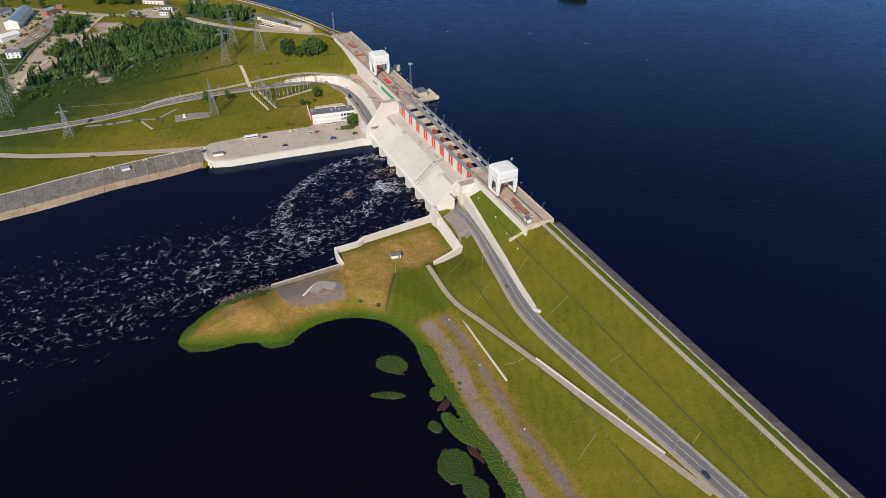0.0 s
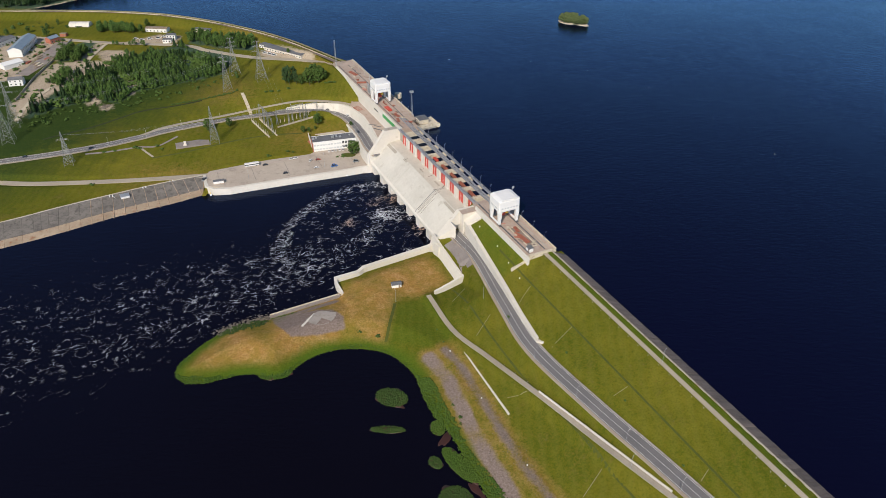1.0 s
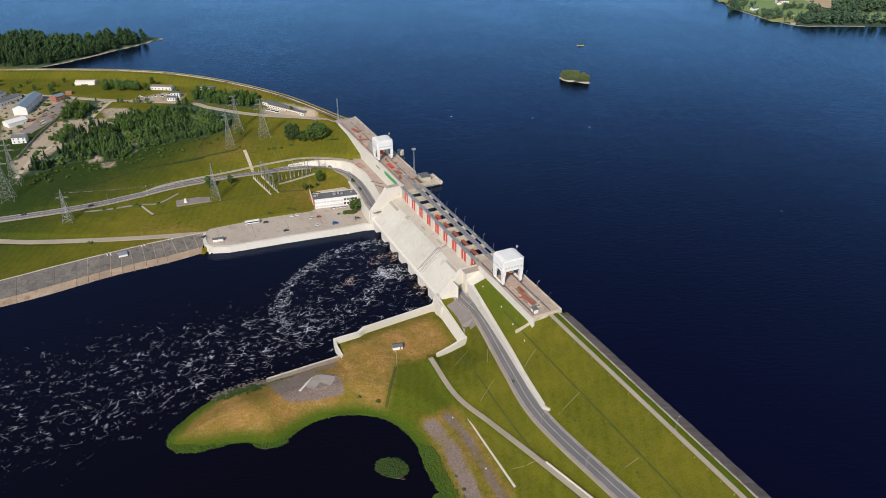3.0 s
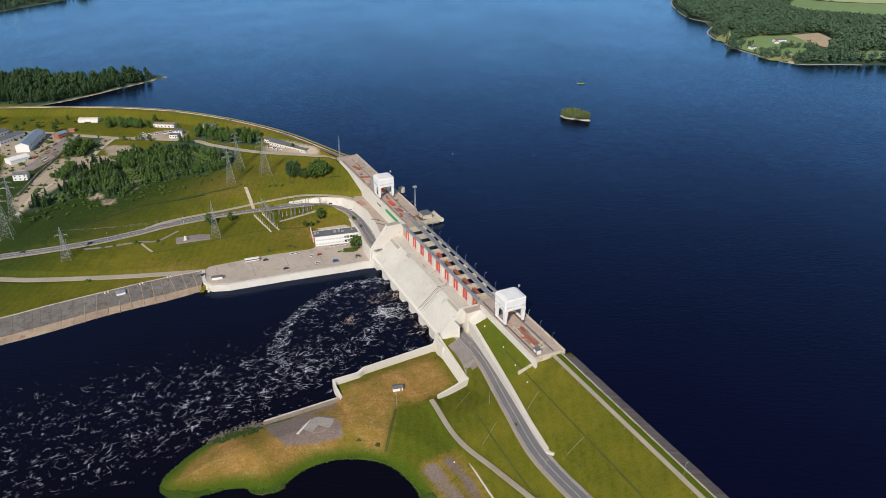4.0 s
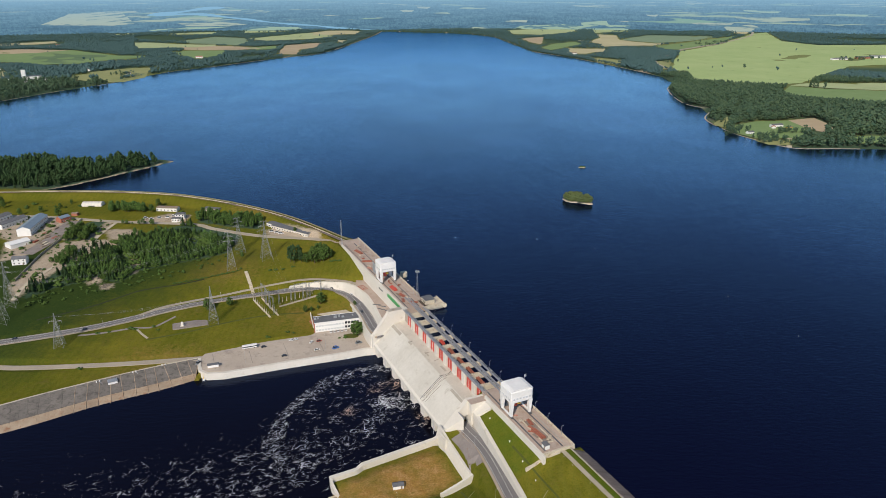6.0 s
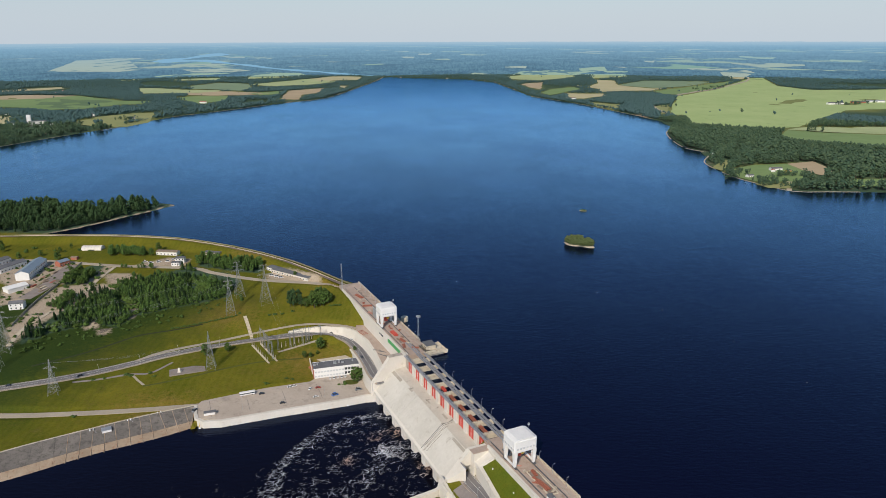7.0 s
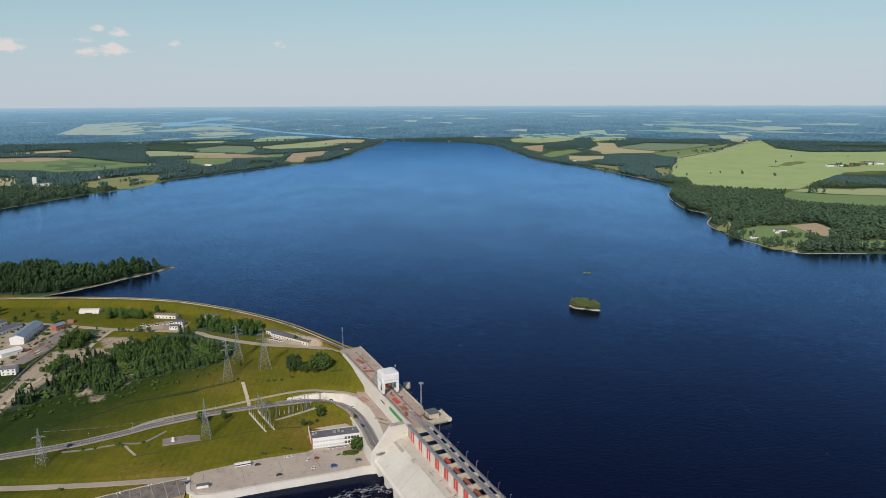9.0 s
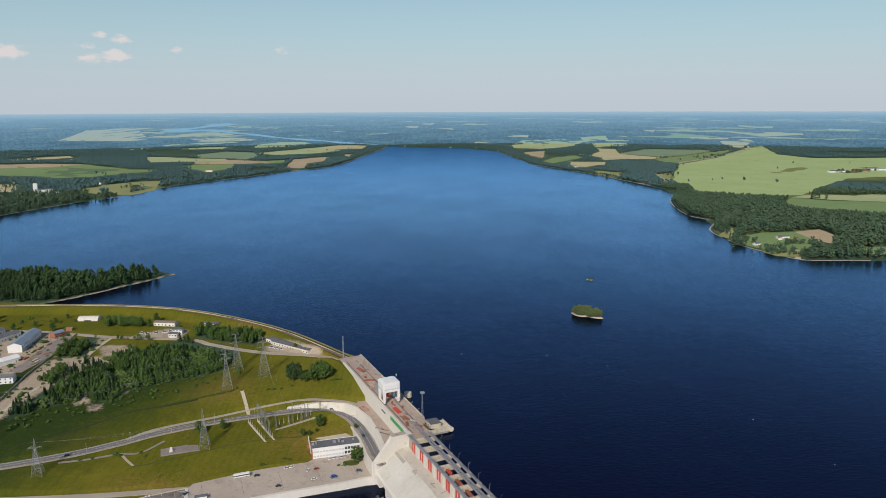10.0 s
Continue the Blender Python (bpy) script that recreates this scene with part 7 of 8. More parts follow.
cottage(0, 0, 0, 13, 20, 4.2, WHITE, WHITE, "white sheet-metal shed with a shallow roof", 0.25, pose(-454, 720, -5.2, 0, 0, 55), "sheet_shed", "shed")
cottage(0, 0, 0, 8, 13, 6, WHITE, GREYROOF, "white house with a dark roof near the sandy ground", 0.5, pose(-425, 674, -7.4, 0, 0, 12), "house", "house", 2, 3)
cottage(0, 0, 0, 12, 34, 5, WHITE, GREYROOF, "pale workshop with a dark sheet roof", 0.3, pose(-500, 786, -4.2, 0, 0, 72), "workshop", "workshop", 1, 8)
cottage(0, 0, 0, 12, 24, 5, WHITE, GREYROOF, "pale storehouse with a dark roof", 0.3, pose(-522, 800, -3.8, 0, 0, 72), "store_building", "store", 1, 6)
hangar = thing("arched_hangar", pose(-440, 856, -2.8, 0, 0, 2), "white arched sheet-metal hangar", "hangar")
arc = [(6 * math.cos(a * math.pi / 14), 5.2 * math.sin(a * math.pi / 14)) for a in range(15)]
part("shell", prism([(-6, -1)] + [(-y, z) for y, z in arc] + [(6, -1)], -12, 12), CONCRETE, hangar)
part("door", boxes((-4, 4, -6.05, -5.7, 0, 1.6)), DARKSTEEL, hangar)
for k in range(7):
    x = -11.8 + k * 3.9
    part("rib", prism([(-y * 1.012, z * 1.012) for y, z in arc] + [(-y * 0.99, z * 0.99) for y, z in arc[::-1]], x, x + 0.25), STEEL, hangar)
for (x0, y0), (x1, y1) in (((-428, 804), (-417, 736)), ((-417, 736), (-415, 687)), ((-415, 687), (-408, 636))):
    q = [(x0 + (x1 - x0) * k / 12, y0 + (y1 - y0) * k / 12) for k in range(13)]
    f = thing("fence", label="grey concrete panel fence beside the yard", category="fence", group="fences")
    for (ax, ay), (bx, by) in zip(q, q[1:]):
        z = ground_at(ax, ay)
        part("panel", wall_line([(ax, ay, z + 2.1), (bx, by, z + 2.1)], 0.2, z - 0.6), CONCRETE_OLD, f)
        part("post", boxes((ax - 0.18, ax + 0.18, ay - 0.18, ay + 0.18, z - 0.6, z + 2.3)), CONCRETE_RAW, f)
rnd = random.Random(9)
for k in range(14):
    x, y = rnd.uniform(-446, -422), rnd.uniform(712, 790)
    if (x + 440) * 0.2 + (y - 770) * 0.02 > 4:
        continue
    t = thing("material_stack", pose(x, y, ground_at(x, y), 0, 0, rnd.uniform(60, 85)), "stack of boards and rubble in the works yard", "material stack", "stacks in the works yard")
    part("stack", boxes((-3.5, 3.5, -1.2, 1.2, -0.2, rnd.uniform(0.7, 1.6)), bevel=0.1), rnd.choice([TIMBER, RUBBLE, RUST, CONCRETE_RAW]), t)
tagged(part("yard", ribbon(spline([(-434, 796, 0), (-432, 760, 0), (-428, 728, 0), (-432, 696, 0)], 6), -7.5, 7.5, 0.3, 1.2, drape=ground_at), APRON), "bare brown works yard", "yard", kind="structure")
monument = thing("monument", pose(-228, 567.5, -21.2, 0, 0, 15), "small white stone monument on the paved pad", "monument")
part("base", boxes((-1.6, 1.6, -1.6, 1.6, 0, 0.6), bevel=0.08), CONCRETE, monument)
part("stone", prism([(-1.1, 0.6), (1.1, 0.6), (0.5, 3.4), (-0.3, 3.8)], -0.9, 0.9), CONCRETE, monument)

# ---------------------------------------------------------------- vehicles
def car(m, paint_, label, kind_="car"):
    t = thing(kind_, m, label, kind_, "parked vehicles")
    if kind_ == "bus":
        L, W, H = 12.0, 2.5, 3.1
        part("body", boxes((-L / 2, L / 2, -W / 2, W / 2, 0.4, H), bevel=0.2), paint_, t)
        part("window_band", boxes((-L / 2 - 0.02, L / 2 + 0.02, -W / 2 - 0.02, W / 2 + 0.02, 1.4, 2.4), bevel=0.1), GLASS, t)
        wheels = [(x, y) for x in (-3.6, 3.6) for y in (-1.1, 1.1)]
        r = 0.5
    else:
        L, W = (4.5, 1.8) if kind_ == "car" else (5.6, 2.1)
        h1, h2 = (0.85, 1.45) if kind_ == "car" else (1.1, 2.3)
        part("body", boxes((-L / 2, L / 2, -W / 2, W / 2, 0.25, h1), bevel=0.15), paint_, t)
        bm = prism([(-0.34 * L, h1 - 0.1), (-0.22 * L if kind_ == "car" else -0.33 * L, h2), (0.18 * L, h2), (0.34 * L, h1 - 0.1)], -W / 2 + 0.12, W / 2 - 0.12)
        bmesh.ops.rotate(bm, verts=bm.verts, cent=(0, 0, 0), matrix=Matrix.Rotation(-math.pi / 2, 3, "Z"))
        part("cabin", bm, GLASS, t, "dark glazed cabin")
        part("roof", boxes((-0.22 * L, 0.18 * L, -W / 2 + 0.1, W / 2 - 0.1, h2 - 0.05, h2 + 0.04), bevel=0.02), paint_, t)
        wheels = [(x, y) for x in (-L * 0.3, L * 0.3) for y in (-W / 2 + 0.1, W / 2 - 0.1)]
        r = 0.33
    for x, y in wheels:
        bm = bmesh.new()
        bmesh.ops.create_cone(bm, cap_ends=True, segments=12, radius1=r, radius2=r, depth=0.24, matrix=Matrix.Translation((x, y, r)) @ pose(0, 0, 0, 90))
        part("wheel", bm, TYRE, t)


CAR_WHITE, CAR_DARK, CAR_BLUE, CAR_RED, CAR_GREY = (paint(n, c) for n, c in (("white_car_paint", (0.75, 0.75, 0.75)), ("dark_car_paint", (0.03, 0.04, 0.06)),
    ("blue_car_paint", (0.05, 0.15, 0.45)), ("red_car_paint", (0.35, 0.06, 0.04)), ("grey_car_paint", (0.20, 0.22, 0.24))))
YARD = -25.68
car(pose(-163, 537, YARD, 0, 0, 22), CAR_WHITE, "long white bus parked in the yard", "bus")
for x, y, a, mm, lb in ((-152, 538.5, 20, CAR_DARK, "dark car parked in the yard"), (-132, 550, 18, CAR_WHITE, "white car parked in the yard"), (-129, 551.5, 18, CAR_WHITE, "white car parked in the yard"),
                        (-115, 547, 70, CAR_WHITE, "white car parked in the yard"), (-109, 549, 20, CAR_RED, "dark red car parked in the yard"), (-108, 534, 20, CAR_WHITE, "white car parked at the quay"),
                        (-132, 524, 20, CAR_DARK, "dark car parked at the quay")):
    car(pose(x, y, YARD, 0, 0, a), mm, lb)
for k in range(5):
    car(pose(-102 + 3.0 * k, 565.5 + 0.9 * k, YARD, 0, 0, 100), CAR_WHITE, "white car parked in front of the office")
car(pose(-93.5, 537, YARD, 0, 0, 30), CAR_BLUE, "small blue van parked in the yard", "van")
car(pose(-76, 546, YARD, 0, 0, 20), CAR_GREY, "grey van parked beside the powerhouse", "van")
car(pose(-196, 512, -25.9, 0, 0, 75), CAR_GREY, "grey-blue van at the river bank", "van")
boat = thing("site_cabin", pose(-183, 507, -25.7, 0, 0, 18), "white low cabin with a dark roof at the quay", "site cabin")
part("body", boxes((-4, 4, -1.4, 1.4, 0, 2.0), bevel=0.1), WHITE, boat)
part("roof", boxes((-4.3, 4.6, -1.6, 1.9, 2.0, 2.3)), GREYROOF, boat)
for x, y, z, a, mm, lb in ((117.2, 206.2, 0, 0, CAR_DARK, ""),):
    line = spline(ROAD_RIGHT, 4)
    q = min(sides(line, -2.0), key=lambda v: (v.x - 115.5) ** 2 + (v.y - 190) ** 2)
    car(Matrix.Translation(q) @ pose(0, 0, 0, 0, 0, 120), CAR_DARK, "dark blue car on the road")
lineL = spline(ROAD_LEFT, 4)
for off, x, y, mm, lb in ((2, -95, 623, CAR_WHITE, "white car on the curved road"), (-2, -307, 561, CAR_DARK, "dark car on the road"), (2, -356, 537, CAR_DARK, "dark car on the road"), (-2, -75, 585, CAR_DARK, "dark car on the curved road"), (2, -114, 640, CAR_DARK, "dark car on the curved road")):
    ln = sides(lineL, off)
    i = min(range(len(ln) - 1), key=lambda k: (ln[k].x - x) ** 2 + (ln[k].y - y) ** 2)
    w = ln[i + 1] - ln[i]
    car(Matrix.Translation(ln[i]) @ pose(0, 0, 0, 0, 0, math.degrees(math.atan2(w.y, w.x))), mm, lb)
for x, y in ((-355, 806), (-347, 803), (-339, 806), (-330, 808), (-325, 813), (-197, 760), (-191, 757), (-186, 754)):
    car(pose(x, y, ground_at(x, y) + 0.05, 0, 0, 20), CAR_WHITE, "white lorry parked in the works yard", "van")
for x, y in ((-101, 534.3), (-160, 513.5)):
    lamp(pose(x, y, YARD, 0, 0, 110), 13, "tall pale lamp post in the yard", "lamps in the yard")

# posts, chains and markers on the river
for i, (x, y) in enumerate(((-82.5, 532.2), (-187, 497.5))):
    t = thing("river_marker", pose(x, y - 2.2, WATER_DOWN, 0, 0, 20), "yellow-topped white marker at the quay wall", "marker", "river markers")
    part("float", boxes((-0.8, 0.8, -0.8, 0.8, -0.5, 1.0), bevel=0.2), WHITE, t)
    bm = bmesh.new()
    rod(bm, (0, 0, 0.8), (0, 0.6, 5.2), 0.18, 0.12, 6)
    part("pole", bm, YELLOW, t)
for x, y in ((-261, 484), (-240, 498), (-222, 509)):
    t = thing("bollard_pair", pose(x, y, -26, 0, 0, 30), "pair of white mooring bollards with a chain rail", "bollards", "bollards on the bank")
    for dx in (-1.1, 1.1):
        bm = bmesh.new()
        rod(bm, (dx, 0, -0.3), (dx, 0, 1.2), 0.45, 0.45, 8)
        part("bollard", bm, WHITE, t)
    bm = bmesh.new()
    rod(bm, (0.8, 0, 0.9), (7, -12.5, -4.2), 0.12, sides=4)
    part("stay", bm, STEEL, t)
kiosk = thing("kiosk", pose(-251, 485.5, -27.8, 0, 0, 30), "pale sheet-metal kiosk on the concrete bank", "kiosk")
part("body", boxes((-3.2, 3.2, -2.4, 2.4, -1.5, 2.4), bevel=0.05), WHITE, kiosk)
part("roof", boxes((-3.4, 3.4, -2.6, 2.6, 2.4, 2.6)), STEEL, kiosk)
for x, y in ((3.4, 734.3), (89, 730), (144, 702), (196, 656), (235, 585), (262, 513)):
    t = thing("buoy", pose(x, y, 0), "small white buoy on the reservoir", "buoy", "buoys")
    bm = bmesh.new()
    bmesh.ops.create_icosphere(bm, subdivisions=2, radius=0.36)
    part("float", bm, WHITE, t)

# ---------------------------------------------------------------- houses on the far shores
chapel = thing("grain_works", pose(-1150, 1985, 8, 0, 0, 25), "tall white works building on the wooded shore", "works building")
part("hall", boxes((-22, 22, -9, 9, -4, 16)), WHITE, chapel)
part("tower", boxes((-24, -14, -7, 7, 15, 33), bevel=0.2), WHITE, chapel)
part("annexe", boxes((22, 40, -8, 8, -4, 9)), WHITE, chapel)
part("roof", boxes((-22.5, 22.5, -9.5, 9.5, 16, 16.8)), GREYROOF, chapel)
for k in range(6):
    part("window", boxes((-10 + k * 5.5, -7 + k * 5.5, -9.1, -8.9, 5, 8)), GLASS, chapel)
for x, y, w, l, h, a, wall_, roof_, label in (
        (534, 1296, 8, 12, 4, 20, WHITE, GREYROOF, "white house with a dark roof near the shore"), (599, 1340, 9, 22, 4.5, 10, WHITE, GREYROOF, "long white farmhouse in a clearing"),
        (612, 1318, 7, 12, 3.5, 30, YELLOW, TIMBER, "ochre farm shed in a clearing"), (590, 1330, 7, 10, 3.5, 70, WHITE, BRICKRED, "white cottage with a red roof in a clearing"),
        (1363, 2608, 14, 60, 6, 10, WHITE, GREYROOF, "long pale barn among the fields"), (1467, 2650, 14, 50, 6, 5, BRICKRED, GREYROOF, "long red barn among the fields"), (1540, 2672, 14, 70, 6, 5, WHITE, STEEL, "long white barn among the fields"),
        (-1425, 2291, 10, 16, 6, 0, WHITE, BRICKRED, "white house with a red roof among trees"), (-1739, 3160, 10, 26, 6, 0, WHITE, BRICKRED, "white house with a red roof beside a field"), (-1754, 3259, 10, 20, 6, 20, WHITE, BRICKRED, "white house with a red roof beside a field"),
        (-985, 2203, 10, 18, 6, 30, WHITE, GREYROOF, "pale house near the wooded shore"), (-1122, 2253, 10, 22, 6, 10, WHITE, GREYROOF, "pale house in the woods"), (-927, 2677, 10, 24, 6, 10, WHITE, BRICKRED, "white house with a red roof in a clearing"),
        (-1300, 1990, 10, 20, 6, 40, WHITE, BRICKRED, "white house with a red roof on the slope"), (-1230, 2010, 10, 18, 6, 10, WHITE, GREYROOF, "pale house on the slope"), (-1390, 2060, 12, 24, 6, 0, WHITE, GREYROOF, "pale house on the slope"),
        (470, 2905, 12, 40, 5, -30, WHITE, TIMBER, "pale shore building beside a field"), (740, 2660, 10, 24, 6, 10, WHITE, BRICKRED, "white house with a red roof in a hamlet"), (690, 2600, 10, 20, 6, 40, WHITE, GREYROOF, "pale house in a hamlet"), (790, 2720, 10, 20, 6, 0, WHITE, BRICKRED, "white house with a red roof in a hamlet")):
    cottage(0, 0, 0, w, l, h, wall_, roof_, label, 0.45, pose(x, y, ground_at(x, y), 0, 0, a), "house" if l < 40 else "barn", "house" if l < 40 else "barn", 1, 3)
tagged(part("road", ribbon(spline([(690, 2290, 0), (684, 2440, 0), (706, 2570, 0), (770, 2720, 0), (944, 3040, 0), (1203, 3365, 0), (1545, 3880, 0), (1720, 4260, 0)], 60), -6, 6, 2.0, 3, drape=ground_at), TRACK), "pale country road through the fields", "road", kind="structure")
tagged(part("path", ribbon(spline([(556, 1188, 0), (575, 1230, 0), (600, 1290, 0), (625, 1330, 0)], 12), -4, 4, 0.6, 2, drape=ground_at), SAND), "sandy drive down to the beach", "path", kind="structure")

# ---------------------------------------------------------------- vegetation
def clump_mesh(rnd, r):
    """One ragged clump of leaves: eight faces with pushed corners."""
    vs = np.array([(1, 0, 0), (-1, 0, 0), (0, 1, 0), (0, -1, 0), (0, 0, 0.8), (0, 0, -0.7)], float) * r
    vs = vs * np.array([[rnd.uniform(0.6, 1.4)] for _ in range(6)]) + np.array([[rnd.uniform(-0.25, 0.25) for _ in range(3)] for _ in range(6)]) * r
    fs = np.array([(0, 2, 4), (2, 1, 4), (1, 3, 4), (3, 0, 4), (2, 0, 5), (1, 2, 5), (3, 1, 5), (0, 3, 5)])
    return vs, fs


CLUMPS = [clump_mesh(random.Random(k), 1.0) for k in range(6)]


def tree_data(seed, kind_, clumps):
    """A tree one metre high as (vertices, triangles, leaf flags): a tapered trunk with limbs, and a crown of clumps or of drooping tiers."""
    rnd = random.Random(seed)
    V, F, L = [], [], []

    def add(v, f, leaf):
        n = sum(len(a) for a in V)
        V.append(np.asarray(v, float))
        F.append(np.asarray(f) + n)
        L.append(np.full(len(f), leaf))

    def limb(a, b, r0, r1):
        bm = rod(bmesh.new(), a, b, r0, r1, 5 if clumps > 30 else 3)
        bmesh.ops.triangulate(bm, faces=bm.faces)
        bm.verts.index_update()
        add([v.co[:] for v in bm.verts], [[v.index for v in f.verts] for f in bm.faces], 0)
        bm.free()

    if kind_ == "broad":
        limb((0, 0, -0.03), (0.01, 0, 0.55), 0.026, 0.014)
        for k in range(4 if clumps > 30 else 0):
            a = k * 1.6 + rnd.random()
            limb((0, 0, 0.28 + 0.06 * k), (0.2 * math.cos(a), 0.2 * math.sin(a), 0.5 + 0.07 * k), 0.012, 0.005)
        for k in range(clumps):
            u = (k + 0.5) / clumps
            z = 0.24 + 0.74 * u
            ring = 0.27 * math.sqrt(max(0.02, 1 - ((z - 0.54) / 0.48) ** 2)) * rnd.uniform(0.40, 1.15)
            a = k * 2.4 + rnd.uniform(-0.5, 0.5)
            vs, fs = CLUMPS[k % 6]
            add(vs * rnd.uniform(0.062, 0.115) * (1.0 if clumps > 30 else 1.3 if clumps > 15 else 1.9) + (ring * math.cos(a), ring * math.sin(a), z * 0.95), fs, 1)
    else:
        limb((0, 0, -0.03), (0, 0, 0.9), 0.022, 0.004)
        tiers = max(3, clumps // 4)
        for k in range(tiers):
            u = k / tiers
            z0, z1, r = 0.12 + 0.80 * u, 0.12 + 0.80 * u + 1.25 / tiers, 0.20 * (1 - u) + 0.03
            n = 9
            ring = []
            for i in range(n):
                q = r * (rnd.uniform(0.8, 1.2) if i % 2 else rnd.uniform(0.5, 0.7))
                ring.append((q * math.cos(i * math.tau / n + k), q * math.sin(i * math.tau / n + k), z0 - 0.02 * rnd.random()))
            add(ring + [(0, 0, min(1.0, z1)), (0, 0, z0 + 0.03)], [(i, (i + 1) % n, n) for i in range(n)] + [((i + 1) % n, i, n + 1) for i in range(n)], 1)
    return np.concatenate(V), np.concatenate(F), np.concatenate(L)


BROAD = [tree_data(k, "broad", 60) for k in range(6)]
BROAD_MID = [tree_data(k + 10, "broad", 24) for k in range(6)]
FIR = [tree_data(k + 20, "fir", 32) for k in range(4)]
BROAD_FAR = [tree_data(k + 40, "broad", 9) for k in range(6)]
FIR_FAR = [tree_data(k + 60, "fir", 12) for k in range(3)]
HAZE_TREES = [(np.concatenate([CLUMPS[j][0] * (0.22, 0.22, 0.40) + (0.10 * k, 0, 0.42), CLUMPS[(j + 3) % 6][0] * (0.20, 0.20, 0.26) + (0.05 - 0.12 * k, 0.12, 0.62)]),
               np.concatenate([CLUMPS[j][1], CLUMPS[j][1] + 6]), np.ones(16)) for k, j in enumerate((0, 2, 4, 5))]
BUSH = [tuple(np.array(a) for a in (np.concatenate([CLUMPS[j][0] * (0.3 + 0.12 * ((j * 5 + k) % 4)) + (0.45 * math.cos(j * 2.2 + k), 0.45 * math.sin(j * 2.2 + k), 0.28 + 0.1 * (j % 3)) for j in range(6)]),
        np.concatenate([CLUMPS[j][1] + 6 * j for j in range(6)]), np.ones(6 * len(CLUMPS[0][1])))) for k in range(3)]


def raw_mesh(name, V, F, L, mats):
    me = bpy.data.meshes.new(name)
    me.vertices.add(len(V))
    me.vertices.foreach_set("co", V.astype(np.float32).ravel())
    me.loops.add(F.size)
    me.loops.foreach_set("vertex_index", F.astype(np.int32).ravel())
    me.polygons.add(len(F))
    me.polygons.foreach_set("loop_start", np.arange(0, F.size, 3))
    for mm in mats:
        me.materials.append(mm)
    me.polygons.foreach_set("material_index", L.astype(np.int32))
    me.update(calc_edges=True)
    return me


def wood_of(name, places, shapes, leaf, label, category="wood", seed=1, wide=1.0):
    """Many trees as one object: places are rows of x, y, height."""
    rng = np.random.default_rng(seed)
    places = np.asarray(places, float)
    if not len(places):
        return
    z = ground_z(places[:, 0], places[:, 1])
    V, F, L, n = [], [], [], 0
    for (x, y, h), g in zip(places, z):
        vs, fs, ls = shapes[rng.integers(len(shapes))]
        a, w = rng.uniform(0, 6.28), h * rng.uniform(0.85, 1.25) * wide
        c, s_ = math.cos(a), math.sin(a)
        V.append(np.stack([(vs[:, 0] * c - vs[:, 1] * s_) * w + x, (vs[:, 0] * s_ + vs[:, 1] * c) * w + y, vs[:, 2] * h + g], -1))
        F.append(fs + n)
        L.append(ls)
        n += len(vs)
    return tagged(new(name, raw_mesh(name, np.concatenate(V), np.concatenate(F), np.concatenate(L), [BARK, leaf])), label, category, kind="stuff")


def scattered(outline, gap, low, high, seed, thin=0.0, keep=None):
    """Places inside an outline, about one each gap metres, with clearings where a slow wave is low."""
    rng = np.random.default_rng(seed)
    p = np.array(outline, float)
    (x0, y0), (x1, y1) = p.min(0), p.max(0)
    n = int((x1 - x0) * (y1 - y0) / gap ** 2)
    x, y = rng.uniform(x0, x1, n), rng.uniform(y0, y1, n)
    ok = away(outline, x, y) < 0
    if thin:
        ok &= np.sin(x / 17 + 1.3) * np.sin(y / 14) + 0.6 * np.sin(x / 7 + y / 9) > -1.3 + thin
    if keep is not None:
        ok &= keep(x, y)
    h = rng.uniform(low, high, n) * (0.8 + 0.4 * (0.5 + 0.5 * np.sin(x / 23) * np.sin(y / 19)))
    return np.stack([x, y, h], -1)[ok]


def tracks_clear(x, y):
    """Off the tracks and the bare ground, and leaving the tracks open to view over low growth."""
    ok = np.min([away(f, x, y) for f in BARE], axis=0) > -2.5
    for k in (1.0, 1.018, 1.034):
        ok &= (along(ROADS[5][0], x * k, y * k)[0] > 5.5) & (along(ROADS[6][0], x * k, y * k)[0] > 4.5)
    return ok


wood_of("woodland", scattered(WOODS_NEAR[0], 3.0, 4, 9.5, 1, 0.62, tracks_clear), BROAD_MID, LEAF_WOOD, "dense young broadleaf wood behind the dam", seed=1, wide=0.72)
wood_of("woodland", scattered(WOODS_NEAR[0], 4.4, 5, 12, 2, 0.62, tracks_clear), FIR, LEAF_DARK, "scattered dark spruces in the young wood", seed=2)
wood_of("woodland", scattered(WOODS_NEAR[0], 4.0, 1.5, 4, 61, 0.0, tracks_clear), BUSH, LEAF, "low scrub filling the gaps of the young wood", "scrub", seed=61)
wood_of("woodland", scattered(WOODS_NEAR[1], 4.0, 6, 13, 3, 0.2, tracks_clear), BROAD + FIR, LEAF_WOOD, "dark mixed trees along the dyke's foot", seed=3, wide=0.8)
wood_of("woodland", scattered(WOODS_NEAR[3], 4.0, 4, 9, 5, 0.3, tracks_clear), BROAD_MID, LEAF, "young trees beside the works yard", seed=5, wide=0.9)
wood_of("woodland", scattered(WOODS_NEAR[2], 4.2, 4, 10, 62, 0.3), FIR, LEAF_DARK, "dark young spruces beside the sandy ground", seed=62)
wood_of("woodland", scattered(WOODS_NEAR[4], 3.4, 5, 10, 15, 0.0), BROAD, LEAF_WOOD, "dark clump of trees on the sandy ground", seed=15, wide=0.85)
wood_of("woodland", scattered([(-410, 838), (-364, 838), (-360, 828), (-410, 828)], 4.0, 8, 13, 6), BROAD, LEAF_WOOD, "row of broadleaf trees near the hangar", seed=6, wide=0.75)
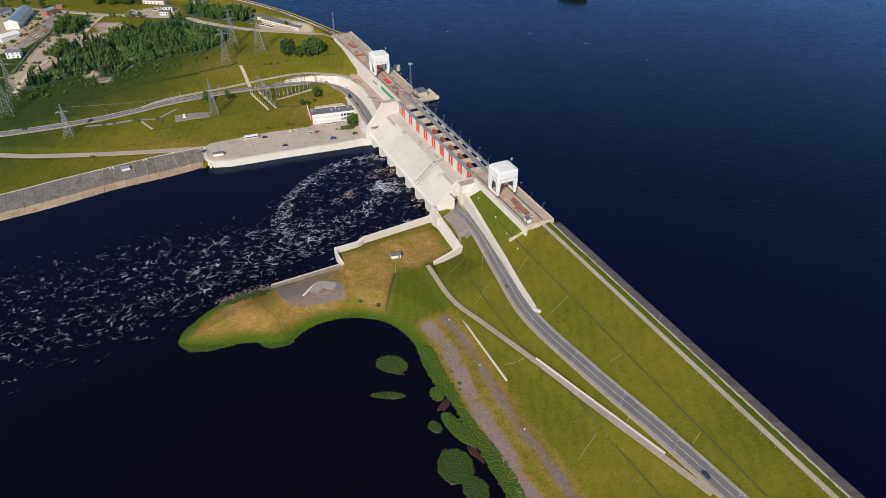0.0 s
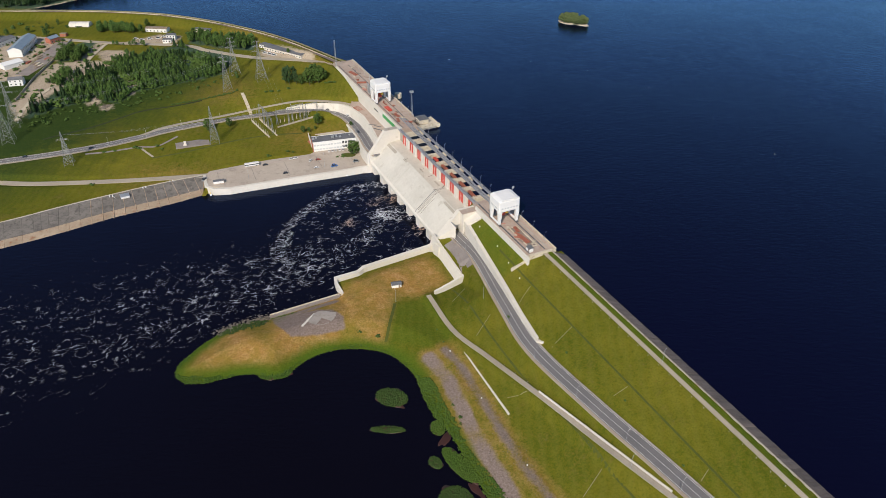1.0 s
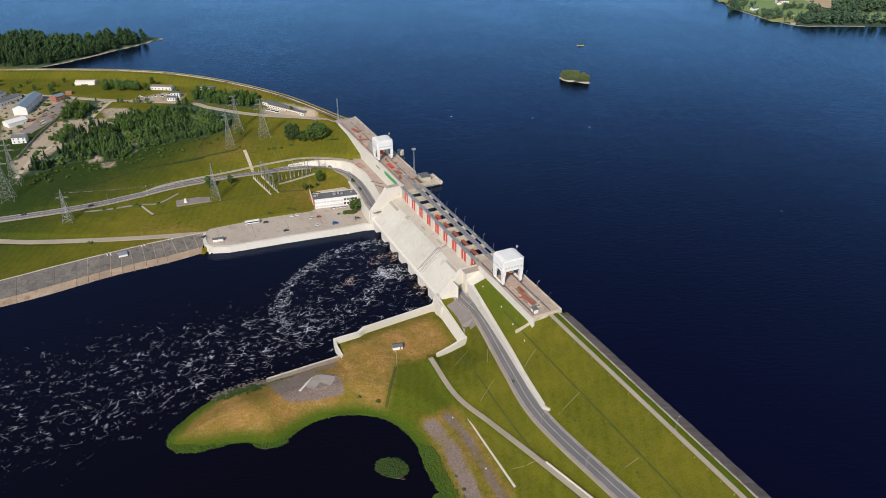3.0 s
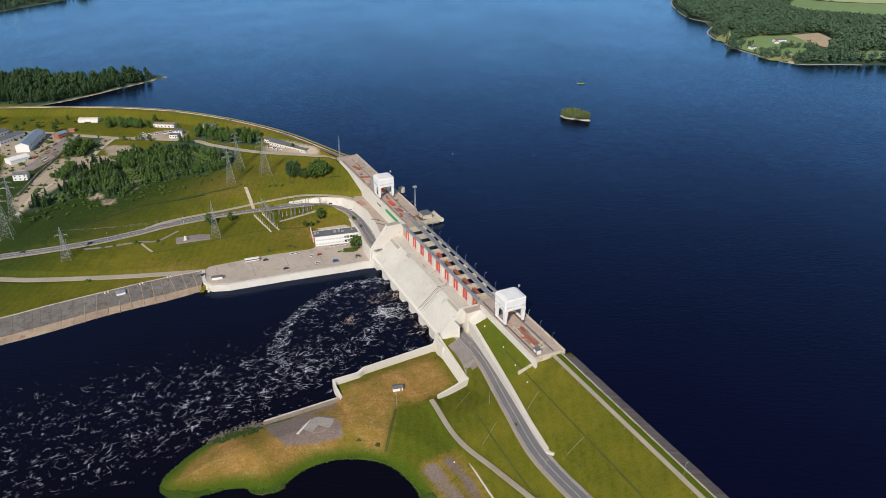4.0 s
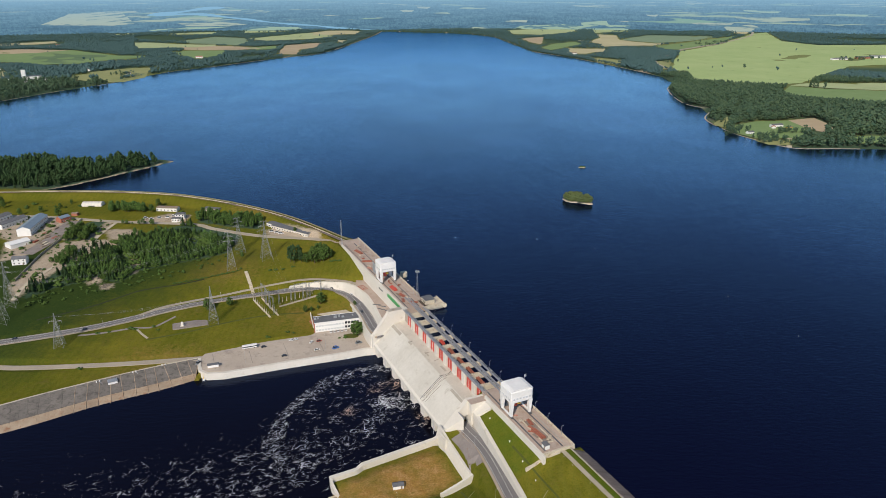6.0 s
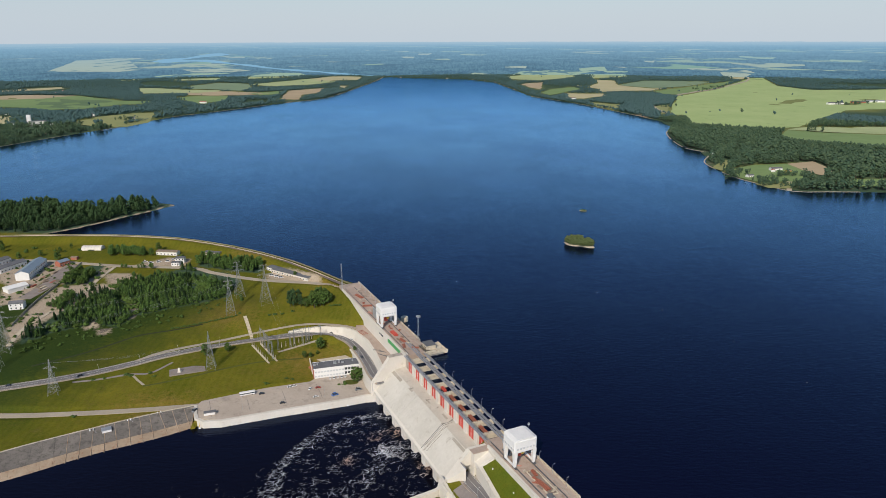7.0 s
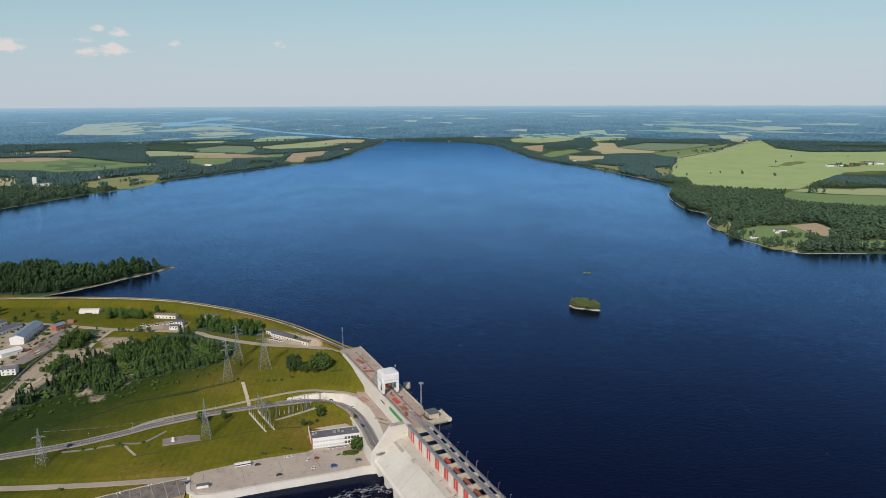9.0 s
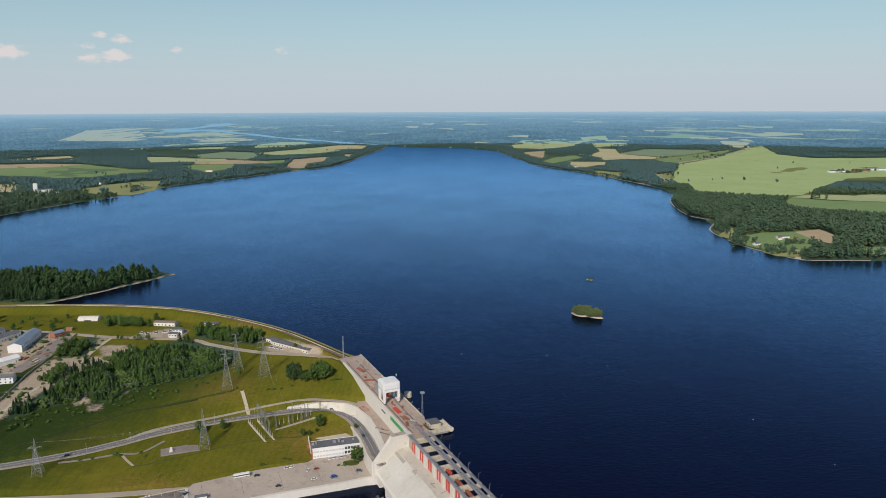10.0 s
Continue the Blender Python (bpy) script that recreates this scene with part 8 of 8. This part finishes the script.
wood_of("woodland", scattered([(-382, 790), (-300, 784), (-240, 762), (-240, 745), (-283, 756), (-330, 762), (-372, 745)], 4.6, 3, 7, 16, 0.6, tracks_clear), BROAD, LEAF_WOOD, "low scrub and saplings beside the track", seed=16)
for k in (2, 7, 8):
    wood_of("shrubs", scattered(BARE[k], 8, 0.8, 2.8, 70 + k, 0.7), BUSH, LEAF, "loose bushes on the bare sandy ground", "shrubs", 70 + k)
wood_of("shrubs", scattered([(-412, 600), (-340, 650), (-300, 690), (-215, 715), (-205, 690), (-290, 640), (-380, 580)], 7, 0.8, 2.6, 7, 0.4, tracks_clear), BUSH, LEAF, "loose green bushes on the rough grass", "shrubs", 7)
wood_of("shrubs", scattered([(-560, 860), (-420, 868), (-300, 830), (-300, 822), (-420, 845), (-560, 835)], 12, 1.0, 3.0, 17, 0.6), BUSH, LEAF, "loose bushes below the curved dyke", "shrubs", 17)
hedge = [(-262 + 1.2 * k, 640 + 0.55 * k + 0.5 * math.sin(k), 1.2 + 0.4 * math.sin(k * 1.7)) for k in range(46)]
wood_of("hedge", hedge, BUSH, LEAF, "long low green hedge across the bank", "hedge", 8)
wood_of("headland_wood", scattered([(-900, 1120), (-760, 1075), (-640, 1050), (-540, 1062), (-455, 1078), (-440, 1062), (-462, 1020), (-482, 985), (-505, 950), (-530, 925), (-620, 905), (-900, 900)], 6.2, 10, 18, 9), BROAD_MID + FIR_FAR, LEAF_DARK, "dark forest on the low headland", seed=9, wide=0.72)
wood_of("dyke_trees", scattered([(-640, 850), (-540, 862), (-540, 835), (-640, 830)], 9, 6, 11, 19, 0.4), BROAD, LEAF, "loose trees behind the curved dyke", seed=19)


def single_tree(x, y, h, label, shape, leaf, group="single trees", wide=1.0):
    """A tree of its own: trunk and crown as two parts."""
    vs, fs, ls = shape
    t = thing("tree", pose(x, y, ground_at(x, y), 0, 0, (x * 37 + y * 11) % 360), label, "tree", group)
    for name, leafy, mm in (("trunk", 0, BARK), ("crown", 1, leaf)):
        f = fs[ls == leafy]
        used, inv = np.unique(f, return_inverse=True)
        ob = new(name, raw_mesh(name, vs[used] * (h * wide, h * wide, h), inv.reshape(-1, 3), np.zeros(len(f)), [mm]))
        ob.parent = t


rnd = random.Random(3)
for x, y, h, k in ((-119, 614, 12, 0), (-130, 599, 7, 0), (-125, 601, 5, 1), (-199, 606, 9, 2), (-216, 597, 12, 3), (-80, 561, 14, 0), (-77, 563, 12, 1), (-81.5, 563, 10, 2), (-86, 601, 5, 3),
                   (-461, 814, 12, 0), (-509, 818, 9, 1), (-474, 844, 7, 2), (-470, 862, 6, 3), (-357, 850, 11, 0), (-357, 829, 10, 1), (-490, 830, 8, 2), (-170, 752, 6, 1), (-120, 606, 4, 2)):
    single_tree(x, y, h, "leafy green broadleaf tree standing alone", BROAD[k], LEAF)
for x, y, h, k in ((-160, 682, 14, 0), (-156, 680, 15, 1), (-152, 685, 13, 2), (-149, 680, 11, 3)):
    single_tree(x, y, h * 1.3, "dark green conifer in the small grove", BROAD[k], LEAF_DARK, "trees in the grove", 0.6)
for x, y, h, k in ((-144, 679, 8, 0), (-139, 681, 10, 1), (-135, 677, 12, 2), (-130, 680, 13, 3), (-126, 677, 12, 4), (-132, 685, 14, 0), (-122, 680, 11, 2), (-138, 686, 11, 3), (-126, 686, 11, 1)):
    single_tree(x, y, h * 1.25, "leafy green broadleaf tree in the small grove", BROAD[k], LEAF, "trees in the grove")


def shrub(x, y, h, wide, label="rounded green shrub on the mown grass", leaf=None):
    vs, fs, ls = BUSH[int(abs(x * 7 + y)) % 3]
    ob = new("shrub", raw_mesh("shrub", vs * (wide, wide, h), fs, np.zeros(len(fs)), [leaf or LEAF]))
    ob.matrix_basis = pose(x, y, ground_at(x, y), 0, 0, (x * 13) % 360)
    tagged(ob, label, "shrub", "shrubs on the grass")


for x, y, h, w in ((-88, 558, 2.2, 4), (-92, 556, 1.6, 3), (-152, 553, 1.8, 2.6), (-138, 563, 1.4, 2.4), (-133, 562, 1.3, 2.2), (-284, 503, 1.8, 2.6), (-293, 552, 1.4, 2), (-285, 555, 1.3, 2.0),
                   (-270, 562, 1.4, 2.6), (-266, 561, 1.3, 2.4), (-252, 566, 2.0, 2.4), (-247, 561, 1.2, 2), (-50, 326, 1.6, 1.6), (-39, 323, 1.4, 1.8), (0, 315, 1.2, 0.8), (-4, 326, 1.2, 0.8), (5, 268, 1.4, 1.2),
                   (9, 260, 1.4, 1.2), (9, 256, 1.2, 1.0), (-172, 668, 1.6, 2.8), (-165, 669, 1.6, 2.6), (-177, 667, 1.4, 2.4), (-114, 672, 1.6, 3), (-110, 670, 1.5, 3), (-118, 673, 1.5, 2.6), (-156, 673, 1.4, 2.2), (-206, 668, 2.2, 2.0)):
    shrub(x, y, h, w)
for s, d in ((31, 47), (75, 37), (118, 32), (160, 32)):
    shrub(*dxy(s, d), 1.8, 0.8, "small upright shrub beside the road")


# islands in the reservoir and beds of reeds in the lagoon
def islet(cx, cy, rx, ry, turn, top, base, label, mat_, seed, name="island"):
    rnd = random.Random(seed)
    bm = bmesh.new()
    rings = []
    for f, z in ((1.08, base - 1.5), (1.0, base + 0.1), (0.86, base + 0.6 * top), (0.5, base + top), (0.12, base + top)):
        ring = []
        for k in range(28):
            a = k * math.tau / 28
            w = 1 + 0.16 * math.sin(3 * a + seed) + 0.10 * math.sin(5 * a + 2 * seed) + 0.03 * rnd.uniform(-1, 1)
            x, y = rx * f * w * math.cos(a), ry * f * w * math.sin(a)
            ring.append(bm.verts.new((cx + x * math.cos(turn) - y * math.sin(turn), cy + x * math.sin(turn) + y * math.cos(turn), z)))
        rings.append(ring)
    for a, b in zip(rings, rings[1:]):
        for k in range(28):
            bm.faces.new((a[k], a[(k + 1) % 28], b[(k + 1) % 28], b[k]))
    bm.faces.new(rings[-1])
    return tagged(part(name, bm, mat_, smooth=True), label, "island", kind="structure")


def tufts(name, cx, cy, rx, ry, turn, base, n, low, high, leaf, label, seed, shapes=None):
    """Plants on an island, as one object."""
    rng = np.random.default_rng(seed)
    V, F, L, m_ = [], [], [], 0
    shapes = shapes or BUSH
    for _ in range(n):
        a, r = rng.uniform(0, 6.28), math.sqrt(rng.uniform(0, 1)) * 0.88
        x, y = rx * r * math.cos(a), ry * r * math.sin(a)
        h = rng.uniform(low, high) * (1.15 - 0.45 * r * r)
        vs, fs, ls = shapes[rng.integers(len(shapes))]
        w = h * rng.uniform(0.9, 1.4)
        V.append(vs * (w, w, h) + (cx + x * math.cos(turn) - y * math.sin(turn), cy + x * math.sin(turn) + y * math.cos(turn), base))
        F.append(fs + m_)
        L.append(ls)
        m_ += len(vs)
    return tagged(new(name, raw_mesh(name, np.concatenate(V), np.concatenate(F), np.concatenate(L), [BARK, leaf])), label, "vegetation", kind="stuff")


islet(155, 872, 19, 10.5, -0.62, 1.4, 0, "small low island with a pale stony shore", SAND, 2)
tufts("island_trees", 155, 871.4, 20.0, 11.8, -0.62, 0.7, 120, 3, 10.5, LEAF_PALE, "leafy trees crowding the small island", 31, BROAD)
islet(191, 1046, 5, 3, 0.0, 0.6, 0, "tiny dry grass islet in the reservoir", SAND, 5)
tufts("islet_grass", 191, 1046, 4, 2, 0.0, 0.4, 18, 0.8, 2.0, REED, "dry yellow grass on the tiny islet", 32)
for cx, cy, rx, ry, turn, n, seed in ((-28, 279.5, 10, 7.2, -0.35, 420, 41), (-28.5, 256.5, 10, 2.6, -0.03, 130, 42), (-3.5, 235.5, 4.6, 3.2, -0.9, 80, 43), (-2.5, 258, 4.2, 5.6, 0.2, 170, 44), (8.2, 234.5, 14.5, 4.6, -0.93, 440, 45), (-95, 297, 10, 5, 0.2, 240, 46), (6.5, 212, 9.5, 11, 0.25, 560, 40), (16, 199, 6.5, 8, 0.3, 240, 47)):
    cx, cy = lowered(cx, cy)
    islet(cx, cy, rx * 0.84, ry * 0.84, turn, 0.4, WATER_DOWN, "low muddy reed island in the lagoon", MUD, seed, "reed_island")
    tufts("reed_bed", cx, cy, rx * 1.02, ry * 1.02, turn, WATER_DOWN + 0.1, int(n * 2.2), 0.25, 0.85, REED if seed in (44, 45, 46) else REED_DULL, "bed of green reeds in the lagoon", seed)

for cx, cy, rx, ry, turn, seed in ((1.5, 251, 5.6, 2.2, 1.1, 51), (16.5, 219.5, 6.0, 1.9, -0.9, 52), (-26.5, 274.0, 6, 1.2, -0.3, 53)):
    islet(*lowered(cx, cy), rx, ry, turn, 0.12, WATER_DOWN, "wet red-brown mud flat in the lagoon", MUD, seed, "mud_flat")


def shore_reeds():
    """Reeds along the lagoon and round the spit."""
    rng = np.random.default_rng(77)
    x, y = np.concatenate([rng.uniform(-156, 0, 20000), rng.uniform(-14, 60, 16000)]), np.concatenate([rng.uniform(280, 350, 20000), rng.uniform(160, 292, 16000)])
    t = away(TAIL, x, y)
    ok = (t > -0.5) & (t < np.where(y < 290, 6.0, 1.4) + np.where(y < 290, 2.0, 1.2) * np.sin(x / 9 + y / 7)) & (y < 348) & (away([lowered(*q) for q in ((-130, 360), (-108, 360), (-108, 330), (-132, 330))], x, y) > 0)
    return np.stack([x, y, rng.uniform(0.25, 0.7, len(x)) * np.where(y < 292, 1.3, 0.8)], -1)[ok]


wood_of("shore_reeds", shore_reeds(), BUSH, REED, "fringe of bright green reeds along the shore", "reeds", 78)


def rubble_scrub():
    """Scrub that has grown through the rocks on the river side of the spit."""
    rng = np.random.default_rng(79)
    u = rng.uniform(0, 1, 260)
    x, y = lowered(-112 - 22 * u + rng.normal(0, 2.6, 260), 340.5 - 9 * u + rng.normal(0, 2.4, 260))
    return np.stack([x, y, rng.uniform(0.3, 1.1, 260)], -1)[away(TAIL, x, y) > 0.5]


wood_of("scrub", rubble_scrub(), BUSH, REED_DULL, "low green scrub growing through the rocks of the spit", "scrub", 80)


def stones():
    """Loose rocks along the river side of the spit, and rubble on the strips at the bank's foot."""
    rng = np.random.default_rng(12)
    V, F, n = [], [], 0
    spots = []
    for _ in range(520):
        u = rng.uniform(0, 1)
        x, y = -109 - 28 * u + rng.normal(0, 2.2), 346.5 - 15 * u ** 1.4 + rng.normal(0, 2.0)
        spots.append((*lowered(x, y), rng.uniform(0.25, 0.8)))
    for a, b in (((2, 307), (20.5, 270)), ((20.5, 270), (38, 228)), ((38, 228), (60, 186)), ((-6, 300), (27, 224.5))):
        for _ in range(420):
            u = rng.uniform(0, 1)
            spots.append((a[0] + (b[0] - a[0]) * u + rng.normal(0, 2.0), a[1] + (b[1] - a[1]) * u + rng.normal(0, 1.4), rng.uniform(0.10, 0.30)))
    for f in BARE:
        q = np.array(f, float)
        x, y = rng.uniform(q[:, 0].min(), q[:, 0].max(), 900), rng.uniform(q[:, 1].min(), q[:, 1].max(), 900)
        heap = np.sin(x * 0.23 + 1) * np.sin(y * 0.19) + 0.5 * np.sin(x * 0.5 - y * 0.4)
        for i in np.flatnonzero((away(f, x, y) < 1) & (heap > 0.35)):
            spots.append((x[i], y[i], 0.25 + 0.6 * rng.random() ** 3))
    g = ground_z(np.array([p[0] for p in spots]), np.array([p[1] for p in spots]))
    for (x, y, r), z in zip(spots, g):
        vs, fs = CLUMPS[rng.integers(6)]
        V.append(vs * (r, r * 0.8, r * 0.7) + (x, y, max(z, WATER_DOWN) + 0.1))
        F.append(fs + n)
        n += len(vs)
    return tagged(new("stones", raw_mesh("stones", np.concatenate(V), np.concatenate(F), np.zeros(sum(map(len, F))), [STONE])), "loose grey stones and rubble on the banks", "stones", kind="stuff")


stones()


# ---------------------------------------------------------------- far shores
def beaches():
    """Pale stony beaches along the water's edge, broken by growth that hangs over it."""
    rnd = random.Random(8)
    for first, last in ((17, 26), (31, 46)):
        line = spline([(*q, 0) for q in SHORE[first:last]], 14)
        k = 0
        while k < len(line) - 6:
            n = min(len(line) - k, rnd.randrange(6, 22))
            wide = rnd.uniform(0.6, 1.5)
            tagged(part("beach", ribbon(line[k:k + n], -wide, wide, 0.4, 1.2), TRACK), "narrow pale stony beach at the water's edge", "beach", kind="structure")
            k += n + rnd.randrange(0, 7)


beaches()


def far_woods():
    rng = np.random.default_rng(21)
    spots = []
    for n, (x0, x1, y0, y1) in ((46000, (330, 1750, 1150, 3050)), (44000, (-2500, -400, 1150, 3400)), (42000, (-3000, 3000, 3000, 4600)), (6000, (1500, 3000, 1700, 3400))):
        x, y = rng.uniform(x0, x1, n), rng.uniform(y0, y1, n)
        ok = (np.abs(x) < 0.66 * (y + 150)) & (np.hypot(x, y) < 4600)
        x, y = x[ok], y[ok]
        n = len(x)
        res, down = away(RES, x, y), away(DOWN, x, y)
        ok = (res > 5) & (down > 30)
        depth = np.hypot(x, y - 50)
        high = rng.uniform(9, 18, n) * (0.85 + 0.3 * (0.5 + 0.5 * np.sin(x / 95 + 2) * np.sin(y / 120))) * np.interp(depth, [1200, 2000, 2800], [1.15, 1.1, 0.85])
        open_ = np.full(n, 1e9)
        reach = 245 / (245 - 0.7 * high)     # low growth keeps the view over the fields open
        for _, f in FIELDS:
            open_ = np.minimum(open_, np.minimum(away(f, x, y), away(f, x * reach, y * reach) + 12))
        shore = (res < 26) & (np.sin(x / 40 + y / 31) > -0.55) & (rng.random(n) < 0.75)
        lone = rng.random(n) < 0.0010
        ok &= (open_ > 4) | shore | lone
        thin = np.sin(x / 310 + 0.7) * np.sin(y / 360 + 1.1) + 0.5 * np.sin(x / 130 + y / 170)
        ok &= (thin > -0.9) | (res < 60)
        spots += [(x[i], y[i], high[i] * (0.7 if shore[i] and open_[i] < 4 else 1)) for i in np.flatnonzero(ok)]
    return np.array(spots)


spots = far_woods()
rng = np.random.default_rng(5)
farm_trees = [(cx + rng.normal(0, w), cy + rng.normal(0, w), rng.uniform(7, 14)) for cx, cy, w, n in
              ((1395, 2590, 18, 16), (1440, 2600, 14, 10), (1500, 2640, 16, 8), (585, 1290, 9, 12), (620, 1282, 10, 10), (560, 1240, 14, 12), (540, 1225, 12, 14), (590, 1205, 10, 14),
               (612, 1225, 10, 12), (525, 1330, 12, 14), (505, 1300, 8, 10), (1130, 3330, 22, 16), (1230, 3420, 20, 14), (740, 2500, 14, 8), (920, 2330, 4, 3), (-985, 2180, 16, 14), (-1280, 2080, 30, 26), (-1330, 2150, 28, 22)) for _ in range(n)]
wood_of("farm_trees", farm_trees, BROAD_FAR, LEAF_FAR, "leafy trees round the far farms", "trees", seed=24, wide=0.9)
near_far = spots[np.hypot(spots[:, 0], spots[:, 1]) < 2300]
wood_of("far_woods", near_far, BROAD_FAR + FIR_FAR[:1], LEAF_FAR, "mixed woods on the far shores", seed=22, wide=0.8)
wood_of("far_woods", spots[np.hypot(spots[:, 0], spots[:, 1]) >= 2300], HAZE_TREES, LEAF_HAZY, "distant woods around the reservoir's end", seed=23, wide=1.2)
